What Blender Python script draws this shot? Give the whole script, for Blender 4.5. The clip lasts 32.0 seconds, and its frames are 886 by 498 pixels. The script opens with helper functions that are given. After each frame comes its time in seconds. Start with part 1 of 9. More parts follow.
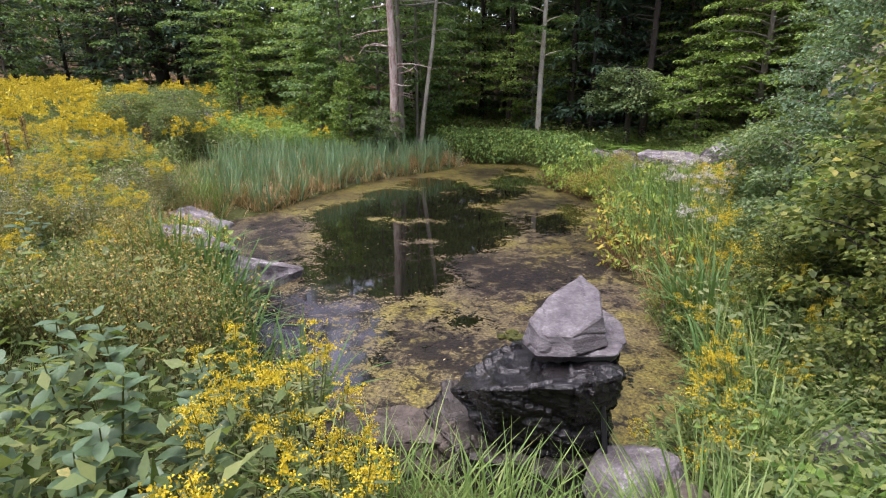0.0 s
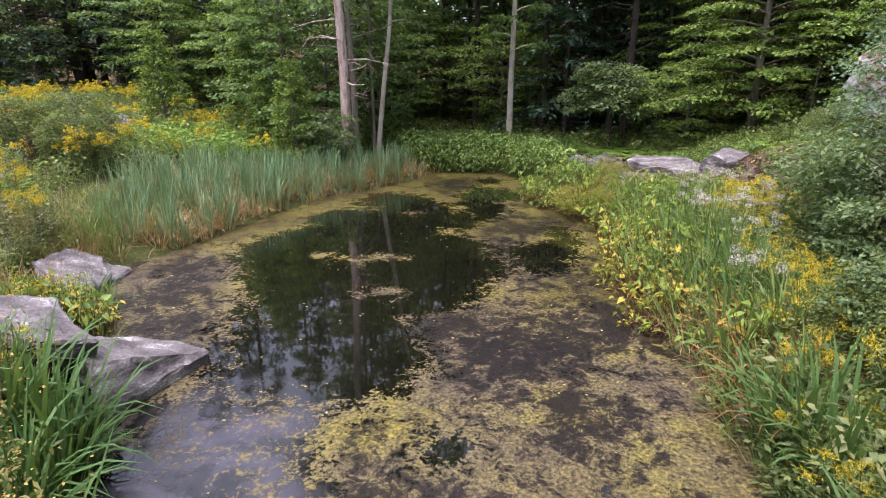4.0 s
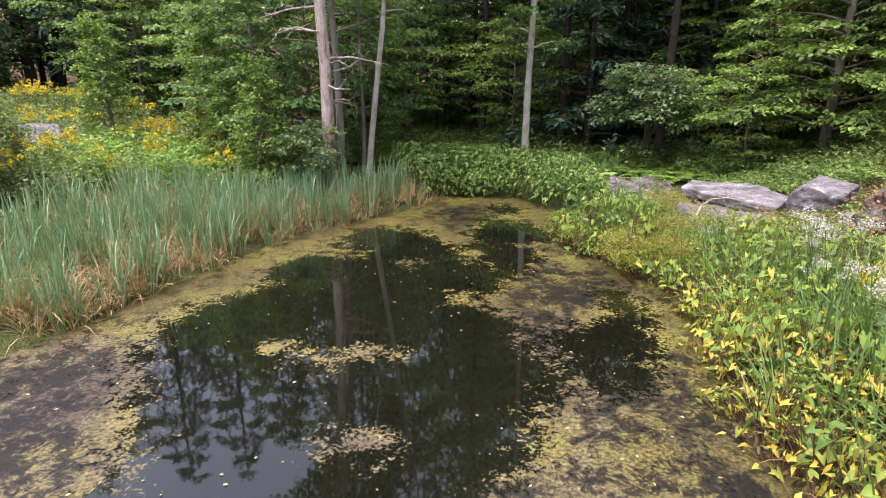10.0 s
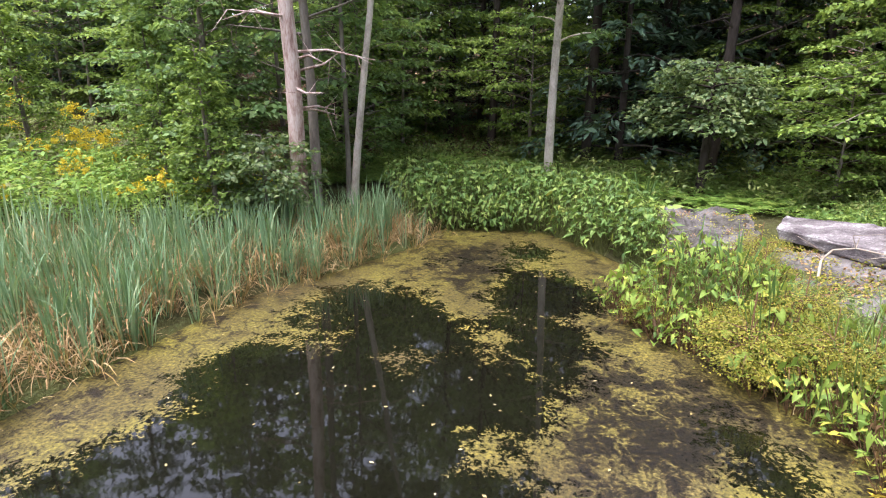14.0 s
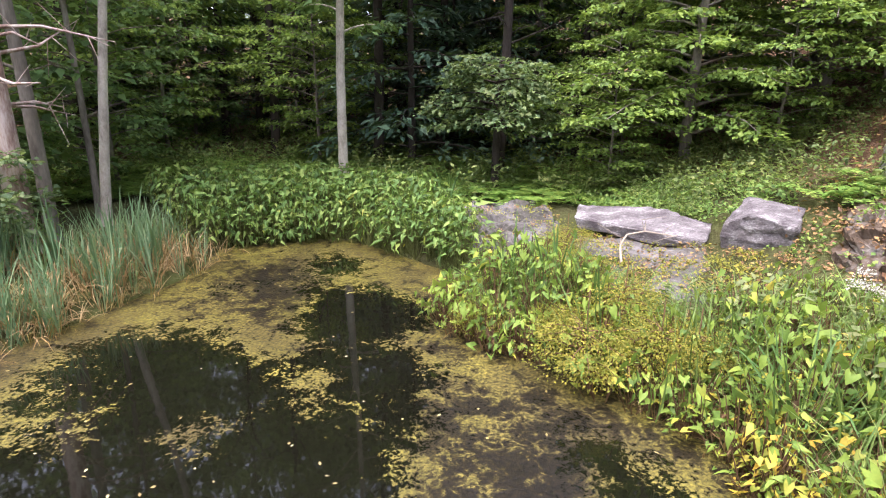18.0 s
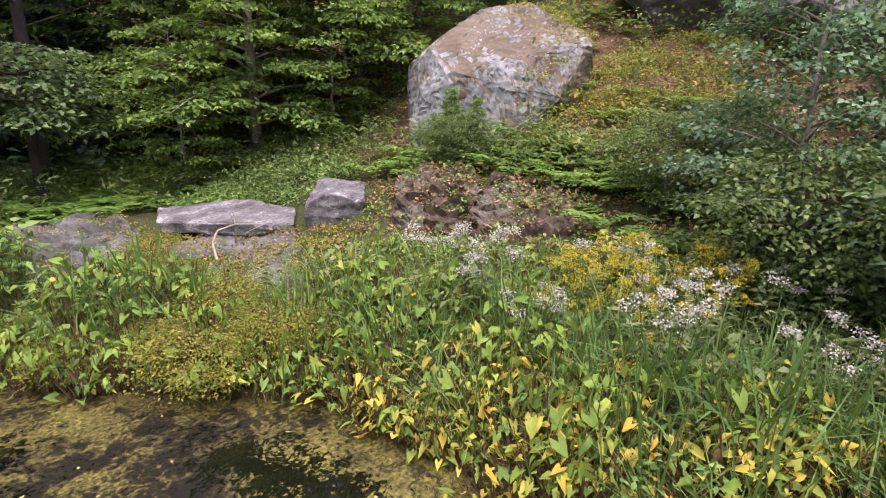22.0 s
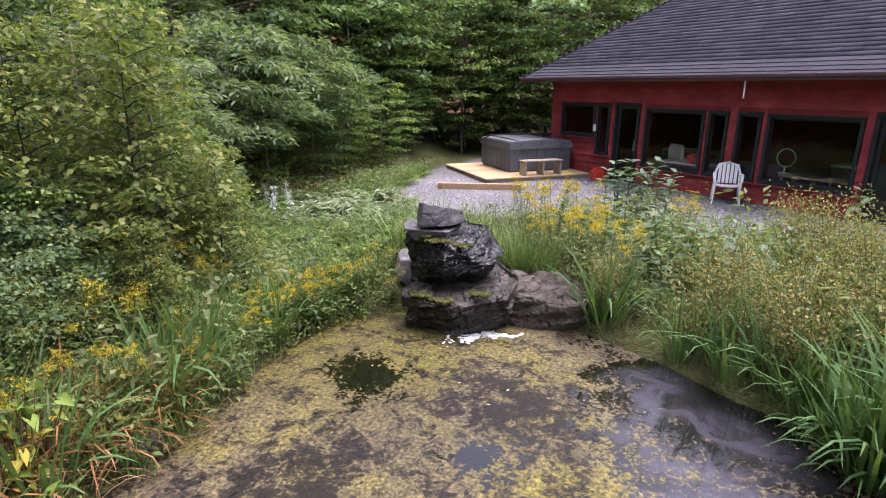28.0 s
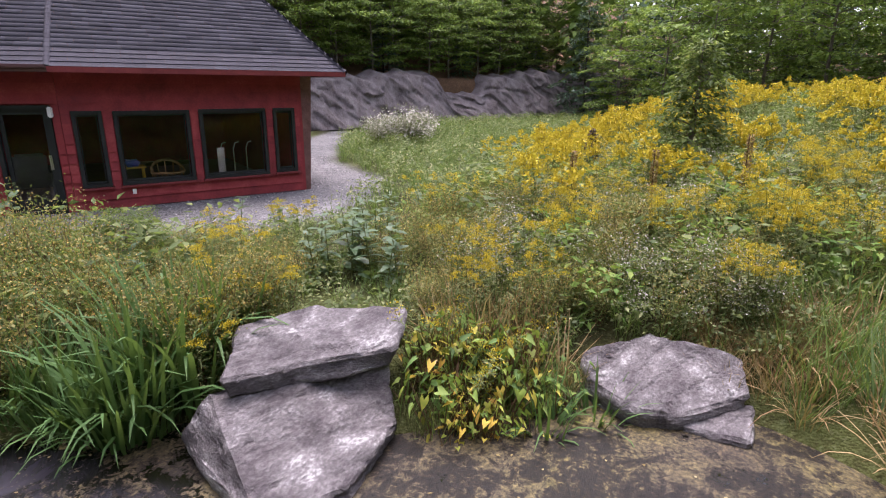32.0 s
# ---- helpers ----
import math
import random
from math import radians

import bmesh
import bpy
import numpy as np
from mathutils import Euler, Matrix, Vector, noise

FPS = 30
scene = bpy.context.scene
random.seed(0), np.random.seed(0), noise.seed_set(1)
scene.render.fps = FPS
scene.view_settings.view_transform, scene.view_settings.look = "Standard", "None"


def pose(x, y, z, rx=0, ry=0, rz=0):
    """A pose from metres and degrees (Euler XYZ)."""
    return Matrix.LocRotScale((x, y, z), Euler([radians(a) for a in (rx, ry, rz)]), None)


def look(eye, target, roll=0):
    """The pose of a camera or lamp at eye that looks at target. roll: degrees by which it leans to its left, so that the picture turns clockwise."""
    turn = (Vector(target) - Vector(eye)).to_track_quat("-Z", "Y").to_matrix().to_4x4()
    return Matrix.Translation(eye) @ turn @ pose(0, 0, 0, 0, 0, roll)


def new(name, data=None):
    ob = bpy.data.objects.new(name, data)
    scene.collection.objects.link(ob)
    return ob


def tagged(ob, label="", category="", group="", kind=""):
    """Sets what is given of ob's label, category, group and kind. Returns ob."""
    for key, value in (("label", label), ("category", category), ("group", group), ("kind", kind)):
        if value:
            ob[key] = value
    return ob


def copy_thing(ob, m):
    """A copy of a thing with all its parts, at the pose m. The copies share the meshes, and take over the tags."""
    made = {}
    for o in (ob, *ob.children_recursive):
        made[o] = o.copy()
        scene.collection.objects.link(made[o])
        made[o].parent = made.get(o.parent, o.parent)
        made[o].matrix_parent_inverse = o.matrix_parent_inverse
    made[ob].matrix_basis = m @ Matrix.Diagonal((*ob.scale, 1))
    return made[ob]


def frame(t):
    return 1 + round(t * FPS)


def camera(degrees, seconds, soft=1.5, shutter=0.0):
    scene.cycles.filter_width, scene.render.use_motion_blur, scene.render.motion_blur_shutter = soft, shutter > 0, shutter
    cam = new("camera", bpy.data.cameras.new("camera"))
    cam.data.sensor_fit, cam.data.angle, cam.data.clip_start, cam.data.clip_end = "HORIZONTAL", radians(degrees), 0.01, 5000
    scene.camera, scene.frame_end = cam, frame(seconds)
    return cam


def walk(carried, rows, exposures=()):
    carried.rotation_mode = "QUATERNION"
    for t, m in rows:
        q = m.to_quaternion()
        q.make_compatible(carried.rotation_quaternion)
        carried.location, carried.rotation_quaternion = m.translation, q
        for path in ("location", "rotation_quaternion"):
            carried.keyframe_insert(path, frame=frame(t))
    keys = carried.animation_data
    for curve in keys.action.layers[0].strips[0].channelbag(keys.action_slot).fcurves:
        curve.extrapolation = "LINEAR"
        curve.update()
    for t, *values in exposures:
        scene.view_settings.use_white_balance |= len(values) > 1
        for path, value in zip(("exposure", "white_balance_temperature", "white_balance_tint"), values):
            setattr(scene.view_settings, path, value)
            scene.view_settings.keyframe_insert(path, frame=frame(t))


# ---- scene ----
import itertools
from mathutils.bvhtree import BVHTree

cam = camera(77.2, 32.0, soft=1.1)
# seconds, x, y, z, tilt, roll, turn
PATH = [
    (0.0, -0.952, -0.214, 3.032, 73.16, -0.05, 12.97),
    (0.5, -0.928, 0.116, 3.089, 72.99, -0.10, 13.42),
    (1.0, -0.961, 0.461, 3.133, 72.87, -0.11, 13.70),
    (1.5, -1.069, 0.813, 3.147, 72.80, -0.10, 12.80),
    (2.0, -1.175, 1.162, 3.146, 72.75, -0.09, 9.63),
    (2.5, -1.286, 1.493, 3.129, 72.75, -0.22, 8.92),
    (3.0, -1.390, 1.814, 3.098, 72.75, -0.40, 9.02),
    (3.5, -1.483, 2.131, 3.058, 72.81, -0.53, 9.05),
    (5.5, -1.783, 3.291, 3.052, 72.93, -0.43, 8.94),
    (6.0, -1.837, 3.575, 3.055, 72.98, -0.41, 8.96),
    (6.5, -1.889, 3.852, 3.055, 73.02, -0.40, 8.96),
    (7.0, -1.940, 4.133, 3.056, 73.00, -0.43, 8.95),
    (7.5, -1.987, 4.426, 3.053, 72.98, -0.43, 8.96),
    (8.0, -2.035, 4.737, 3.051, 73.00, -0.40, 8.98),
    (8.5, -2.082, 5.024, 3.049, 73.03, -0.36, 8.98),
    (9.0, -2.150, 5.292, 3.063, 73.04, -0.25, 8.83),
    (9.5, -2.239, 5.559, 3.078, 73.06, -0.12, 8.70),
    (10.0, -2.318, 5.860, 3.093, 73.02, -0.06, 8.65),
    (10.5, -2.381, 6.198, 3.107, 72.95, -0.07, 8.65),
    (11.0, -2.454, 6.561, 3.120, 72.95, -0.13, 8.69),
    (11.5, -2.550, 6.951, 3.127, 72.90, -0.15, 8.64),
    (12.0, -2.647, 7.388, 3.125, 72.92, -0.11, 8.57),
    (12.5, -2.722, 7.850, 3.113, 72.97, -0.02, 8.64),
    (13.0, -2.797, 8.346, 3.102, 73.03, -0.01, 8.67),
    (13.5, -2.877, 8.857, 3.096, 73.11, -0.04, 8.70),
    (15.5, -3.084, 10.253, 2.988, 73.36, 0.14, 7.20),
    (16.0, -3.103, 10.326, 2.978, 73.37, 0.20, 3.67),
    (16.5, -3.125, 10.388, 2.963, 73.34, 0.28, -0.91),
    (17.0, -3.139, 10.417, 2.946, 73.36, 0.35, -5.44),
    (17.5, -3.141, 10.438, 2.941, 73.31, 0.48, -9.49),
    (18.0, -3.135, 10.455, 2.941, 73.25, 0.50, -13.23),
    (18.5, -3.125, 10.469, 2.942, 73.18, 0.43, -17.53),
    (19.0, -3.115, 10.477, 2.943, 73.10, 0.30, -21.89),
    (19.5, -3.102, 10.487, 2.940, 73.03, 0.33, -26.71),
    (20.0, -3.099, 10.481, 2.933, 73.02, 0.35, -31.88),
    (20.5, -3.100, 10.463, 2.933, 72.96, 0.39, -37.37),
    (21.0, -3.095, 10.449, 2.934, 72.94, 0.41, -42.89),
    (21.5, -3.079, 10.434, 2.925, 72.96, 0.44, -48.55),
    (22.0, -3.065, 10.417, 2.917, 72.98, 0.49, -54.50),
    (22.5, -3.055, 10.400, 2.914, 73.02, 0.59, -60.50),
    (23.0, -3.053, 10.383, 2.916, 73.07, 0.68, -67.34),
    (23.5, -3.052, 10.365, 2.918, 73.12, 0.78, -76.16),
    (24.0, -3.053, 10.348, 2.920, 73.14, 0.84, -85.54),
    (24.5, -3.068, 10.320, 2.917, 73.34, 0.86, -94.86),
    (25.0, -3.094, 10.301, 2.915, 73.47, 0.94, -104.35),
    (25.5, -3.121, 10.291, 2.909, 73.68, 1.07, -113.92),
    (27.5, -3.131, 10.273, 2.933, 73.81, 0.35, -152.43),
    (28.0, -3.140, 10.270, 2.950, 73.74, 0.31, -161.81),
    (28.5, -3.151, 10.267, 2.966, 73.66, 0.29, -171.25),
    (29.0, -3.156, 10.261, 2.973, 73.62, 0.26, -180.08),
    (29.5, -3.165, 10.246, 2.965, 73.61, 0.21, -189.54),
    (30.0, -3.173, 10.241, 2.953, 73.59, 0.21, -198.99),
    (30.5, -3.183, 10.243, 2.954, 73.53, 0.26, -208.40),
    (31.0, -3.188, 10.253, 2.958, 73.48, 0.33, -218.47),
    (31.5, -3.206, 10.256, 2.960, 73.51, 0.42, -227.87),
    (32.0, -3.226, 10.246, 2.955, 73.53, 0.50, -237.34),
]


def carried(x, y, z, tilt, roll, turn):
    return pose(x, y, z, 0, 0, turn) @ pose(0, 0, 0, tilt) @ pose(0, 0, 0, 0, 0, roll)


walk(cam, [(t, carried(*p)) for t, *p in PATH],
     exposures=[(0.0, 1.68, 6250, 23), (6.0, 1.87, 6250, 23), (12.0, 2.20, 6250, 21), (17.0, 2.40, 6250, 22), (19.0, 2.24, 6280, 23), (21.0, 1.80, 6300, 24), (25.0, 1.66, 6400, 26), (28.0, 1.90, 6150, 27), (30.0, 1.80, 6200, 27), (32.0, 1.70, 6350, 26)])

# ---- light ----
world = bpy.data.worlds.new("sky")
scene.world = world
world.use_nodes = True
wn = world.node_tree.nodes
sky = wn.new("ShaderNodeTexSky")
sky.sky_type = 'NISHITA'
sky.sun_disc = False
sky.sun_elevation = radians(74)
sky.sun_rotation = radians(230)
sky.altitude = 300
sky.air_density = 1.0
sky.dust_density = 4.0
sky.ozone_density = 1.0
wn["Background"].inputs[1].default_value = 0.15
grey = wn.new("ShaderNodeHueSaturation")
grey.inputs["Saturation"].default_value = 0.5
world.node_tree.links.new(sky.outputs[0], grey.inputs["Color"])
world.node_tree.links.new(grey.outputs[0], wn["Background"].inputs[0])

sun = new("sun", bpy.data.lights.new("sun", 'SUN'))
sun.data.energy = 1.35
sun.data.angle = radians(42)
sun.data.color = (1.0, 0.95, 0.88)
sun.matrix_world = look((-6, -5, 28), (0, 0, 0))

# ---- materials ----
MATS = {}


def ramp(nt, src, stops):
    r = nt.nodes.new("ShaderNodeValToRGB")
    e = r.color_ramp.elements
    while len(e) > 1:
        e.remove(e[-1])
    e[0].position, e[0].color = stops[0][0], (*stops[0][1], 1)
    for p, c in stops[1:]:
        k = e.new(p)
        k.color = (*c, 1)
    nt.links.new(src, r.inputs[0])
    return r.outputs[0]


def noise_tex(nt, scale, detail=4.0, rough=0.55, coord="Object", distort=0.0, stretch=None):
    tc = nt.nodes.new("ShaderNodeTexCoord")
    n = nt.nodes.new("ShaderNodeTexNoise")
    n.inputs["Scale"].default_value = scale
    n.inputs["Detail"].default_value = detail
    n.inputs["Roughness"].default_value = rough
    n.inputs["Distortion"].default_value = distort
    src = tc.outputs[coord]
    if stretch:
        mp = nt.nodes.new("ShaderNodeMapping")
        mp.inputs["Scale"].default_value = stretch
        nt.links.new(src, mp.inputs[0])
        src = mp.outputs[0]
    nt.links.new(src, n.inputs["Vector"])
    return n.outputs["Fac"]


def mixc(nt, fac, a, b, kind='MIX'):
    m = nt.nodes.new("ShaderNodeMix")
    m.data_type = 'RGBA'
    m.blend_type = kind
    for sock, v in ((m.inputs[0], fac), (m.inputs[6], a), (m.inputs[7], b)):
        if isinstance(v, (int, float)):
            sock.default_value = v
        elif isinstance(v, tuple):
            sock.default_value = (*v, 1)
        else:
            nt.links.new(v, sock)
    return m.outputs[2]


def calc(nt, op, a, b=0.0, clamp=False):
    m = nt.nodes.new("ShaderNodeMath")
    m.operation = op
    m.use_clamp = clamp
    for sock, v in zip(m.inputs, (a, b)):
        if isinstance(v, (int, float)):
            sock.default_value = v
        else:
            nt.links.new(v, sock)
    return m.outputs[0]


def attr(nt, name):
    a = nt.nodes.new("ShaderNodeAttribute")
    a.attribute_name = name
    return a.outputs["Fac"]


def bump(nt, height, strength=0.4, dist=0.02):
    b = nt.nodes.new("ShaderNodeBump")
    b.inputs["Strength"].default_value = strength
    b.inputs["Distance"].default_value = dist
    nt.links.new(height, b.inputs["Height"])
    return b.outputs[0]


def base_mat(name):
    m = bpy.data.materials.new(name)
    m.use_nodes = True
    MATS[name] = m
    return m, m.node_tree, m.node_tree.nodes["Principled BSDF"]


def surf(name, stops, scale=3.0, fine=30.0, rough=0.8, metal=0.0, relief=0.3, dist=0.01, coord="Object", stretch=None, spec=0.3, rnd=0.0):
    """A surface whose colour varies over stops by coarse and fine noise, with relief."""
    m, nt, b = base_mat(name)
    c = noise_tex(nt, scale, 5, 0.6, coord, 0.3, stretch)
    f = noise_tex(nt, fine, 4, 0.6, coord, 0.0, stretch)
    v = calc(nt, 'ADD', calc(nt, 'MULTIPLY', c, 0.65), calc(nt, 'MULTIPLY', f, 0.35))
    if rnd:
        oi = nt.nodes.new("ShaderNodeObjectInfo")
        v = calc(nt, 'ADD', v, calc(nt, 'MULTIPLY', calc(nt, 'SUBTRACT', oi.outputs["Random"], 0.5), rnd))
    col = ramp(nt, v, stops)
    nt.links.new(col, b.inputs["Base Color"])
    b.inputs["Roughness"].default_value = rough
    b.inputs["Metallic"].default_value = metal
    b.inputs["Specular IOR Level"].default_value = spec
    if relief >= 0.7:
        v = calc(nt, 'ADD', v, calc(nt, 'MULTIPLY', noise_tex(nt, fine * 4, 5, 0.65, coord, 0.4, stretch), 0.16))
    if relief:
        nt.links.new(bump(nt, v, relief, dist), b.inputs["Normal"])
    return m


def leaf(name, stops, rough=0.6, trans=0.4, spec=0.3):
    """Leaves and flowers: colour by island, with a drift over a metre or so, and light that shines through."""
    m, nt, b = base_mat(name)
    g = nt.nodes.new("ShaderNodeNewGeometry")
    big = noise_tex(nt, 0.9, 2, 0.5)
    v = calc(nt, 'ADD', calc(nt, 'MULTIPLY', g.outputs["Random Per Island"], 0.7), calc(nt, 'MULTIPLY', big, 0.5))
    v = calc(nt, 'ADD', v, calc(nt, 'MULTIPLY', noise_tex(nt, 45, 2, 0.5), 0.3))
    v = calc(nt, 'SUBTRACT', v, 0.25)
    col = ramp(nt, v, stops)
    nt.links.new(col, b.inputs["Base Color"])
    b.inputs["Roughness"].default_value = rough
    b.inputs["Specular IOR Level"].default_value = spec
    tr = nt.nodes.new("ShaderNodeBsdfTranslucent")
    nt.links.new(mixc(nt, 0.5, col, (0.25, 0.35, 0.05), 'MIX'), tr.inputs[0])
    mx = nt.nodes.new("ShaderNodeMixShader")
    mx.inputs[0].default_value = trans
    nt.links.new(b.outputs[0], mx.inputs[1])
    nt.links.new(tr.outputs[0], mx.inputs[2])
    nt.links.new(mx.outputs[0], nt.nodes["Material Output"].inputs[0])
    return m


M_ROCK = surf("grey_rock", [(0.28, (0.04, 0.033, 0.037)), (0.42, (0.09, 0.078, 0.083)), (0.53, (0.165, 0.15, 0.155)), (0.59, (0.26, 0.245, 0.25)), (0.635, (0.43, 0.42, 0.42)), (0.76, (0.58, 0.57, 0.565))], 2.2, 24, 0.7, relief=0.9, dist=0.06, stretch=(1, 1.6, 2.6))
M_WETROCK = surf("wet_rock", [(0.3, (0.004, 0.0036, 0.004)), (0.5, (0.010, 0.009, 0.0095)), (0.62, (0.024, 0.022, 0.021)), (0.76, (0.07, 0.066, 0.06))], 4, 34, 0.17, relief=0.75, dist=0.022, stretch=(1, 1, 3.2), spec=0.45)
M_GRANITE = surf("lichened_granite", [(0.3, (0.06, 0.043, 0.03)), (0.42, (0.115, 0.085, 0.06)), (0.55, (0.16, 0.124, 0.094)), (0.60, (0.21, 0.18, 0.158)), (0.635, (0.33, 0.315, 0.30)), (0.74, (0.44, 0.43, 0.42))], 0.75, 12, 0.9, relief=0.7, dist=0.04)
M_GREYGRANITE = surf("grey_granite", [(0.3, (0.09, 0.09, 0.09)), (0.45, (0.19, 0.19, 0.19)), (0.58, (0.30, 0.30, 0.30)), (0.7, (0.46, 0.46, 0.455))], 1.4, 16, 0.9, relief=0.8, dist=0.04)
M_SLATE = surf("bluish_ledge", [(0.3, (0.06, 0.046, 0.046)), (0.44, (0.135, 0.112, 0.112)), (0.56, (0.205, 0.178, 0.18)), (0.72, (0.31, 0.28, 0.275))], 1.1, 12, 0.85, relief=0.8, dist=0.05, stretch=(1.4, 1.4, 0.8))
M_MOSS = surf("moss", [(0.3, (0.018, 0.025, 0.006)), (0.6, (0.072, 0.074, 0.014)), (0.8, (0.120, 0.118, 0.028))], 6, 60, 0.95, relief=0.8, dist=0.02)
M_BARK = surf("grey_bark", [(0.3, (0.057, 0.047, 0.038)), (0.55, (0.184, 0.162, 0.135)), (0.75, (0.345, 0.314, 0.270))], 4, 30, 0.9, relief=0.8, dist=0.02, stretch=(1, 1, 0.25))
M_PALEBARK = surf("pale_bark", [(0.3, (0.17, 0.145, 0.12)), (0.5, (0.40, 0.36, 0.30)), (0.75, (0.62, 0.57, 0.49))], 5, 40, 0.85, relief=0.5, dist=0.01, stretch=(1, 1, 0.5))
M_REDBARK = surf("reddish_bark", [(0.3, (0.10, 0.06, 0.05)), (0.44, (0.30, 0.20, 0.17)), (0.54, (0.46, 0.37, 0.33)), (0.7, (0.60, 0.55, 0.51))], 7, 40, 0.9, relief=0.9, dist=0.03, stretch=(1, 1, 0.25))
M_DARKBARK = surf("dark_bark", [(0.3, (0.018, 0.014, 0.012)), (0.6, (0.06, 0.048, 0.04)), (0.8, (0.11, 0.095, 0.08))], 4, 30, 0.95, relief=0.8, dist=0.02, stretch=(1, 1, 0.3))
M_STEM = surf("green_stem", [(0.3, (0.06, 0.08, 0.02)), (0.7, (0.16, 0.17, 0.05))], 6, 40, 0.7, relief=0)
M_DRYSTEM = surf("dry_stem", [(0.3, (0.072, 0.037, 0.018)), (0.7, (0.204, 0.125, 0.063))], 6, 40, 0.85, relief=0)

M_MAPLE = leaf("maple_leaves", [(0.1, (0.020, 0.046, 0.018)), (0.5, (0.092, 0.180, 0.060)), (0.85, (0.193, 0.306, 0.104)), (1.0, (0.338, 0.420, 0.151))])
M_BEECH = leaf("beech_leaves", [(0.1, (0.032, 0.059, 0.015)), (0.5, (0.140, 0.235, 0.048)), (0.9, (0.261, 0.355, 0.074)), (1.0, (0.393, 0.411, 0.106))])
M_OAK = leaf("oak_leaves", [(0.1, (0.025, 0.048, 0.023)), (0.5, (0.115, 0.184, 0.084)), (0.9, (0.218, 0.265, 0.111)), (1.0, (0.307, 0.321, 0.131))])
M_HEMLOCK = leaf("hemlock_sprays", [(0.0, (0.020, 0.045, 0.034)), (0.5, (0.054, 0.107, 0.069)), (0.9, (0.107, 0.174, 0.098)), (1.0, (0.169, 0.239, 0.123))], trans=0.15)
M_BIRCH = leaf("birch_leaves", [(0.1, (0.03, 0.048, 0.015)), (0.5, (0.138, 0.192, 0.052)), (0.84, (0.27, 0.305, 0.088)), (1.0, (0.60, 0.42, 0.11))])
M_TURNBIRCH = leaf("yellowing_birch_leaves", [(0.1, (0.035, 0.055, 0.014)), (0.5, (0.12, 0.16, 0.038)), (0.8, (0.24, 0.25, 0.06)), (0.94, (0.40, 0.34, 0.08)), (1.0, (0.36, 0.2, 0.05))])
M_SHRUB = leaf("shrub_leaves", [(0.1, (0.024, 0.042, 0.014)), (0.5, (0.118, 0.172, 0.056)), (0.88, (0.24, 0.268, 0.088)), (1.0, (0.50, 0.38, 0.13))])
M_LIME = leaf("yellow_green_leaves", [(0.05, (0.04, 0.08, 0.02)), (0.35, (0.14, 0.235, 0.042)), (0.62, (0.24, 0.335, 0.058)), (0.8, (0.37, 0.40, 0.066)), (0.91, (0.58, 0.44, 0.066)), (1.0, (0.54, 0.26, 0.055))])
M_GOLDLEAF = leaf("turning_leaves", [(0.05, (0.07, 0.085, 0.02)), (0.3, (0.23, 0.27, 0.045)), (0.55, (0.42, 0.38, 0.06)), (0.8, (0.62, 0.42, 0.06)), (1.0, (0.55, 0.24, 0.07))])
M_BROAD = leaf("broad_green_leaves", [(0.1, (0.035, 0.078, 0.024)), (0.5, (0.160, 0.284, 0.075)), (0.9, (0.322, 0.417, 0.109)), (1.0, (0.770, 0.598, 0.129))])
M_MILK = leaf("milkweed_leaves", [(0.1, (0.026, 0.056, 0.027)), (0.5, (0.078, 0.135, 0.066)), (0.85, (0.145, 0.215, 0.125)), (1.0, (0.27, 0.33, 0.21))], rough=0.45, trans=0.3, spec=0.35)
M_CATTAIL = leaf("cattail_blades", [(0.0, (0.062, 0.135, 0.06)), (0.5, (0.145, 0.248, 0.13)), (0.85, (0.26, 0.36, 0.20)), (1.0, (0.64, 0.50, 0.28))], trans=0.25)
M_STRAW = leaf("straw_blades", [(0.0, (0.13, 0.065, 0.03)), (0.5, (0.34, 0.21, 0.1)), (1.0, (0.56, 0.43, 0.24))], trans=0.25)
M_RUSTGRASS = leaf("rusty_blades", [(0.0, (0.12, 0.05, 0.02)), (0.5, (0.32, 0.13, 0.05)), (1.0, (0.48, 0.28, 0.12))], trans=0.25)
M_GRASS = leaf("grass_blades", [(0.0, (0.050, 0.100, 0.026)), (0.5, (0.120, 0.200, 0.051)), (0.85, (0.220, 0.290, 0.087)), (1.0, (0.420, 0.360, 0.203))], trans=0.3)
M_IRIS = leaf("sword_leaves", [(0.0, (0.022, 0.062, 0.02)), (0.5, (0.064, 0.142, 0.04)), (0.9, (0.15, 0.235, 0.08)), (1.0, (0.398, 0.364, 0.170))], trans=0.25)
M_WEED = leaf("weed_leaves", [(0.1, (0.032, 0.053, 0.020)), (0.5, (0.155, 0.200, 0.083)), (0.85, (0.283, 0.301, 0.138)), (1.0, (0.489, 0.399, 0.184))])
M_BRUSH = leaf("brushy_aster_leaves", [(0.05, (0.045, 0.068, 0.024)), (0.45, (0.145, 0.158, 0.055)), (0.8, (0.31, 0.265, 0.09)), (1.0, (0.50, 0.41, 0.15))])
M_BUD = leaf("ochre_buds", [(0.0, (0.24, 0.12, 0.035)), (0.5, (0.44, 0.27, 0.06)), (1.0, (0.60, 0.48, 0.16))], trans=0.2)
M_BRUSHGREEN = leaf("green_aster_leaves", [(0.05, (0.03, 0.055, 0.02)), (0.45, (0.10, 0.155, 0.05)), (0.85, (0.2, 0.245, 0.09)), (1.0, (0.4, 0.36, 0.13))])
M_GREYBIRCH = leaf("blue_green_birch_leaves", [(0.1, (0.03, 0.06, 0.034)), (0.5, (0.135, 0.235, 0.135)), (0.9, (0.27, 0.37, 0.225)), (1.0, (0.42, 0.46, 0.27))])
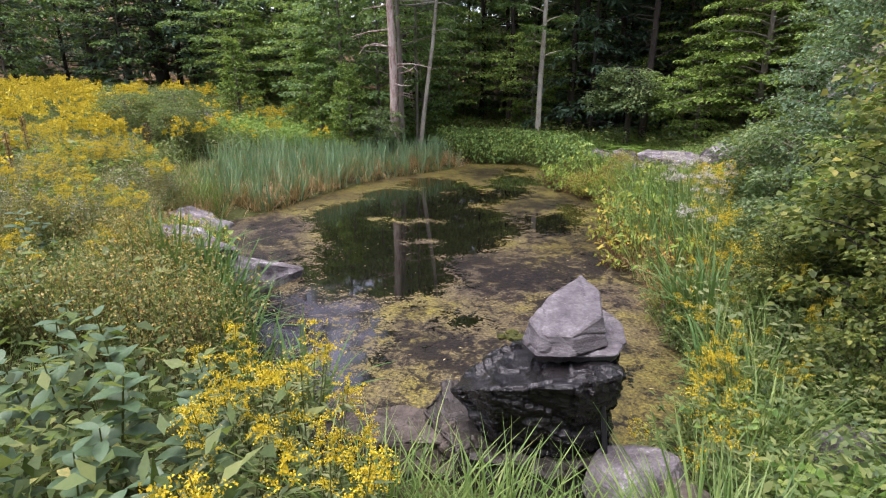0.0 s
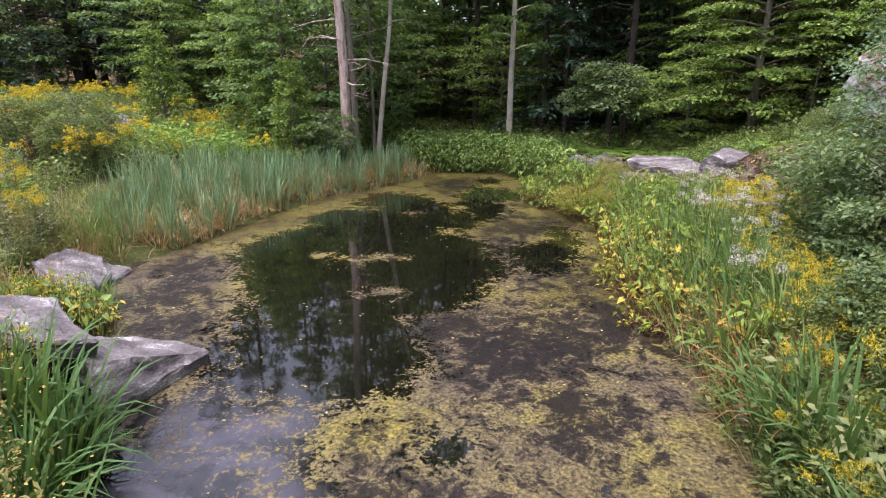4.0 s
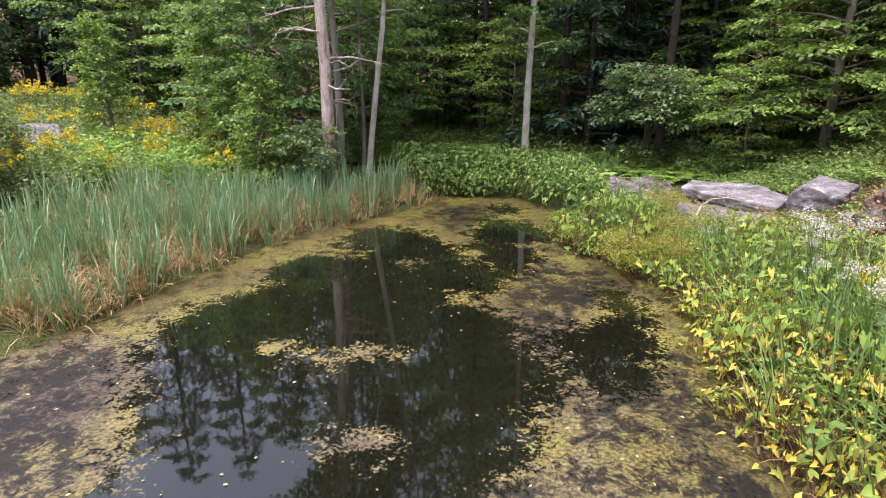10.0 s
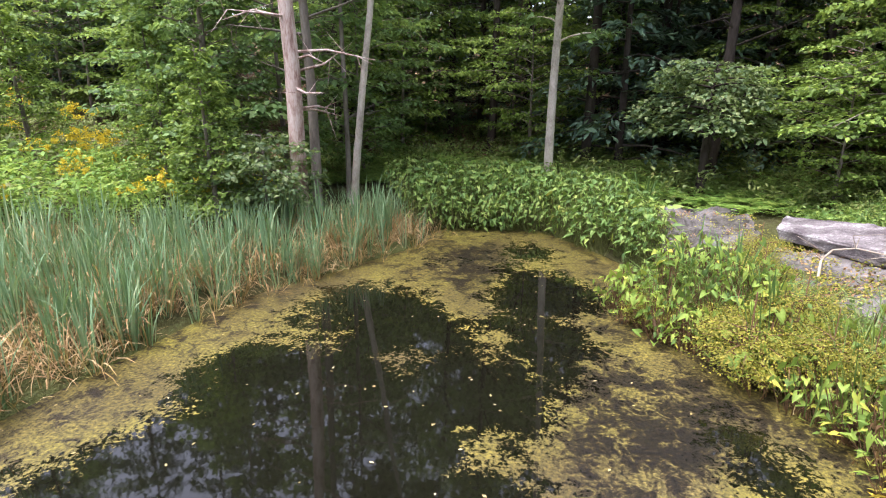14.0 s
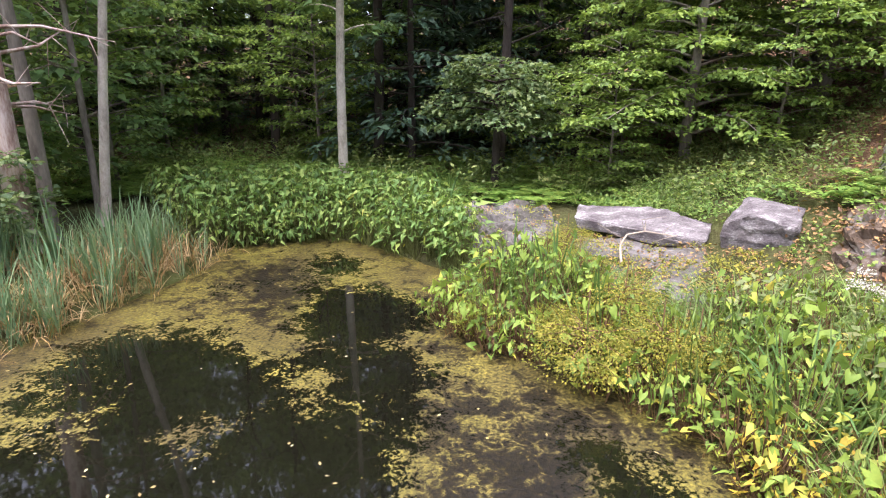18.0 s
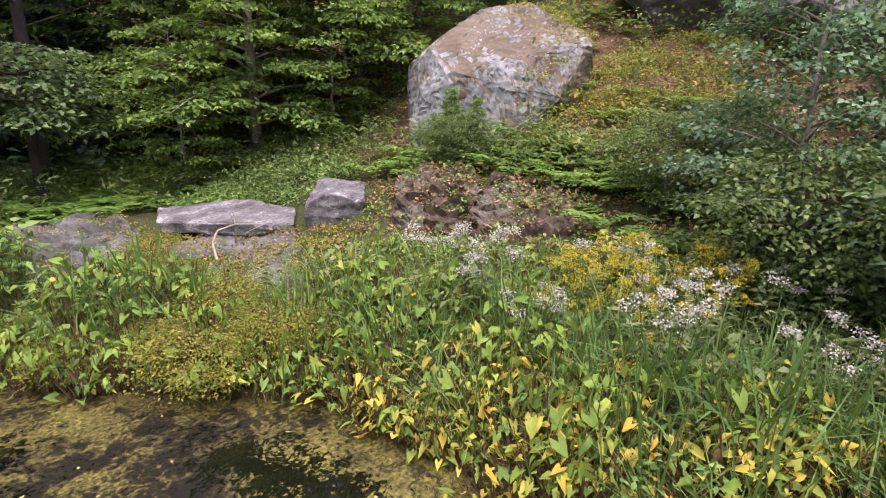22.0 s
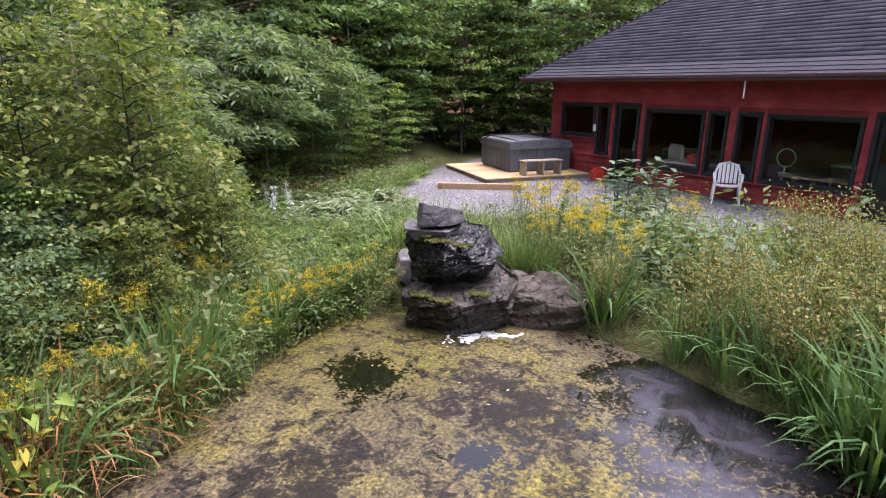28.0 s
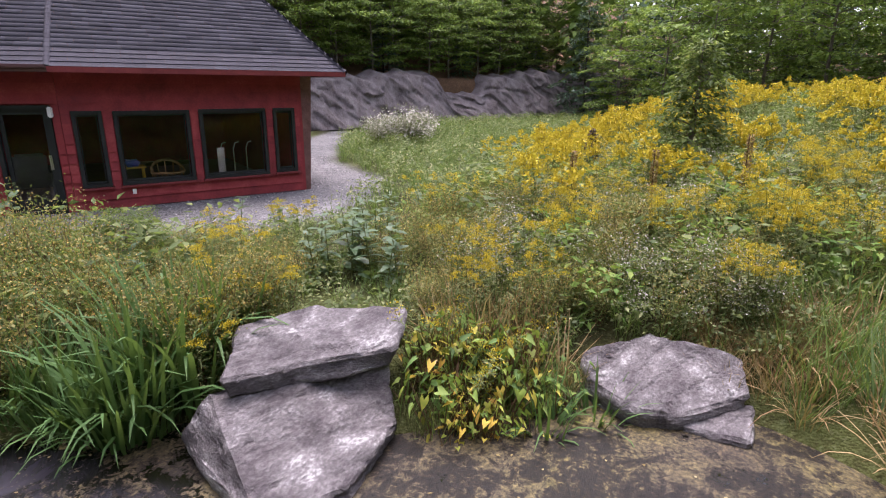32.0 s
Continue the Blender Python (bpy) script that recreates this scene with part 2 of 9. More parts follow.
M_VIBURNUM = leaf("bluish_shrub_leaves", [(0.1, (0.025, 0.05, 0.022)), (0.5, (0.12, 0.195, 0.085)), (0.9, (0.235, 0.30, 0.135)), (1.0, (0.36, 0.37, 0.13))])
M_FERN = leaf("fern_fronds", [(0.0, (0.059, 0.142, 0.026)), (0.5, (0.149, 0.273, 0.051)), (1.0, (0.332, 0.414, 0.092))])
M_GOLD = leaf("goldenrod_flowers", [(0.0, (0.39, 0.275, 0.012)), (0.5, (0.61, 0.465, 0.02)), (1.0, (0.74, 0.62, 0.06))], trans=0.25)
M_WHITE = leaf("white_flowers", [(0.0, (0.22, 0.20, 0.165)), (0.5, (0.40, 0.375, 0.33)), (1.0, (0.58, 0.56, 0.51))], trans=0.2)
M_RUST = leaf("spirea_leaves", [(0.0, (0.09, 0.105, 0.02)), (0.5, (0.245, 0.24, 0.037)), (0.9, (0.42, 0.35, 0.055)), (1.0, (0.58, 0.32, 0.06))])
M_DRYLEAF = leaf("dry_leaves", [(0.0, (0.06, 0.035, 0.02)), (0.5, (0.15, 0.085, 0.045)), (0.85, (0.30, 0.19, 0.08)), (1.0, (0.5, 0.36, 0.06))], trans=0.15)
M_LITTER = leaf("fallen_leaves", [(0.0, (0.08, 0.04, 0.025)), (0.5, (0.22, 0.12, 0.06)), (0.85, (0.38, 0.24, 0.08)), (1.0, (0.5, 0.36, 0.08))], trans=0.1)

# ---- mesh helpers ----


def link_mesh(name, verts, faces, mats, mat_index=None, smooth=False, attrs=None):
    """A mesh object from arrays; faces all of one size."""
    verts = np.asarray(verts, dtype=np.float32)
    faces = np.asarray(faces, dtype=np.int32)
    me = bpy.data.meshes.new(name)
    k = faces.shape[1]
    me.vertices.add(len(verts))
    me.vertices.foreach_set("co", verts.ravel())
    me.loops.add(faces.size)
    me.loops.foreach_set("vertex_index", faces.ravel())
    me.polygons.add(len(faces))
    me.polygons.foreach_set("loop_start", np.arange(0, faces.size, k, dtype=np.int32))
    for m in mats:
        me.materials.append(m)
    if mat_index is not None:
        me.polygons.foreach_set("material_index", np.asarray(mat_index, dtype=np.int32))
    if smooth:
        me.polygons.foreach_set("use_smooth", np.ones(len(faces), dtype=bool))
    for key, values in (attrs or {}).items():
        me.attributes.new(key, 'FLOAT', 'POINT').data.foreach_set("value", np.asarray(values, dtype=np.float32))
    me.update()
    me.validate()
    return new(name, me)


def part(name, bm, material, parent, label=""):
    """Links a bmesh as one mesh object under a thing or a part."""
    me = bpy.data.meshes.new(name)
    bm.to_mesh(me)
    bm.free()
    me.materials.append(material)
    ob = new(name, me)
    ob.parent = parent
    if label:
        ob["label"] = label
    return ob


def thing(name, m, label, category, group="", kind=""):
    ob = new(name)
    ob.matrix_basis = m
    return tagged(ob, label, category, group, kind)


def child(ob, parent):
    ob.parent = parent
    return ob


def box(sx, sy, sz, at=(0, 0, 0), bevel=0.0, bm=None, m=None):
    """A box with bevelled edges, centred at at."""
    own = bmesh.new()
    bmesh.ops.create_cube(own, size=1, matrix=Matrix.Translation(at) @ Matrix.Diagonal((sx, sy, sz, 1)))
    if bevel:
        bmesh.ops.bevel(own, geom=own.edges[:], offset=bevel, segments=2, affect='EDGES')
    if m is not None:
        own.transform(m)
    if bm is None:
        return own
    tmp = bpy.data.meshes.new("tmp")
    own.to_mesh(tmp)
    own.free()
    bm.from_mesh(tmp)
    bpy.data.meshes.remove(tmp)
    return bm


def tube(points, radii, sides=6):
    """Verts and quads of a tapered tube along points."""
    points = np.asarray(points, float)
    V, F = [], []
    n = len(points)
    for i in range(n):
        d = points[min(i + 1, n - 1)] - points[max(i - 1, 0)]
        d = d / (np.linalg.norm(d) + 1e-9)
        a = np.cross(d, (0.31, 0.95, 0.1) if abs(d[2]) > 0.5 else (0, 0, 1))
        a /= np.linalg.norm(a) + 1e-9
        b = np.cross(d, a)
        th = np.arange(sides) * 2 * np.pi / sides
        V.append(points[i] + radii[i] * (np.cos(th)[:, None] * a + np.sin(th)[:, None] * b))
    for i in range(n - 1):
        for j in range(sides):
            k = (j + 1) % sides
            F.append((i * sides + j, i * sides + k, (i + 1) * sides + k, (i + 1) * sides + j))
    return np.concatenate(V), np.array(F)


class Bag:
    """Collects quads, each with a material number."""

    def __init__(self):
        self.v, self.f, self.m, self.n = [], [], [], 0

    def add(self, v, f, m=0):
        if not len(v):
            return self
        self.v.append(np.asarray(v, float))
        self.f.append(np.asarray(f, int) + self.n)
        self.m.append(np.full(len(f), m, int))
        self.n += len(v)
        return self

    def arrays(self):
        return np.concatenate(self.v), np.concatenate(self.f), np.concatenate(self.m)

    def build(self, name, mats, smooth=False):
        v, f, m = self.arrays()
        return link_mesh(name, v, f, mats, m, smooth)

    def parts(self, named, parent):
        """One mesh for each material number, under parent. named: (name, material, label)."""
        v, f, m = self.arrays()
        out = []
        for i, (name, mat, label) in enumerate(named):
            ff = f[m == i]
            if not len(ff):
                continue
            used, inv = np.unique(ff, return_inverse=True)
            ob = link_mesh(name, v[used], inv.reshape(ff.shape), [mat])
            ob.parent = parent
            if label:
                ob["label"] = label
            out.append(ob)
        return out


def unit(a):
    return a / (np.linalg.norm(a, axis=-1, keepdims=True) + 1e-9)


def kites(base, way, up, length, width, fold=0.15, droop=0.1):
    """One folded kite-shaped leaf for each row."""
    n = len(base)
    way = unit(way)
    side = unit(np.cross(way, up))
    nrm = np.cross(side, way)
    L, W = np.broadcast_to(length, n)[:, None], np.broadcast_to(width, n)[:, None]
    mid = base + way * L * 0.42
    v = np.stack([base, mid + side * W * 0.5 + nrm * W * fold, base + way * L - nrm * L * droop, mid - side * W * 0.5 + nrm * W * fold], 1)
    return v.reshape(-1, 3), np.arange(4 * n).reshape(n, 4)


def leaves6(base, way, up, length, width, fold=0.12, droop=0.15):
    """Rounder leaves of two quads on either side of the midrib."""
    n = len(base)
    way = unit(way)
    side = unit(np.cross(way, up))
    nrm = np.cross(side, way)
    L, W = np.broadcast_to(length, n)[:, None], np.broadcast_to(width, n)[:, None]
    a, b = base + way * L * 0.28 - nrm * L * droop * 0.1, base + way * L * 0.68 - nrm * L * droop * 0.45
    tip = base + way * L - nrm * L * droop
    v = np.stack([base, a + side * W * .48 + nrm * W * fold, b + side * W * .40 + nrm * W * fold, tip,
                  b - side * W * .40 + nrm * W * fold, a - side * W * .48 + nrm * W * fold], 1)
    i = np.arange(n)[:, None] * 6
    f = np.concatenate([i + [0, 1, 2, 3], i + [0, 3, 4, 5]], 1).reshape(-1, 4)
    return v.reshape(-1, 3), f


def blades(base, az, lean, bend, length, width, seg=4, taper=0.75):
    """Curved ribbons: each leans by lean and bends on by bend towards its tip (radians)."""
    n = len(base)
    az, lean, bend, length, width = (np.broadcast_to(q, n).astype(float) for q in (az, lean, bend, length, width))
    out = np.stack([np.cos(az), np.sin(az), 0 * az], 1)
    side = np.stack([-np.sin(az), np.cos(az), 0 * az], 1)
    p = base.astype(float).copy()
    rows = []
    for k in range(seg + 1):
        s = k / seg
        w = width * (1 - taper * s ** 2.2) * (0.75 + 0.5 * min(1, 3 * s)) * 0.5
        if k == seg:
            w = width * 0.04
        rows += [p - side * w[:, None], p + side * w[:, None]]
        th = lean + bend * (s + 0.5 / seg) ** 1.5
        p = p + (out * np.sin(th)[:, None] + np.array([0, 0, 1.0]) * np.cos(th)[:, None]) * (length / seg)[:, None]
    v = np.stack(rows, 1)
    m = 2 * (seg + 1)
    i = np.arange(n)[:, None] * m
    f = np.concatenate([i + [2 * k, 2 * k + 1, 2 * k + 3, 2 * k + 2] for k in range(seg)], 1).reshape(-1, 4)
    return v.reshape(-1, 3), f


def stalks(a, b, r0, r1):
    """Thin three-sided stems from a to b."""
    n = len(a)
    th = np.arange(3) * 2 * np.pi / 3
    ring = np.stack([np.cos(th), np.sin(th), 0 * th], 1)
    v = np.concatenate([a[:, None] + ring * np.broadcast_to(r0, n)[:, None, None], b[:, None] + ring * np.broadcast_to(r1, n)[:, None, None]], 1)
    i = np.arange(n)[:, None] * 6
    f = np.concatenate([i + [0, 1, 4, 3], i + [1, 2, 5, 4], i + [2, 0, 3, 5]], 1).reshape(-1, 4)
    return v.reshape(-1, 3), f


def scatter(name, variants, mats, xy, rng, smin=0.8, smax=1.2, tilt=0.08, sink=0.02, z=None, kind="stuff", label="", category=""):
    """Joins many copies of the variants (arrays of verts, quads, material numbers) standing on the ground into one object."""
    V, F, MI, n = [], [], [], 0
    pick = rng.randint(len(variants), size=len(xy))
    gz = ground_z(xy[:, 0], xy[:, 1]) if z is None else np.broadcast_to(z, len(xy))
    for k, (v, f, m) in enumerate(variants):
        at = np.nonzero(pick == k)[0]
        if not len(at):
            continue
        c = len(at)
        s = rng.uniform(smin, smax, c)
        a = rng.uniform(0, 2 * np.pi, c)
        ca, sa = np.cos(a) * s, np.sin(a) * s
        tx, ty = rng.normal(0, tilt, c), rng.normal(0, tilt, c)
        x = v[None, :, 0] * ca[:, None] - v[None, :, 1] * sa[:, None] + v[None, :, 2] * tx[:, None]
        y = v[None, :, 0] * sa[:, None] + v[None, :, 1] * ca[:, None] + v[None, :, 2] * ty[:, None]
        zz = v[None, :, 2] * s[:, None]
        p = np.stack([x + xy[at, 0][:, None], y + xy[at, 1][:, None], zz + (gz[at] - sink)[:, None]], 2)
        V.append(p.reshape(-1, 3))
        F.append((f[None] + (np.arange(c) * len(v))[:, None, None]).reshape(-1, f.shape[1]) + n)
        MI.append(np.tile(m, c))
        n += c * len(v)
    ob = link_mesh(name, np.concatenate(V), np.concatenate(F), mats, np.concatenate(MI))
    return tagged(ob, label, category, kind=kind)


# ---- the lie of the land ----
POND = [(-0.3, 3.85), (-1.9, 3.6), (-2.6, 3.6), (-3.7, 4.25), (-4.3, 4.85), (-4.95, 5.1), (-5.6, 6.0), (-6.3, 7.5), (-7.1, 8.15), (-8.2, 8.8),
        (-8.5, 9.7), (-8.4, 10.6), (-8.05, 11.2), (-7.85, 12.5), (-7.65, 13.5), (-7.3, 15.0), (-7.0, 16.4), (-6.4, 17.25), (-5.85, 18.05), (-5.05, 19.3),
        (-4.85, 20.7), (-3.8, 21.1), (-2.6, 21.0), (-1.95, 20.0), (-1.05, 18.5), (-1.2, 17.4), (-1.6, 16.5), (-1.1, 15.9), (-0.7, 15.2), (-0.3, 14.7),
        (0.05, 13.7), (0.1, 12.5), (-0.05, 11.7), (-0.1, 10.8), (0.1, 9.2), (0.33, 8.2), (0.3, 7.0), (0.4, 5.6), (0.4, 4.4)]
GRAVEL = [(-30, -14), (-17, -3), (-15.2, 0.8), (-13.5, 2.0), (-11, 2.7), (-9, 2.5), (-7.2, 1.4), (-5.4, -0.6), (-3.5, -1.6), (-1.5, -1.2), (0.2, 0.2), (1.4, -0.6),
          (2.3, -2.5), (2.6, -6), (2.0, -9.5), (-1, -12), (-6, -12), (-14, -5)]


def inside(px, py, poly):
    r = np.zeros(np.shape(px), bool)
    for (x0, y0), (x1, y1) in zip(poly, poly[1:] + poly[:1]):
        c = (y0 > py) != (y1 > py)
        r ^= c & (px < (x1 - x0) * (py - y0) / ((y1 - y0) or 1e-9) + x0)
    return r


def dist(px, py, poly):
    """Distance from the outline of poly, negative inside."""
    px, py = np.asarray(px, float), np.asarray(py, float)
    d = np.full(px.shape, 1e9)
    for (x0, y0), (x1, y1) in zip(poly, poly[1:] + poly[:1]):
        ex, ey = x1 - x0, y1 - y0
        t = np.clip(((px - x0) * ex + (py - y0) * ey) / (ex * ex + ey * ey), 0, 1)
        d = np.minimum(d, np.hypot(px - x0 - t * ex, py - y0 - t * ey))
    return np.where(inside(px, py, poly), -d, d)


def step(a, b, x):
    t = np.clip((x - a) / (b - a), 0, 1)
    return t * t * (3 - 2 * t)


def wave(x, y):
    return (np.sin(x * 1.7 + 0.6 * np.sin(y * 1.1)) + np.sin(y * 1.9 + 1.3 + 0.7 * np.sin(x * 0.8))) * 0.5


def ground_z(x, y):
    x, y = np.asarray(x, float), np.asarray(y, float)
    d = dist(x, y, POND)
    z = np.where(d > 0, 0.49 * (1 - np.exp(-np.maximum(d, 0) / 0.7)) - 0.04, np.maximum(-0.6, d * 0.5 - 0.04))
    foot = np.interp(y, [-12, -6, -2, 2, 6, 16, 20, 26, 40], [3.2, 3.4, 3.6, 3.0, 1.6, 1.6, 2.8, 5.0, 8.0])
    s = np.maximum(x - foot, 0)
    z = z + 0.30 * np.minimum(s, 4) + 0.58 * np.clip(s - 4, 0, 8) + 0.35 * np.clip(s - 12, 0, 20) + 0.05 * np.maximum(s - 32, 0)
    w = np.maximum(-9 - x, 0)
    z = z + step(2.5, 9, y) * (0.13 * np.minimum(w, 11) + 0.02 * np.clip(w - 11, 0, 60))
    z = z + 0.02 * np.clip(y - 24, 0, 60) + 0.16 * np.clip(y - 36, 0, 60) + 0.14 * np.clip(-54 - x, 0, 60)
    cut = -15 + 12 * np.clip((-13 - x) / 40, 0, 1) ** 1.3
    z = z + 3.0 * step(1.4, 2.8, cut - y) * step(1, -5, x)
    back = np.maximum(cut - y - 3.5, 0)
    z = z + 0.34 * np.clip(back, 0, 40)
    return z + 0.05 * wave(x, y) * step(0.3, 2.0, d) * (1 - step(0.5, -0.8, dist(x, y, GRAVEL)))


def pick_in(n, poly, rng, dmin=0.05, off_gravel=True):
    p = np.array(poly)
    lo, hi = p.min(0), p.max(0)
    out = np.zeros((0, 2))
    for _ in range(30):
        q = rng.uniform(lo, hi, (n * 2, 2))
        ok = inside(q[:, 0], q[:, 1], poly)
        q = q[ok]
        if dmin is not None:
            q = q[dist(q[:, 0], q[:, 1], POND) > dmin]
        if off_gravel and len(q):
            q = q[~inside(q[:, 0], q[:, 1], GRAVEL)]
        out = np.concatenate([out, q])
        if len(out) >= n:
            break
    return out[:n]


def axis(lo, hi, pitch, far):
    fine = np.arange(lo, hi + pitch / 2, pitch)
    out = [hi]
    g = pitch
    while out[-1] < far:
        g *= 1.25
        out.append(out[-1] + g)
    low = [lo]
    g = pitch
    while low[-1] > -far:
        g *= 1.25
        low.append(low[-1] - g)
    return np.concatenate([low[:0:-1], fine, out[1:]])


def grid(xs, ys):
    X, Y = np.meshgrid(xs, ys, indexing='ij')
    i = np.arange(len(xs) * len(ys)).reshape(len(xs), len(ys))
    f = np.stack([i[:-1, :-1], i[1:, :-1], i[1:, 1:], i[:-1, 1:]], -1).reshape(-1, 4)
    return X.ravel(), Y.ravel(), f


# ground
def ground_material():
    m, nt, b = base_mat("ground")
    n1, n2 = noise_tex(nt, 0.6, 5), noise_tex(nt, 14, 6, 0.7)
    v = calc(nt, 'ADD', calc(nt, 'MULTIPLY', n1, 0.5), calc(nt, 'MULTIPLY', n2, 0.5))
    soil = ramp(nt, v, [(0.3, (0.02, 0.017, 0.01)), (0.45, (0.05, 0.05, 0.018)), (0.6, (0.085, 0.1, 0.03)), (0.75, (0.13, 0.12, 0.06))])
    litter = ramp(nt, v, [(0.3, (0.04, 0.026, 0.018)), (0.5, (0.13, 0.075, 0.045)), (0.65, (0.24, 0.15, 0.08)), (0.8, (0.3, 0.22, 0.09))])
    vor = nt.nodes.new("ShaderNodeTexVoronoi")
    vor.inputs["Scale"].default_value = 38
    tc = nt.nodes.new("ShaderNodeTexCoord")
    nt.links.new(tc.outputs["Object"], vor.inputs["Vector"])
    bw = nt.nodes.new("ShaderNodeRGBToBW")
    nt.links.new(vor.outputs["Color"], bw.inputs[0])
    stones = ramp(nt, calc(nt, 'ADD', calc(nt, 'MULTIPLY', bw.outputs[0], 0.6), calc(nt, 'MULTIPLY', n1, 0.4)),
                  [(0.25, (0.048, 0.047, 0.05)), (0.45, (0.142, 0.138, 0.142)), (0.6, (0.205, 0.2, 0.205)), (0.8, (0.345, 0.338, 0.345))])
    mud = mixc(nt, attr(nt, "litter"), soil, litter)
    edge = calc(nt, 'ADD', attr(nt, "gravel"), calc(nt, 'MULTIPLY', calc(nt, 'SUBTRACT', n2, 0.5), 0.5), True)
    nt.links.new(mixc(nt, edge, mud, stones), b.inputs["Base Color"])
    b.inputs["Roughness"].default_value = 0.95
    b.inputs["Specular IOR Level"].default_value = 0.15
    nt.links.new(bump(nt, calc(nt, 'ADD', n2, calc(nt, 'MULTIPLY', vor.outputs["Distance"], -1.0)), 0.8, 0.03), b.inputs["Normal"])
    return m


gx, gy, gf = grid(axis(-52, 16, 0.4, 600), axis(-20, 34, 0.4, 600))
gz = ground_z(gx, gy)
gr = step(0.35, -0.35, dist(gx, gy, GRAVEL))
li = np.clip(step(4.5, 7.0, gx) + step(0.5, 2.5, -15 + 12 * np.clip((-13 - gx) / 40, 0, 1) ** 1.3 - gy) + step(22, 26, gy) * 0.8 + step(-52, -60, gx), 0, 1)
ground = link_mesh("ground", np.stack([gx, gy, gz], 1), gf, [ground_material()], None, True, {"gravel": gr, "litter": li})
tagged(ground, "soil and leaf litter with a grey gravel yard by the house", "ground", kind="structure")

# water
OPEN = [[(-4.1, 6.8), (-3.2, 7.0), (-2.7, 7.8), (-3.0, 9.0), (-2.3, 9.8), (-2.25, 10.4), (-1.5, 11.6), (-2.5, 12.4), (-3.1, 13.2), (-2.9, 14.2), (-2.95, 15), (-3.6, 15.9),
         (-4.5, 16.9), (-5.3, 17.2), (-5.9, 16.9), (-5.5, 15.4), (-6.2, 14.9), (-6.4, 13.9), (-6.4, 13), (-7.1, 12.0), (-6.8, 11.2), (-5.6, 9.7), (-5.3, 8.4), (-4.75, 7.0)],
        [(-3.3, 18.3), (-2.1, 17.95), (-1.5, 17.15), (-1.85, 16.5), (-2.79, 16.4), (-3.3, 16.8)], [(-0.95, 13.8), (-0.45, 13.45), (-0.8, 13.05), (-1.3, 13.4)], [(-2.1, 12.3), (-1.1, 12.8), (-0.8, 11.5), (-1.65, 11.1)], [(-3.3, 16.2), (-2.2, 16.1), (-1.9, 15.4), (-2.5, 14.8), (-3.1, 15.2)], [(-2.0, 6.35), (-2.3, 6.35), (-2.3, 6.55), (-2.05, 6.55)], [(-0.2, 5.3), (-0.55, 5.05), (-1.05, 5.45), (-0.9, 5.8)], [(-2.4, 19.7), (-2.9, 19.9), (-3.2, 19.5), (-2.7, 19.3)]]
# thin scum by the near shore, where sky sheen is put into the water's colour
FILM = [(-3.2, 4.7), (-3.7, 4.4), (-4.4, 5.0), (-4.95, 6.8), (-4.4, 7.2), (-3.7, 6.7), (-3.2, 5.8)]


MURK = [(-2.5, 8.9, 0.9), (-1.8, 8.4, 1.0), (-1.2, 8.6, 0.9), (-0.5, 9.2, 0.8), (-2.4, 5.6, 0.7), (-1.0, 7.1, 0.5), (-1.2, 11.4, 0.9), (-1.9, 12.3, 0.8), (-1.5, 14.0, 0.9), (-2.4, 14.8, 0.8), (-2.6, 17.0, 1.0), (-3.6, 18.2, 0.8),
        (-3.9, 19.0, 0.7), (-6.9, 9.3, 0.7), (-6.0, 8.4, 0.7), (-7.3, 10.6, 0.6), (-4.2, 5.5, 0.7), (-4.9, 6.3, 0.6)]
RAFTS = [(-3.75, 9.85, 0.42), (-4.6, 11.3, 0.5), (-4.0, 11.6, 0.4), (-5.2, 11.6, 0.35), (-6.0, 15.6, 0.85), (-6.6, 14.9, 0.6), (-4.3, 14.95, 0.42), (-3.66, 16.4, 0.5), (-3.2, 15.6, 0.5), (-6.65, 13.95, 0.42), (-5.0, 17.3, 0.5), (-3.0, 13.6, 0.4)]


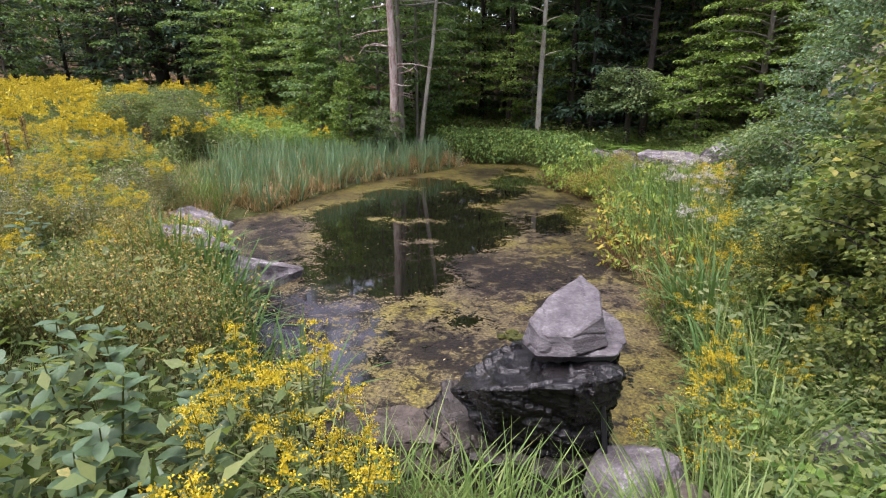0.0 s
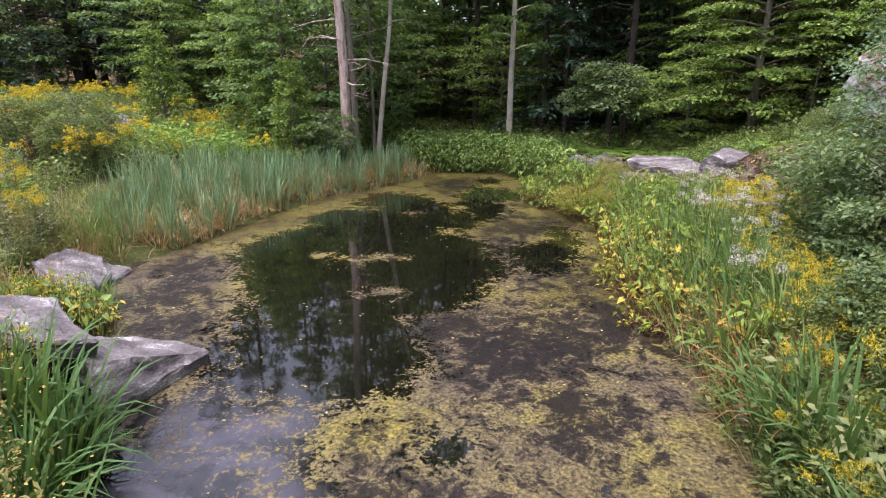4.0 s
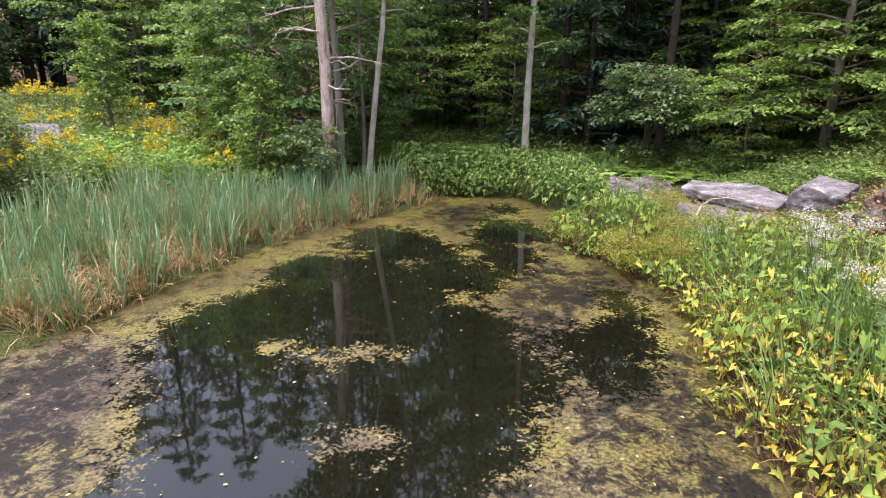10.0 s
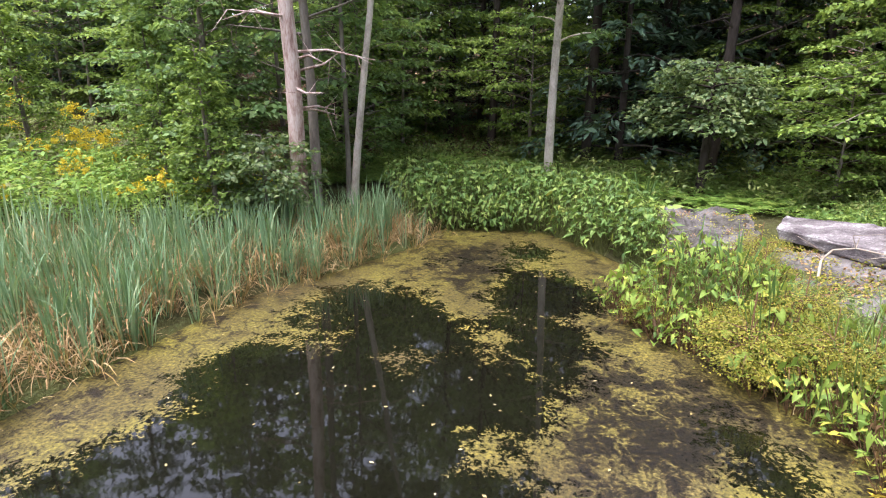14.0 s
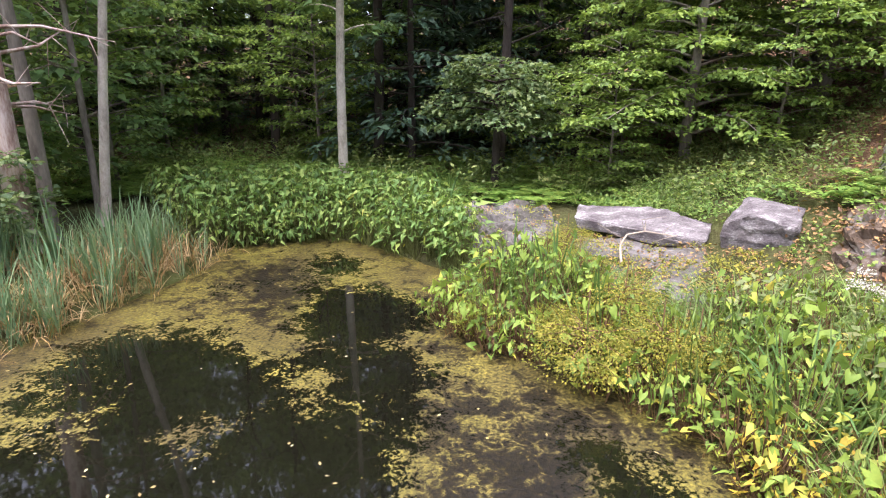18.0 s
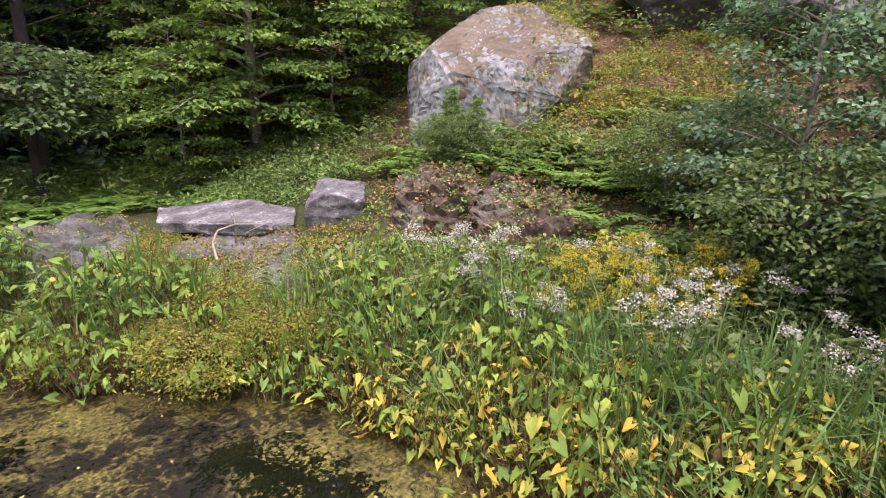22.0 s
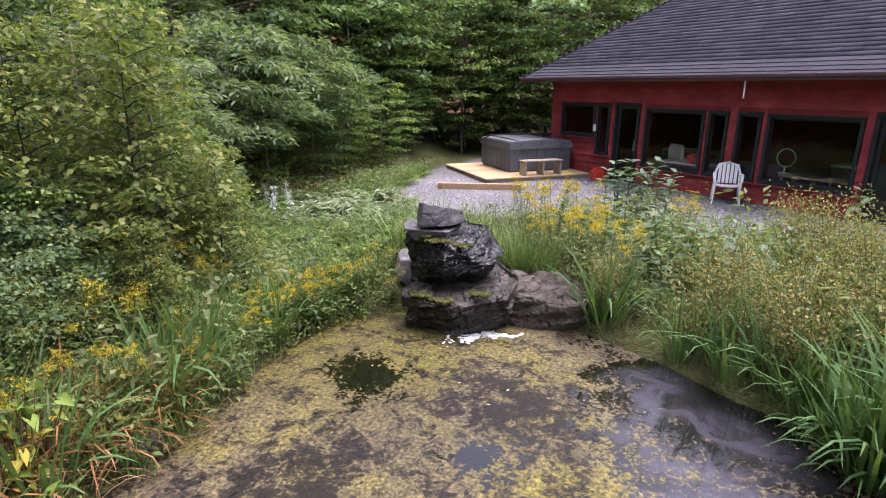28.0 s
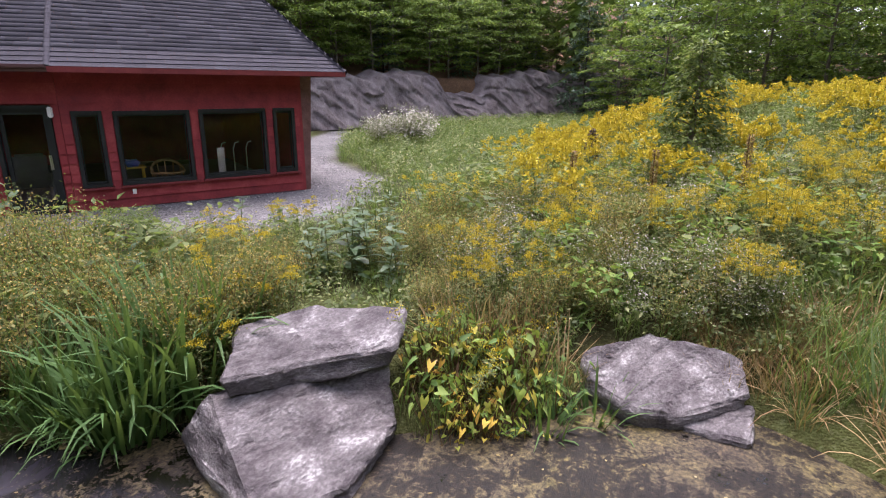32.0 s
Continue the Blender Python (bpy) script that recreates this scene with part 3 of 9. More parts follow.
def water_material():
    m, nt, b = base_mat("pond_water")
    # lavender-grey base colour paints the sky's reflection on the scum film
    film_sheen = calc(nt, 'MULTIPLY', attr(nt, "film_sheen"), ramp(nt, noise_tex(nt, 2.2, 5, 0.65, distort=0.8), [(0.38, (0.1, 0.1, 0.1)), (0.62, (1, 1, 1))]))
    nt.links.new(mixc(nt, film_sheen, (0.005, 0.005, 0.003), (0.062, 0.058, 0.076)), b.inputs["Base Color"])
    nt.links.new(calc(nt, 'ADD', calc(nt, 'MULTIPLY', film_sheen, 0.14), 0.03), b.inputs["Roughness"])
    b.inputs["IOR"].default_value = 1.5
    rip = noise_tex(nt, 5.0, 3, 0.5)
    nt.links.new(bump(nt, rip, 0.05, 0.01), b.inputs["Normal"])
    al = nt.nodes.new("ShaderNodeBsdfPrincipled")
    n1, n2, n3 = noise_tex(nt, 0.55, 4, 0.6), noise_tex(nt, 3.2, 6, 0.68, distort=0.6), noise_tex(nt, 26, 5, 0.7)
    v = calc(nt, 'ADD', calc(nt, 'MULTIPLY', n1, 0.55), calc(nt, 'MULTIPLY', n2, 0.45))
    tint = ramp(nt, n1, [(0.34, (0.055, 0.043, 0.035)), (0.44, (0.087, 0.073, 0.045)), (0.54, (0.106, 0.091, 0.046)), (0.64, (0.129, 0.116, 0.030)), (0.76, (0.158, 0.143, 0.035))])
    green = ramp(nt, n1, [(0.34, (0.062, 0.052, 0.018)), (0.46, (0.088, 0.077, 0.022)), (0.56, (0.108, 0.098, 0.024)), (0.7, (0.135, 0.128, 0.027))])
    tint = mixc(nt, attr(nt, "fresh"), tint, green)
    n4 = noise_tex(nt, 9, 6, 0.75, distort=1.2)
    sunk = calc(nt, 'SUBTRACT', calc(nt, 'ADD', calc(nt, 'MULTIPLY', n2, 0.5), calc(nt, 'MULTIPLY', n4, 0.5)), calc(nt, 'MULTIPLY', attr(nt, "murk"), 0.1))
    blot = ramp(nt, calc(nt, 'ADD', sunk, 0.012), [(0.425, (0.09, 0.07, 0.08)), (0.465, (0.28, 0.23, 0.23)), (0.495, (0.92, 0.88, 0.84)), (0.64, (1.45, 1.38, 1.12))])
    fleck = ramp(nt, n3, [(0.36, (0.2, 0.18, 0.17)), (0.5, (0.8, 0.8, 0.8)), (0.66, (1.8, 1.72, 1.5))])
    col = mixc(nt, 1.0, mixc(nt, 1.0, tint, blot, 'MULTIPLY'), fleck, 'MULTIPLY')
    nt.links.new(col, al.inputs["Base Color"])
    al.inputs["Roughness"].default_value = 0.55
    al.inputs["Specular IOR Level"].default_value = 0.28
    nt.links.new(bump(nt, calc(nt, 'ADD', n2, n3), 0.5, 0.02), al.inputs["Normal"])
    cover = attr(nt, "cover")
    fine = calc(nt, 'ADD', calc(nt, 'MULTIPLY', n2, 0.9), calc(nt, 'ADD', calc(nt, 'MULTIPLY', n4, 1.1), calc(nt, 'MULTIPLY', n3, 0.8)))
    k = calc(nt, 'ADD', cover, calc(nt, 'MULTIPLY', calc(nt, 'SUBTRACT', fine, 1.4), 1.15))
    mask = calc(nt, 'MULTIPLY', calc(nt, 'SUBTRACT', k, 0.42), 8.0, True)
    mx = nt.nodes.new("ShaderNodeMixShader")
    nt.links.new(mask, mx.inputs[0])
    nt.links.new(b.outputs[0], mx.inputs[1])
    nt.links.new(al.outputs[0], mx.inputs[2])
    nt.links.new(mx.outputs[0], nt.nodes["Material Output"].inputs[0])
    return m


wx, wy, wf = grid(np.arange(-9.6, 1.6, 0.1), np.arange(2.8, 22.4, 0.1))
keep = dist(wx, wy, POND) < 0.5
wf = wf[keep[wf].all(1)]
open_d = np.min([dist(wx, wy, q) for q in OPEN], axis=0)
film_d = dist(wx, wy, FILM)
cover = 0.44 + np.clip(open_d, -0.9, 0.6) * 0.62 + 0.12 * wave(wx * 1.5, wy * 1.5)
# where the painted sky sheen lies on the scum
film_sheen = step(0.35, -0.35, film_d + 0.25 * wave(wx * 3.3, wy * 3.3))
cover = np.where(film_d < 0.3, np.minimum(cover, 0.45 + 0.20 * np.clip(film_d, -0.7, 0.3)), cover)
cover = cover + (0.25 - 0.13 * step(11.0, 9.5, wy)) * step(-0.8, 0.0, dist(wx, wy, POND)) * step(0.0, 0.6, open_d + 0.4)
cover = cover - 0.34 * step(-0.95, -0.15, dist(wx, wy, POND)) * step(-2.3, -3.1, wx) * step(7.6, 6.6, wy)
murk = np.max([np.exp(-((wx - x) ** 2 + (wy - y) ** 2) / r ** 2) for x, y, r in MURK], axis=0)
raft = np.max([np.exp(-((wx - x) ** 2 + 1.6 * (wy - y) ** 2) / r ** 2) for x, y, r in RAFTS], axis=0)
cover = np.maximum(cover, np.where(raft > 0.12, -0.06 + 0.62 * np.sqrt(raft) + 0.12 * wave(wx * 4.1, wy * 4.6), -9))
fresh = np.maximum(step(10.0, 14.5, wy + 1.2 * wave(wx, wy)), step(-2.0, -0.9, wx + 0.4 * wave(wx * 2, wy * 2)) * step(6.9, 5.3, wy))
fresh = np.maximum(fresh, step(-1.7, -0.7, wx + 0.4 * wave(wx * 2, wy * 2)) * step(8.8, 10.0, wy))
cover = cover + 0.14 * step(-2.0, -0.9, wx) * step(6.9, 5.3, wy)
cover = cover - 0.4 * np.exp(-((wx + 0.68) ** 2 + (wy - 5.42) ** 2) / 0.09) - 0.3 * np.exp(-((wx + 2.17) ** 2 + (wy - 6.44) ** 2) / 0.02)
cover = cover - 0.13 * step(9.0, 13.0, wy) * (wave(wx * 2.1 + 3, wy * 2.1) + 0.55)
water = link_mesh("water", np.stack([wx, wy, 0 * wx], 1), wf, [water_material()], None, True, {"cover": cover, "fresh": fresh, "murk": murk, "film_sheen": film_sheen})
tagged(water, "dark still pond water with olive-brown floating algae mats", "water", kind="structure")

# ---- the house ----
M_SIDING = surf("red_siding", [(0.3, (0.18, 0.024, 0.028)), (0.55, (0.31, 0.042, 0.046)), (0.75, (0.43, 0.085, 0.08))], 2.5, 30, 0.65, relief=0.3, dist=0.004, stretch=(1, 1, 1), rnd=0.18)
M_REDTRIM = surf("red_trim", [(0.3, (0.15, 0.026, 0.028)), (0.7, (0.27, 0.052, 0.05))], 2, 20, 0.6, relief=0.2, dist=0.004)
M_GREENTRIM = surf("dark_green_trim", [(0.3, (0.013, 0.016, 0.016)), (0.7, (0.03, 0.034, 0.033))], 3, 30, 0.5, relief=0.15, dist=0.002)
M_SHINGLE = surf("grey_shingle", [(0.3, (0.024, 0.023, 0.031)), (0.5, (0.044, 0.042, 0.055)), (0.7, (0.07, 0.067, 0.084))], 1.2, 60, 0.9, relief=0.5, dist=0.005, rnd=0.12)
M_SOFFIT = surf("soffit_board", [(0.3, (0.06, 0.03, 0.025)), (0.7, (0.12, 0.06, 0.05))], 2, 20, 0.8, relief=0.2)
M_FINBOARD = surf("weathered_red_board", [(0.3, (0.10, 0.045, 0.04)), (0.55, (0.19, 0.10, 0.085)), (0.75, (0.28, 0.17, 0.14))], 3, 30, 0.8, relief=0.3, dist=0.004)
M_PLASTER = surf("room_plaster", [(0.3, (0.16, 0.145, 0.19)), (0.7, (0.25, 0.225, 0.28))], 1, 10, 0.9, relief=0)
M_ROOMFLOOR = surf("room_floor", [(0.3, (0.10, 0.08, 0.09)), (0.7, (0.19, 0.15, 0.15))], 2, 20, 0.6, relief=0)
M_WOOD = surf("new_timber", [(0.3, (0.36, 0.22, 0.12)), (0.55, (0.52, 0.36, 0.21)), (0.75, (0.62, 0.47, 0.30))], 2, 24, 0.75, relief=0.3, dist=0.003, stretch=(0.2, 1, 1), rnd=0.2)
M_OLDWOOD = surf("weathered_wood", [(0.3, (0.16, 0.12, 0.085)), (0.6, (0.32, 0.27, 0.21)), (0.8, (0.45, 0.40, 0.33))], 3, 30, 0.85, relief=0.4, dist=0.004, rnd=0.2)
M_TUB = surf("tub_panel", [(0.3, (0.075, 0.082, 0.092)), (0.7, (0.115, 0.122, 0.135))], 2, 30, 0.55, relief=0.15, dist=0.003)
M_VINYL = surf("grey_vinyl", [(0.3, (0.085, 0.088, 0.10)), (0.7, (0.14, 0.145, 0.16))], 3, 50, 0.5, relief=0.25, dist=0.004)
M_BLACK = surf("black_webbing", [(0.3, (0.012, 0.012, 0.014)), (0.7, (0.03, 0.03, 0.033))], 8, 60, 0.7, relief=0)
M_WHITEPLASTIC = surf("white_plastic", [(0.3, (0.80, 0.79, 0.78)), (0.7, (0.87, 0.86, 0.85))], 3, 40, 0.4, relief=0.05, spec=0.5)
M_REDPLASTIC = surf("red_plastic", [(0.3, (0.50, 0.035, 0.02)), (0.7, (0.62, 0.06, 0.03))], 3, 40, 0.45, relief=0.05, spec=0.5)
M_METAL = surf("bright_metal", [(0.3, (0.45, 0.44, 0.42)), (0.7, (0.6, 0.6, 0.58))], 4, 40, 0.35, metal=1.0, relief=0)
M_WICKER = surf("wicker", [(0.3, (0.24, 0.13, 0.05)), (0.7, (0.44, 0.27, 0.12))], 20, 90, 0.8, relief=0.6, dist=0.01)
M_FABRIC = surf("pale_fabric", [(0.3, (0.42, 0.40, 0.37)), (0.7, (0.6, 0.57, 0.52))], 6, 80, 0.9, relief=0.2)
M_BLUE = surf("blue_fabric", [(0.3, (0.05, 0.09, 0.25)), (0.7, (0.1, 0.16, 0.36))], 6, 80, 0.8, relief=0.2)
M_YELLOWPAINT = surf("yellow_paint", [(0.3, (0.5, 0.32, 0.03)), (0.7, (0.65, 0.45, 0.06))], 6, 40, 0.5, relief=0.1)


def glass_material():
    m, nt, b = base_mat("window_glass")
    b.inputs["Base Color"].default_value = (0.95, 0.95, 0.96, 1)
    b.inputs["Roughness"].default_value = 0.0
    b.inputs["IOR"].default_value = 1.28
    b.inputs["Transmission Weight"].default_value = 1.0
    b.inputs["Specular IOR Level"].default_value = 0.2
    return m


M_GLASS = glass_material()

YARD = 0.45
KINK = Vector((-8.4, -1.75, 0))
U_LEFT = Vector((0.78, -0.625, 0)).normalized()
U_RIGHT = Vector((-3.71, 1.54, 0)).normalized()
LEN_LEFT, LEN_RIGHT = 9.7, 4.7
WALL_TOP = 3.12
DEEP = 7.0


def facade(u, flip):
    """Pose of a facade: x along the wall from the bend, y out of it, z up from the yard."""
    out = Vector((u.y, -u.x, 0)) * (1 if flip else -1)
    m = Matrix.Identity(4)
    m.col[0][:3], m.col[1][:3], m.col[2][:3], m.col[3][:3] = u, out, (0, 0, 1), KINK
    return m, out


F_LEFT, OUT_LEFT = facade(U_LEFT, False)
F_RIGHT, OUT_RIGHT = facade(U_RIGHT, True)
P_LEFT, P_RIGHT = KINK + U_LEFT * LEN_LEFT, KINK + U_RIGHT * LEN_RIGHT
B_LEFT, B_RIGHT = P_LEFT - OUT_LEFT * DEEP, P_RIGHT - OUT_RIGHT * DEEP

house = thing("house", Matrix.Identity(4), "red wood-sided house with grey shingled hip roof and dark-framed windows", "house")

# start, end, sill, head, is it a door
OPEN_LEFT = [(0.20, 1.04, 0.50, 2.47, True), (1.32, 3.04, 0.98, 2.38, False), (3.27, 3.71, 0.98, 2.40, False), (4.03, 4.42, 0.98, 2.40, False),
             (4.62, 6.20, 0.98, 2.40, False), (6.48, 7.20, 0.50, 2.52, True), (7.48, 7.84, 1.15, 2.47, False), (8.02, 9.26, 1.62, 2.47, False)]
OPEN_RIGHT = [(0.22, 0.62, 0.97, 2.36, False), (0.92, 2.22, 0.97, 2.35, False), (2.52, 3.84, 0.97, 2.36, False), (4.13, 4.52, 0.99, 2.36, False)]


def slabs(length, openings, z0, z1):
    """The solid rectangles of a wall strip between z0 and z1 that the openings leave."""
    cuts = sorted((a, b) for a, b, s, h, _ in openings if s < z1 - 0.01 and h > z0 + 0.01)
    x, out = 0.0, []
    for a, b in cuts:
        if a - x > 0.02:
            out.append((x, a))
        x = b
    if length - x > 0.02:
        out.append((x, length))
    return out


def wall_core(name, m, length, openings, thick=0.16):
    bm = bmesh.new()
    levels = sorted({YARD - 0.3, WALL_TOP, *(o[2] for o in openings), *(o[3] for o in openings)})
    for z0, z1 in zip(levels, levels[1:]):
        for a, b in slabs(length, openings, z0, z1):
            box(b - a, thick, z1 - z0, ((a + b) / 2, -thick / 2, (z0 + z1) / 2), bm=bm)
    bm.transform(m)
    return part(name, bm, M_SIDING, house)


def siding(m, length, openings):
    n = 14
    h = (WALL_TOP - YARD - 0.02) / n
    for i in range(n):
        z0 = YARD + 0.02 + i * h
        zc = z0 + h / 2
        for a, b in slabs(length, [(o[0] - 0.07, o[1] + 0.07, o[2] - 0.07, o[3] + 0.07, o[4]) for o in openings], zc - 0.03, zc + 0.03):
            bm = bmesh.new()
            v = [bm.verts.new(p) for p in ((a + .003, 0.003, z0), (b - .003, 0.003, z0), (b - .003, 0.042, z0), (a + .003, 0.042, z0),
                                           (a + .003, 0.003, z0 + h + .01), (b - .003, 0.003, z0 + h + .01), (b - .003, 0.010, z0 + h + .01), (a + .003, 0.010, z0 + h + .01))]
            for q in ((0, 1, 2, 3), (4, 7, 6, 5), (0, 4, 5, 1), (1, 5, 6, 2), (2, 6, 7, 3), (3, 7, 4, 0)):
                bm.faces.new([v[k] for k in q])
            bm.transform(m)
            part("board", bm, M_SIDING, house)


def window_unit(m, o):
    a, b, s, h, door = o
    w, ht = b - a, h - s
    name = "door" if door else "window"
    un = new(name)
    un.parent = house
    un.matrix_basis = m @ Matrix.Translation((a, 0, s))
    if door:
        un["label"] = "dark green door with a full glass panel"
    fr = bmesh.new()
    f = 0.07
    for sx, sz, x, z in ((w + 0.12, f, w / 2, ht + 0.02), (w + 0.12, f, w / 2, -0.02), (f, ht, -0.02, ht / 2), (f, ht, w + 0.02, ht / 2)):
        box(sx, 0.09, sz, (x, 0.012, z), 0.006, fr)
    part("frame", fr, M_GREENTRIM, un)
    inner = bmesh.new()
    g = 0.10 if door else 0.045
    for sx, sz, x, z in ((w, g, w / 2, ht - g / 2 - .015), (w, g * (2.2 if door else 1), w / 2, g * (1.1 if door else 0.5) + .015), (g, ht - 2 * g, g / 2 + .015, ht / 2), (g, ht - 2 * g, w - g / 2 - .015, ht / 2)):
        box(sx - 0.03, 0.05, sz, (x, -0.05, z), 0.004, inner)
    part("leaf" if door else "sash", inner, M_GREENTRIM, un)
    ob = part("pane", box(w - 2 * g, 0.006, ht - 2 * g, (w / 2, -0.055, ht / 2)), M_GLASS, un)
    ob.visible_shadow = False
    if door:
        hb = box(0.02, 0.05, 0.22, (0.09, 0.0, 0.95), 0.008)
        box(0.05, 0.012, 0.28, (0.09, -0.02, 0.95), 0.004, hb)
        part("handle", hb, M_METAL, un, "metal door handle")
    else:
        part("sill", box(w + 0.2, 0.14, 0.04, (w / 2, 0.05, -0.075), 0.008), M_REDTRIM, un)


for m, ln, ops, nm in ((F_LEFT, LEN_LEFT, OPEN_LEFT, "wall"), (F_RIGHT, LEN_RIGHT, OPEN_RIGHT, "wall")):
    wall_core(nm, m, ln, ops)
    siding(m, ln, ops)
    for o in ops:
        window_unit(m, o)


def plain_wall(a, b):
    d = b - a
    m = Matrix.Identity(4)
    u = d.normalized()
    m.col[0][:3], m.col[1][:3], m.col[3][:3] = u, (-u.y, u.x, 0), a
    bm = box(d.length, 0.16, WALL_TOP - YARD + 0.3, (d.length / 2, 0.0, (WALL_TOP + YARD - 0.3) / 2))
    bm.transform(m)
    part("wall", bm, M_SIDING, house)


plain_wall(P_RIGHT, B_RIGHT)
plain_wall(B_RIGHT, B_LEFT)
plain_wall(B_LEFT, P_LEFT)


def flat_poly(name, pts, z, thick, mat):
    bm = bmesh.new()
    f = bm.faces.new([bm.verts.new((p.x, p.y, z)) for p in pts])
    r = bmesh.ops.extrude_face_region(bm, geom=[f])
    bmesh.ops.translate(bm, verts=[e for e in r["geom"] if isinstance(e, bmesh.types.BMVert)], vec=(0, 0, thick))
    bmesh.ops.recalc_face_normals(bm, faces=bm.faces[:])
    return part(name, bm, mat, house)


FOOT = [P_LEFT, KINK, P_RIGHT, B_RIGHT, B_LEFT]
flat_poly("room_floor", FOOT, YARD - 0.02, 0.05, M_ROOMFLOOR)
flat_poly("room_ceiling", FOOT, WALL_TOP - 0.25, 0.04, M_PLASTER)


def offset(poly, d):
    """The polygon moved outwards by one distance for each side."""
    n, out = len(poly), []
    area = sum(p.x * q.y - q.x * p.y for p, q in zip(poly, poly[1:] + poly[:1]))
    s = 1 if area > 0 else -1
    lines = []
    for i in range(n):
        p, q = poly[i], poly[(i + 1) % n]
        u = (q - p).normalized()
        nrm = Vector((u.y, -u.x, 0)) * s
        lines.append((p + nrm * d[i], u))
    for i in range(n):
        (p, u), (q, v) = lines[i - 1], lines[i]
        den = u.x * v.y - u.y * v.x
        t = ((q.x - p.x) * v.y - (q.y - p.y) * v.x) / den
        out.append(p + u * t)
    return out


EAVE_Z, SLOPE = 3.20, math.tan(radians(36))
EAVES = offset(FOOT, [0.62, 0.62, 0.95, 0.9, 0.95])
RISE = 3.4
TOPS = offset(FOOT, [0.62 - RISE, 0.62 - RISE, 0.95 - 1.5, 0.9 - RISE, 0.95 - RISE])


def roof():
    z1 = EAVE_Z + RISE * SLOPE
    bm = bmesh.new()
    lo = [bm.verts.new((p.x, p.y, EAVE_Z)) for p in EAVES]
    hi = [bm.verts.new((p.x, p.y, z1)) for p in TOPS]
    n = len(lo)
    for i in range(n):
        k = (i + 1) % n
        bm.faces.new((lo[i], lo[k], hi[k], hi[i]))
    bm.faces.new(hi)
    bm.faces.new(lo[::-1])
    bmesh.ops.recalc_face_normals(bm, faces=bm.faces[:])
    part("roof", bm, M_SOFFIT, house, "dark underside and deck of the roof")
    for i in range(n):
        p, q = EAVES[i], EAVES[(i + 1) % n]
        u = (q - p).normalized()
        m = Matrix.Identity(4)
        m.col[0][:3], m.col[1][:3], m.col[3][:3] = u, (-u.y, u.x, 0), p
        ln = (q - p).length
        b2 = box(ln, 0.025, 0.11, (ln / 2, 0, EAVE_Z - 0.03), 0.004)
        b2.transform(m)
        part("fascia", b2, M_REDTRIM if i == 1 else M_SOFFIT, house)
        if i == 0:
            g = box(ln, 0.10, 0.07, (ln / 2, 0.0, EAVE_Z + 0.01), 0.02)
            g.transform(m)
            part("gutter", g, surf("grey_gutter", [(0.3, (0.10, 0.05, 0.05)), (0.7, (0.16, 0.08, 0.08))], 3, 30, 0.5, relief=0), house)


roof()

# shingles: courses of tabs on the two front slopes and the ends
rs = np.random.RandomState(5)
TAB = {}


def tab_mesh(w):
    key = round(w, 2)
    if key not in TAB:
        bm = bmesh.new()
        v = [bm.verts.new(p) for p in ((0, 0, 0.024), (key - .006, 0, 0.024), (key - .006, 0.2, 0.004), (0, 0.2, 0.004), (0, 0, 0.004), (key - .006, 0, 0.004))]
        for q in ((0, 1, 2, 3), (4, 5, 1, 0)):
            bm.faces.new([v[k] for k in q])
        me = bpy.data.meshes.new("shingle")
        bm.to_mesh(me)
        bm.free()
        me.materials.append(M_SHINGLE)
        TAB[key] = me
    return TAB[key]


near_tabs = 0
rest = Bag()
for i in (0, 1, 2, 4):
    p, q, r, s = EAVES[i], EAVES[(i + 1) % 5], TOPS[(i + 1) % 5], TOPS[i]
    p3, q3, r3, s3 = (Vector((a.x, a.y, z)) for a, z in ((p, EAVE_Z), (q, EAVE_Z), (r, EAVE_Z + RISE * SLOPE), (s, EAVE_Z + RISE * SLOPE)))
    u = (q3 - p3).normalized()
    nrm = u.cross((s3 - p3)).normalized()
    if nrm.z < 0:
        nrm = -nrm
    up = nrm.cross(u)
    if up.z < 0:
        up = -up
    high = (s3 - p3).dot(up)
    l0, l1 = (s3 - p3).dot(u) / high, ((r3 - q3).dot(u)) / high
    rows = int(high / 0.15)
    for c in range(rows):
        y = c * 0.15
        x, end = l0 * y, (q3 - p3).length + l1 * y
        x += rs.uniform(-0.3, 0)
        while x < end:
            w = rs.choice((0.28, 0.32, 0.36, 0.44))
            a, b = max(x, l0 * y), min(x + w, end)
            if b - a > 0.06:
                m = Matrix.Identity(4)
                m.col[0][:3], m.col[1][:3], m.col[2][:3] = u, up, nrm
                m.col[3][:3] = p3 + u * a + up * y + nrm * 0.004
                if i in (0, 1) and c < 4 and near_tabs < 280:
                    ob = new("shingle", tab_mesh(b - a))
                    ob.parent = house
                    ob.matrix_basis = m
                    near_tabs += 1
                else:
                    k = b - a - .006
                    t = rs.uniform(0.018, 0.03)
                    pts = [m @ Vector(e) for e in ((0, 0, t), (k, 0, t), (k, 0.2, 0.004), (0, 0.2, 0.004), (0, 0, 0.002), (k, 0, 0.002))]
                    rest.add([tuple(e) for e in pts], [(0, 1, 2, 3), (4, 5, 1, 0)])
            x += w


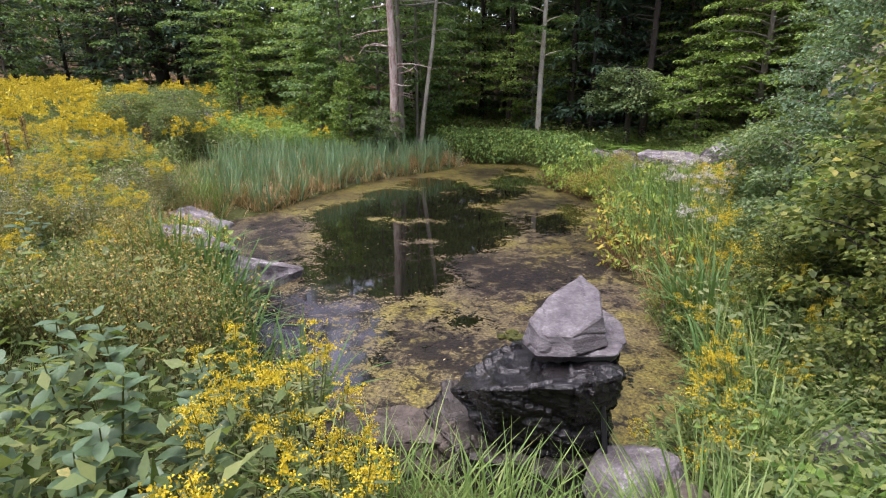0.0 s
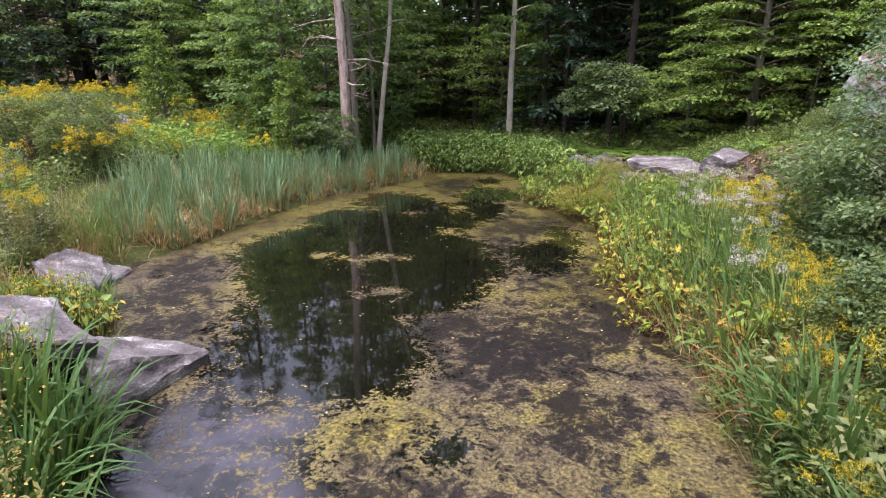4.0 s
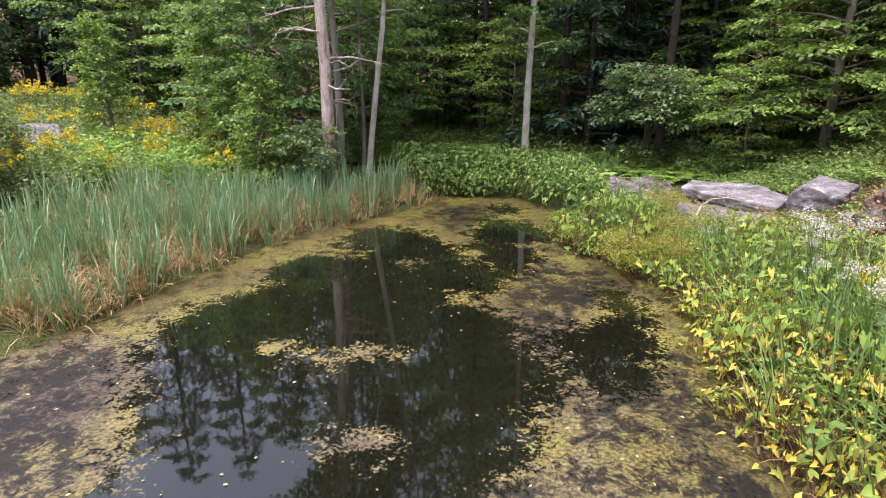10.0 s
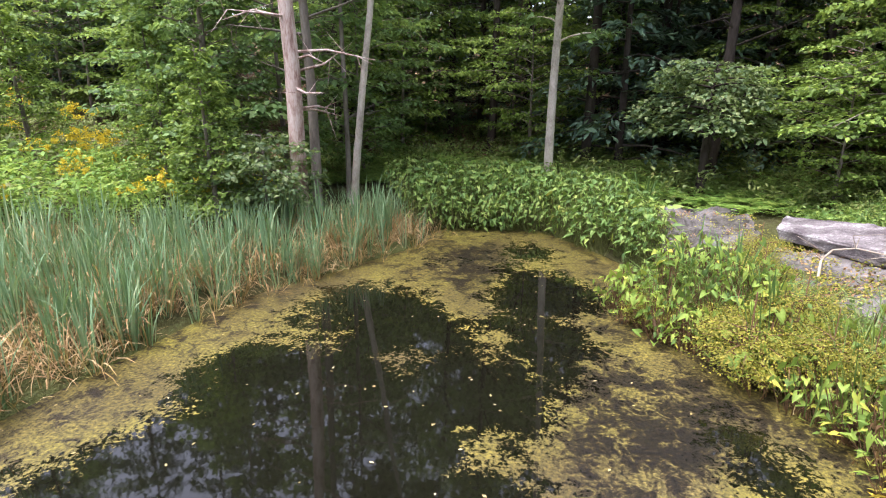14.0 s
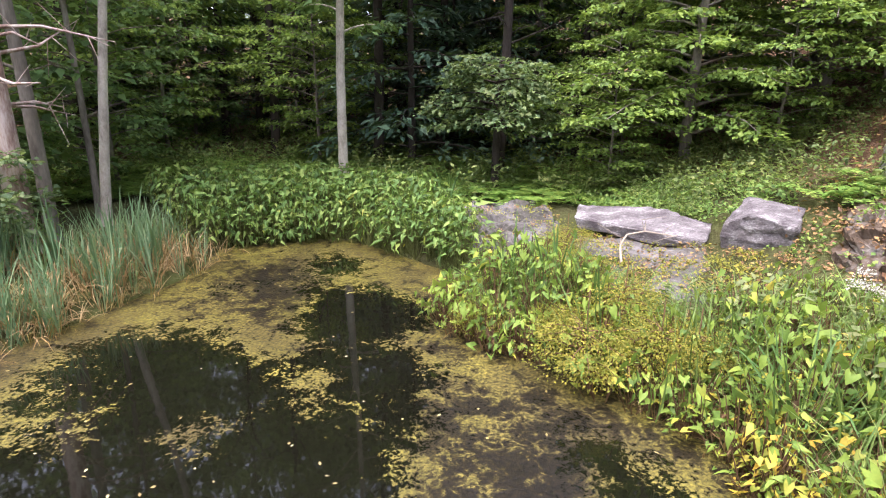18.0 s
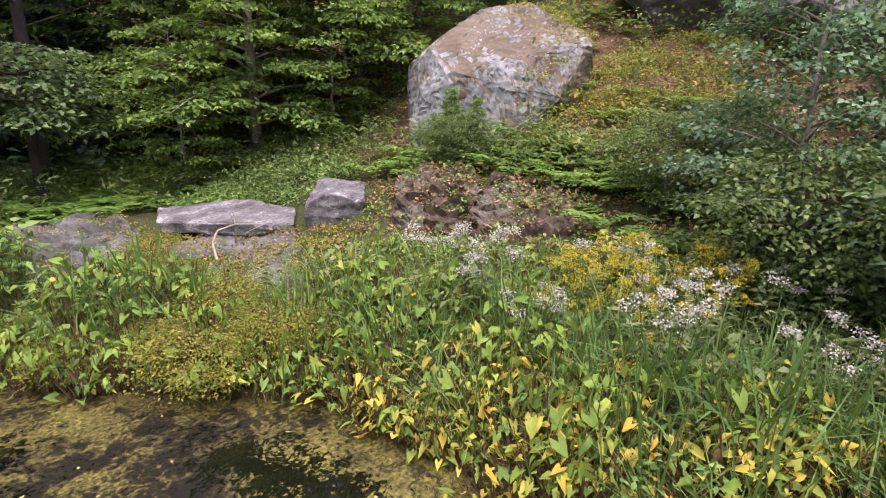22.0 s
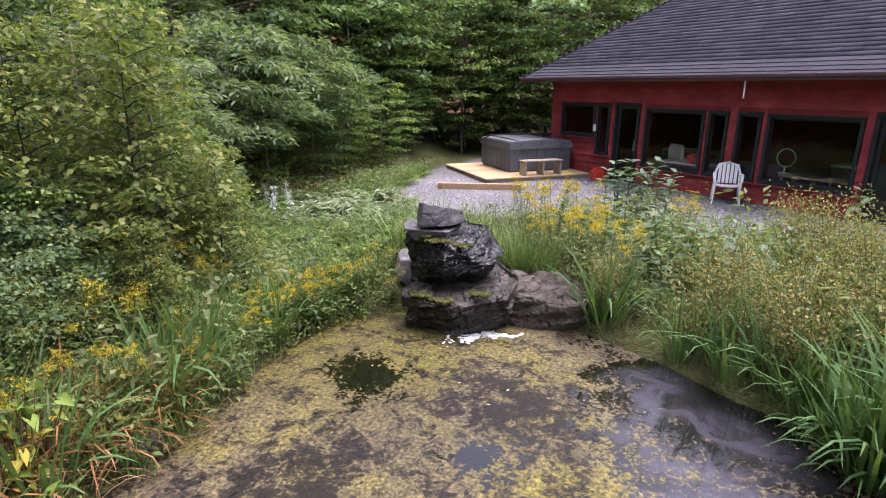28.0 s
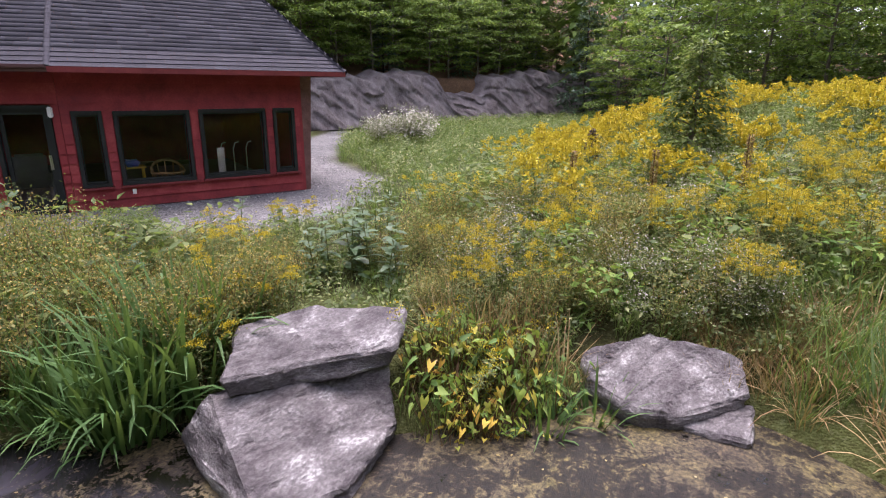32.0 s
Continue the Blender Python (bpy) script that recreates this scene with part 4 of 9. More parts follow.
def shingle_field():
    m, nt, b = base_mat("shingle_field")
    g = nt.nodes.new("ShaderNodeNewGeometry")
    n = noise_tex(nt, 60, 4, 0.6)
    big = noise_tex(nt, 0.8, 3)
    v = calc(nt, 'ADD', calc(nt, 'MULTIPLY', g.outputs["Random Per Island"], 0.3), calc(nt, 'ADD', calc(nt, 'MULTIPLY', n, 0.4), calc(nt, 'MULTIPLY', big, 0.3)))
    nt.links.new(ramp(nt, v, [(0.25, (0.026, 0.025, 0.034)), (0.5, (0.050, 0.048, 0.062)), (0.75, (0.082, 0.079, 0.098))]), b.inputs["Base Color"])
    b.inputs["Roughness"].default_value = 0.9
    nt.links.new(bump(nt, n, 0.5, 0.005), b.inputs["Normal"])
    return m


child(tagged(rest.build("shingle_field", [shingle_field()]), kind="stuff"), house)

# hip caps
for i in range(5):
    a, b = EAVES[i], TOPS[i]
    za, zb = EAVE_Z - 0.01, EAVE_Z + RISE * SLOPE - 0.01
    k = 30
    for j in range(k):
        p = [(a.x + (b.x - a.x) * t, a.y + (b.y - a.y) * t, za + (zb - za) * t + dz) for t, dz in ((j / k, 0.008), ((j + 1.06) / k, 0.0))]
        V, F = tube(p, [0.06, 0.058], 9)
        child(link_mesh("hip_cap", V, F, [M_SHINGLE]), house)

# fin at the free corner that carries the overhang, wall lights, downspout stub, outlet
bm = bmesh.new()
v = [bm.verts.new(q) for q in ((LEN_RIGHT, -0.02, YARD), (LEN_RIGHT + 0.20, -0.02, YARD), (LEN_RIGHT + 0.36, -0.02, WALL_TOP), (LEN_RIGHT, -0.02, WALL_TOP),
                               (LEN_RIGHT, -0.10, YARD), (LEN_RIGHT + 0.20, -0.10, YARD), (LEN_RIGHT + 0.36, -0.10, WALL_TOP), (LEN_RIGHT, -0.10, WALL_TOP))]
for q in ((0, 1, 2, 3), (7, 6, 5, 4), (0, 4, 5, 1), (1, 5, 6, 2), (2, 6, 7, 3), (3, 7, 4, 0)):
    bm.faces.new([v[k] for k in q])
bm.transform(F_RIGHT)
part("corner_fin", bm, M_FINBOARD, house, "weathered brown slanted corner board under the eave")
for x, z in ((7.93, 1.85), (0.14, 2.40)):
    lb = box(0.09, 0.07, 0.20, (x, 0.06, z), 0.02)
    lb.transform(F_LEFT)
    part("wall_light", lb, M_WHITEPLASTIC, house, "small white wall light")
lb = box(0.07, 0.03, 0.11, (1.05, 0.045, 0.78), 0.008)
lb.transform(F_RIGHT)
part("outlet_box", lb, M_WHITEPLASTIC, house, "white outdoor outlet box")
V, F = tube([(3.45, 0.5, 3.12), (3.45, 0.5, 2.75)], [0.018, 0.018], 8)
bell = link_mesh("wind_chime", V, F, [M_WHITEPLASTIC], None, True)
bell.matrix_basis = F_LEFT
tagged(bell, "thin pale wind chime hanging below the eave", "wind chime")

# what shows behind the panes
def at_right(x, y, z, rz=0):
    return F_RIGHT @ pose(x, y, z, 0, 0, rz)


def at_left(x, y, z, rz=0):
    return F_LEFT @ pose(x, y, z, 0, 0, rz)


def basket_chair(m):
    ob = thing("wicker_chair", m, "round brown wicker chair behind the window", "chair")
    bm = bmesh.new()
    bmesh.ops.create_cone(bm, segments=20, radius1=0.26, radius2=0.34, depth=0.4, cap_ends=True, matrix=Matrix.Translation((0, 0, 0.2)))
    part("seat", bm, M_WICKER, ob)
    V, F = tube([(0.34 * math.cos(a), 0.34 * math.sin(a), 0.55 + 0.22 * max(0, -math.sin(a))) for a in np.linspace(0, 2 * math.pi, 24)], [0.03] * 24, 6)
    child(link_mesh("rim", V, F, [M_WICKER], None, True), ob)
    for a in np.linspace(0, 2 * math.pi, 13)[:-1]:
        V, F = tube([(0.3 * math.cos(a), 0.3 * math.sin(a), 0.38), (0.34 * math.cos(a), 0.34 * math.sin(a), 0.55 + 0.22 * max(0, -math.sin(a)))], [0.012, 0.012], 5)
        child(link_mesh("spindle", V, F, [M_WICKER]), ob)


def small_table(m):
    ob = thing("side_table", m, "yellow-legged side table with a blue cloth", "table")
    part("top", box(0.5, 0.4, 0.03, (0, 0, 0.7), 0.008), M_YELLOWPAINT, ob)
    for x, y in itertools.product((-0.2, 0.2), (-0.15, 0.15)):
        part("leg", box(0.03, 0.03, 0.69, (x, y, 0.345), 0.004), M_YELLOWPAINT, ob)
    part("cloth", box(0.3, 0.3, 0.14, (0, 0, 0.79), 0.04), M_BLUE, ob, "folded blue cloth")


def hoop(m):
    ob = thing("hoop_stand", m, "pale round hoop on a short stand", "stand")
    V, F = tube([(0.2 * math.cos(a), 0, 0.35 + 0.2 * math.sin(a)) for a in np.linspace(0, 2 * math.pi, 28)], [0.016] * 28, 6)
    child(link_mesh("ring", V, F, [M_FABRIC], None, True), ob)
    part("post", box(0.03, 0.03, 0.16, (0, 0, 0.08), 0.004), M_FABRIC, ob)
    part("foot", box(0.2, 0.12, 0.02, (0, 0, 0.01), 0.004), M_FABRIC, ob)


def bench_seat(m, w, d, h, mat, name, label, cat):
    ob = thing(name, m, label, cat)
    part("top", box(w, d, 0.05, (0, 0, h - 0.025), 0.015), mat, ob)
    for x in (-w / 2 + 0.06, w / 2 - 0.06):
        part("leg", box(0.06, d - 0.05, h - 0.05, (x, 0, (h - 0.05) / 2), 0.01), M_OLDWOOD, ob)
    return ob


basket_chair(at_right(1.85, -0.8, YARD + 0.03))
small_table(at_right(1.15, -0.75, YARD + 0.03))
bench_seat(at_left(2.2, -0.75, YARD + 0.03), 1.5, 0.5, 0.62, M_OLDWOOD, "work_table", "low wooden work table behind the window", "table")
hoop(at_left(2.95, -0.75, YARD + 0.65))
bench_seat(at_left(5.4, -0.75, YARD + 0.03), 1.4, 0.5, 0.6, M_FABRIC, "window_seat", "low cream cushioned window seat", "seat")
bench_seat(at_left(2.0, -2.6, YARD + 0.03), 1.3, 0.7, 0.75, M_FABRIC, "desk", "pale desk deeper in the room", "table")
bench_seat(at_left(6.2, -2.4, YARD + 0.03), 1.8, 0.8, 0.75, M_OLDWOOD, "long_table", "long wooden table deeper in the room", "table")


def arm_chair(m, mat, label):
    ob = thing("arm_chair", m, label, "chair")
    part("seat", box(0.6, 0.55, 0.2, (0, 0, 0.35), 0.05), mat, ob)
    part("backrest", box(0.6, 0.14, 0.6, (0, -0.3, 0.7), 0.05), mat, ob)
    for x in (-0.34, 0.34):
        part("armrest", box(0.12, 0.58, 0.5, (x, 0, 0.35), 0.04), mat, ob)
    for x, y in itertools.product((-0.3, 0.3), (-0.24, 0.24)):
        part("foot", box(0.05, 0.05, 0.26, (x, y, 0.13), 0.008), M_OLDWOOD, ob)


arm_chair(at_left(1.2, -1.7, YARD + 0.03, 200), M_VINYL, "grey upholstered armchair inside the house")
arm_chair(at_left(5.9, -1.4, YARD + 0.03, 160), M_FABRIC, "cream armchair inside the house")


def pendant(m, drop):
    ob = thing("pendant_lamp", m, "small white pendant lamp hanging behind the window", "lamp")
    V, F = tube([(0, 0, 0), (0, 0, -drop)], [0.006, 0.006], 5)
    child(link_mesh("cord", V, F, [M_BLACK]), ob)
    V, F = tube([(0, 0, -drop + 0.02), (0, 0, -drop - 0.03), (0, 0, -drop - 0.12), (0, 0, -drop - 0.16)], [0.02, 0.04, 0.09, 0.10], 14)
    child(link_mesh("shade", V, F, [M_WHITEPLASTIC], None, True), ob)


pendant(at_left(2.9, -0.6, WALL_TOP - 0.25), 0.3)


def clothes_rack(m):
    ob = thing("clothes_rack", m, "thin bright metal rack behind the window", "rack")
    for x in (-0.3, 0.0, 0.3):
        V, F = tube([(x, 0, 0), (x, 0, 0.95), (x + 0.05, 0, 1.1), (x + 0.14, 0, 1.12)], [0.014] * 4, 6)
        child(link_mesh("post", V, F, [M_METAL], None, True), ob)
    V, F = tube([(-0.36, 0, 0.25), (0.36, 0, 0.25)], [0.014, 0.014], 6)
    child(link_mesh("crossbar", V, F, [M_METAL], None, True), ob)
    part("foot_board", box(0.8, 0.3, 0.03, (0, 0, 0.015), 0.006), M_FABRIC, ob)


clothes_rack(at_right(3.35, -0.9, YARD + 0.03))
board = thing("white_board", at_right(2.95, -0.45, YARD + 0.03), "narrow white board leaning inside the window", "board")
part("panel", box(0.16, 0.03, 1.05, (0, 0, 0.525), 0.006), M_FABRIC, board)
cloth = bmesh.new()
bmesh.ops.create_icosphere(cloth, subdivisions=3, radius=0.2, matrix=Matrix.Diagonal((1.2, 0.8, 0.7, 1)))
for v in cloth.verts:
    v.co += Vector((0.03 * math.sin(9 * v.co.y), 0.03 * math.sin(8 * v.co.x), 0.03 * math.sin(11 * v.co.x)))
    v.co.z = max(v.co.z, -0.1)
me = bpy.data.meshes.new("red_cushion")
cloth.to_mesh(me)
cloth.free()
me.materials.append(M_REDPLASTIC)
cu = new("red_cushion", me)
cu.matrix_basis = at_left(5.15, -0.75, YARD + 0.73)
tagged(cu, "crumpled red cushion on the window seat", "cushion")

# ---- yard: deck, hot tub, bench, chair, timber edging, bucket ----
def hot_tub(m):
    ob = thing("hot_tub", m, "square grey hot tub with a closed vinyl cover", "hot tub")
    S = 2.15
    body = box(S, S, 0.74, (0, 0, 0.37), 0.04)
    part("body", body, M_TUB, ob)
    for sx, sy in ((1, 0), (-1, 0), (0, 1), (0, -1)):
        for k in range(7):
            o = -S / 2 + S * (k + 0.5) / 7
            w = S / 7 - 0.012
            b = box(w if sy else 0.02, w if sx else 0.02, 0.66, (sx * (S / 2 + 0.008) + (o if sy else 0), sy * (S / 2 + 0.008) + (o if sx else 0), 0.37), 0.004)
            part("side_panel", b, M_TUB, ob)
    for x in (-0.55, 0.55):
        b = bmesh.new()
        box(1.09, 2.24, 0.12, (x, 0, 0.81), 0.03, b)
        for v in b.verts:
            if v.co.z > 0.82:
                v.co.z += 0.05 * (1 - abs(v.co.x) / 1.1)
        part("cover_half", b, M_VINYL, ob, "grey vinyl cover half")
    for sx, sy, w, d in ((0, -1.125, 2.24, 0.012), (1.125, 0, 0.012, 2.24), (-1.125, 0, 0.012, 2.24), (0, 1.125, 2.24, 0.012)):
        part("cover_skirt", box(w, d, 0.12, (sx, sy, 0.72), 0.003), M_VINYL, ob)
    for x in (-0.75, 0.75):
        V, F = tube([(x, -1.15, 0.4), (x, -1.15, 0.8), (x, -1.0, 0.885), (x, 0, 0.905), (x, 1.0, 0.885), (x, 1.15, 0.78)], [0.018] * 6, 5)
        child(link_mesh("strap", V, F, [M_BLACK]), ob)
    V, F = tube([(1.17, -1.1, 0.75), (1.17, -0.2, 0.98), (0.0, -0.2, 0.98), (-1.17, -0.2, 0.98), (-1.17, -1.1, 0.75)], [0.02] * 5, 6)
    child(link_mesh("cover_lifter", V, F, [M_BLACK], None, True), ob)
    return ob


def deck(m, w, d):
    ob = thing("deck", m, "low square platform of pale new planks", "deck")
    part("frame", box(w - 0.06, d - 0.06, 0.09, (0, 0, 0.045), 0.01), M_OLDWOOD, ob)
    n = int(d / 0.14)
    for k in range(n):
        part("plank", box(w, d / n - 0.008, 0.035, (0, -d / 2 + (k + 0.5) * d / n, 0.108), 0.006), M_WOOD, ob)


def low_bench(m):
    ob = thing("step_bench", m, "weathered wooden step bench beside the hot tub", "bench")
    for y in (-0.1, 0.1):
        part("slat", box(1.25, 0.18, 0.035, (0, y, 0.40), 0.006), M_OLDWOOD, ob)
    for x in (-0.55, 0, 0.55):
        part("leg", box(0.05, 0.36, 0.38, (x, 0, 0.19), 0.006), M_OLDWOOD, ob)


def garden_chair(m):
    ob = thing("plastic_chair", m, "white moulded plastic garden chair on the gravel", "chair")
    seat = bmesh.new()
    bmesh.ops.create_grid(seat, x_segments=8, y_segments=8, size=0.24)
    for v in seat.verts:
        v.co.z = 0.42 - 0.02 * (1 - (v.co.x / 0.24) ** 2) - 0.04 * (v.co.y < -0.1)
    bmesh.ops.solidify(seat, geom=seat.faces[:], thickness=0.02)
    part("seat", seat, M_WHITEPLASTIC, ob)
    for x in np.linspace(-0.165, 0.165, 5):
        sl = box(0.062, 0.016, 0.44, (x, -0.27, 0.62), 0.006)
        bmesh.ops.rotate(sl, verts=sl.verts[:], cent=(x, -0.27, 0.62), matrix=Matrix.Rotation(0.2, 3, 'X'))
        part("back_slat", sl, M_WHITEPLASTIC, ob)
    V, F = tube([(-0.25, -0.22, 0.42), (-0.25, -0.28, 0.66), (-0.2, -0.315, 0.82), (0, -0.33, 0.87), (0.2, -0.315, 0.82), (0.25, -0.28, 0.66), (0.25, -0.22, 0.42)], [0.028] * 7, 6)
    child(link_mesh("back_frame", V, F, [M_WHITEPLASTIC], None, True), ob)
    for sx in (-1, 1):
        V, F = tube([(sx * 0.26, -0.27, 0.62), (sx * 0.29, 0.0, 0.64), (sx * 0.28, 0.22, 0.62), (sx * 0.27, 0.26, 0.5)], [0.03, 0.032, 0.032, 0.024], 6)
        child(link_mesh("arm", V, F, [M_WHITEPLASTIC], None, True), ob)
        for y, z in ((0.26, 0.52), (-0.24, 0.44)):
            V, F = tube([(sx * 0.25, y, z), (sx * 0.28, y * 1.12, 0.0)], [0.032, 0.024], 6)
            child(link_mesh("leg", V, F, [M_WHITEPLASTIC], None, True), ob)


deck(pose(0.12, -6.55, YARD, 0, 0, 38), 3.3, 3.2)
hot_tub(pose(-0.1, -7.05, YARD + 0.126, 0, 0, 38) @ Matrix.Diagonal((0.93, 0.93, 1, 1)))
low_bench(pose(-0.84, -5.55, YARD + 0.126, 0, 0, 38 - 90 + 90))
garden_chair(pose(-5.35, -3.65, YARD, 0, 0, -6))
beam = thing("timber_edging", pose(0.38, -3.35, YARD - 0.02, 0, 0, 13), "raw orange timber edging beam on the gravel", "timber")
part("beam", box(2.1, 0.12, 0.17, (0, 0, 0.085), 0.008), M_WOOD, beam)
part("stake", box(0.06, 0.05, 0.2, (-0.9, 0.09, 0.06), 0.006), M_WOOD, beam)
part("stake", box(0.06, 0.05, 0.2, (0.9, 0.09, 0.06), 0.006), M_WOOD, beam)
bk = thing("red_can", pose(-2.4, -5.75, YARD + 0.02, 0, 0, 38), "red plastic fuel can beside the wall", "can")
part("body", box(0.36, 0.22, 0.30, (0, 0, 0.15), 0.04), M_REDPLASTIC, bk)
part("handle", box(0.2, 0.04, 0.05, (0, 0, 0.33), 0.015), M_REDPLASTIC, bk)
part("spout", box(0.05, 0.05, 0.08, (0.14, 0, 0.33), 0.012), M_REDPLASTIC, bk)

# ---- rocks ----
def rock(name, m, size, label, mat, seed, cuts=9, rough=0.10, category="rock", group="", strata=0.0, sub=4, boxy=0.75, crack=0.0):
    """A stone hewn by random planes from a rounded block, with bedding and small breaks. m: pose of its centre."""
    r = random.Random(seed)
    bm = bmesh.new()
    bmesh.ops.create_icosphere(bm, subdivisions=sub, radius=1.0)
    planes = []
    for _ in range(cuts):
        n = Vector((r.gauss(0, 1), r.gauss(0, 1), r.gauss(0, 0.8))).normalized()
        planes.append((n, r.uniform(0.62, 0.9)))
    off = Vector((seed * 3.7, seed * 1.3, seed * 2.1))
    sx, sy, sz = size
    for v in bm.verts:
        p = Vector([math.copysign(abs(c) ** boxy, c) for c in v.co])
        for n, d in planes:
            k = p.dot(n) - d
            if k > 0:
                p -= n * k * 0.95
        w = Vector((p.x * sx, p.y * sy, p.z * sz))
        n0 = noise.noise(w * 1.6 + off)
        n1 = noise.noise(w * 5.5 + off)
        n2 = noise.noise(Vector((w.x * 2.5, w.y * 2.5, w.z * 14)) + off)
        n3 = abs(noise.noise(w * 2.6 - off))
        k = rough * (0.8 * n0 + 0.4 * n1) + strata * (n2 + 0.6 * round(n2 * 2)) - crack * max(0, 0.10 - n3) * 8
        v.co = w + p.normalized() * k * min(size) * 2
    me = bpy.data.meshes.new(name)
    bm.to_mesh(me)
    bm.free()
    me.materials.append(mat)
    ob = new(name, me)
    ob.matrix_basis = m
    return tagged(ob, label, category, group)


def block(p, off, tilt=0.25, size=0.3):
    """Steps of a fractured stone: one height for each tilted cell."""
    q = Vector((p.x + 0.3 * p.y, p.y - 0.2 * p.x, p.z * 2.1 + tilt * p.x)) / size + off
    q += 0.25 * noise.noise_vector(q * 0.7)
    return noise.cell(q) - 0.5 + 0.5 * (noise.cell(q * 2.1) - 0.5)


def hewn(name, corners, label, mat, seed, category="rock", group="", rough=0.05, fine=0.14, frac=0.0, size=0.6, other=None, strata=0.0):
    """A broken stone: the hull of its corners, chamfered, with uneven faces and fractures."""
    c = sum((Vector(p) for p in corners), Vector()) / len(corners)
    bm = bmesh.new()
    for p in corners:
        bm.verts.new(Vector(p) - c)
    h = bmesh.ops.convex_hull(bm, input=bm.verts[:])
    bmesh.ops.delete(bm, geom=[v for v in h["geom_interior"] if isinstance(v, bmesh.types.BMVert)], context='VERTS')
    bmesh.ops.dissolve_limit(bm, angle_limit=0.12, verts=bm.verts[:], edges=bm.edges[:])
    bmesh.ops.bevel(bm, geom=bm.edges[:], offset=fine * 0.5, segments=1, affect='EDGES')
    bmesh.ops.triangulate(bm, faces=bm.faces[:])
    for _ in range(6):
        long = [e for e in bm.edges if e.calc_length() > fine]
        if not long:
            break
        bmesh.ops.subdivide_edges(bm, edges=long, cuts=1)
        bmesh.ops.triangulate(bm, faces=[f for f in bm.faces if len(f.verts) > 3])
    bm.normal_update()
    off = Vector((seed * 1.7, seed * 2.3, seed * 0.9))
    for v in bm.verts:
        p = v.co
        k = 1.2 * noise.noise(p * 0.8 + off) + 0.6 * noise.noise(p * 2.7 + off) + 0.3 * noise.noise(p * 9 + off) - 0.9 * max(0, 0.12 - abs(noise.noise(Vector((p.x * 1.6, p.y * 1.6, p.z * 3.2 + p.x)) * (0.5 / max(fine, 0.03)) ** 0.4 - off))) * 6
        if strata:
            lay = noise.noise(Vector((p.x * 1.5, p.y * 1.5, p.z * 13 + p.x * 2)) + off)
            k += strata / rough * (round(lay * 4) / 4 + 0.5 * lay + 0.5 * noise.noise(Vector((p.x * 6, p.y * 6, p.z * 22)) + off))
        v.co = p + v.normal * (rough * k + (frac * block(p, off, 0.4, size) if frac else 0.0))
    me = bpy.data.meshes.new(name)
    bm.to_mesh(me)
    bm.free()
    me.materials.append(mat)
    if other:
        me.materials.append(other)
        me.polygons.foreach_set("material_index", [int(p.normal.x < -0.72 + 0.3 * noise.noise(p.center * 1.5)) for p in me.polygons])
    ob = new(name, me)
    ob.matrix_basis = Matrix.Translation(c)
    return tagged(ob, label, category, group)


def slab(name, outline, thick, label, mat, seed, group="shore slabs", rough=0.035, fine=0.055, frac=0.0, under=0.93):
    """A flat broken stone: an irregular outline with its own heights, undercut sides and a worn, layered top."""
    bm = bmesh.new()
    c = Vector((sum(p[0] for p in outline), sum(p[1] for p in outline), 0)) / len(outline)
    top = [bm.verts.new((x - c.x, y - c.y, z)) for x, y, z in outline]
    low = [bm.verts.new(((x - c.x) * under, (y - c.y) * under, z - thick)) for x, y, z in outline]
    n = len(top)
    bm.faces.new(top)
    bm.faces.new(low[::-1])
    for i in range(n):
        k = (i + 1) % n
        bm.faces.new((top[i], low[i], low[k], top[k]))
    bmesh.ops.recalc_face_normals(bm, faces=bm.faces[:])
    bmesh.ops.bevel(bm, geom=bm.edges[:], offset=0.03, segments=1, affect='EDGES')
    bmesh.ops.triangulate(bm, faces=bm.faces[:])
    for _ in range(5):
        long = [e for e in bm.edges if e.calc_length() > fine]
        if not long:
            break
        bmesh.ops.subdivide_edges(bm, edges=long, cuts=1)
        bmesh.ops.triangulate(bm, faces=[f for f in bm.faces if len(f.verts) > 3])
    off = Vector((seed * 1.7, seed * 2.3, seed * 0.9))
    bm.normal_update()
    for v in bm.verts:
        p = v.co
        n0, n1 = noise.noise(p * 2.2 + off), noise.noise(p * 8 + off)
        lay = noise.noise(Vector((p.x * 1.5 + p.y, p.y * 1.5 - p.x, p.z * 9)) + off)
        ridge = max(0, 0.08 - abs(noise.noise(Vector((p.x * 1.2 + p.y * 2.6, p.x * 0.7, p.z)) * 1.4 - off))) * 6
        v.co = p + v.normal * (rough * (1.2 * n0 + 0.45 * n1 + 0.8 * round(lay * 3) / 3) - rough * ridge + frac * block(p, off))
    me = bpy.data.meshes.new(name)
    bm.to_mesh(me)
    bm.free()
    me.materials.append(mat)
    ob = new(name, me)
    ob.matrix_basis = Matrix.Translation(c)
    return tagged(ob, label, "rock", group)


M_BROWNROCK = surf("brown_rock", [(0.28, (0.022, 0.018, 0.013)), (0.45, (0.055, 0.044, 0.035)), (0.6, (0.105, 0.088, 0.073)), (0.75, (0.2, 0.175, 0.155))], 2, 26, 0.8, relief=0.7, dist=0.03)
M_DAMPROCK = surf("damp_brown_rock", [(0.28, (0.009, 0.008, 0.007)), (0.45, (0.026, 0.022, 0.018)), (0.6, (0.055, 0.047, 0.04)), (0.75, (0.11, 0.098, 0.088))], 3, 26, 0.45, relief=0.8, dist=0.03)
M_SHADEROCK = surf("mossy_grey_rock", [(0.28, (0.03, 0.032, 0.022)), (0.44, (0.075, 0.07, 0.06)), (0.56, (0.13, 0.122, 0.118)), (0.7, (0.24, 0.23, 0.23))], 1.6, 15, 0.9, relief=0.8, dist=0.05)
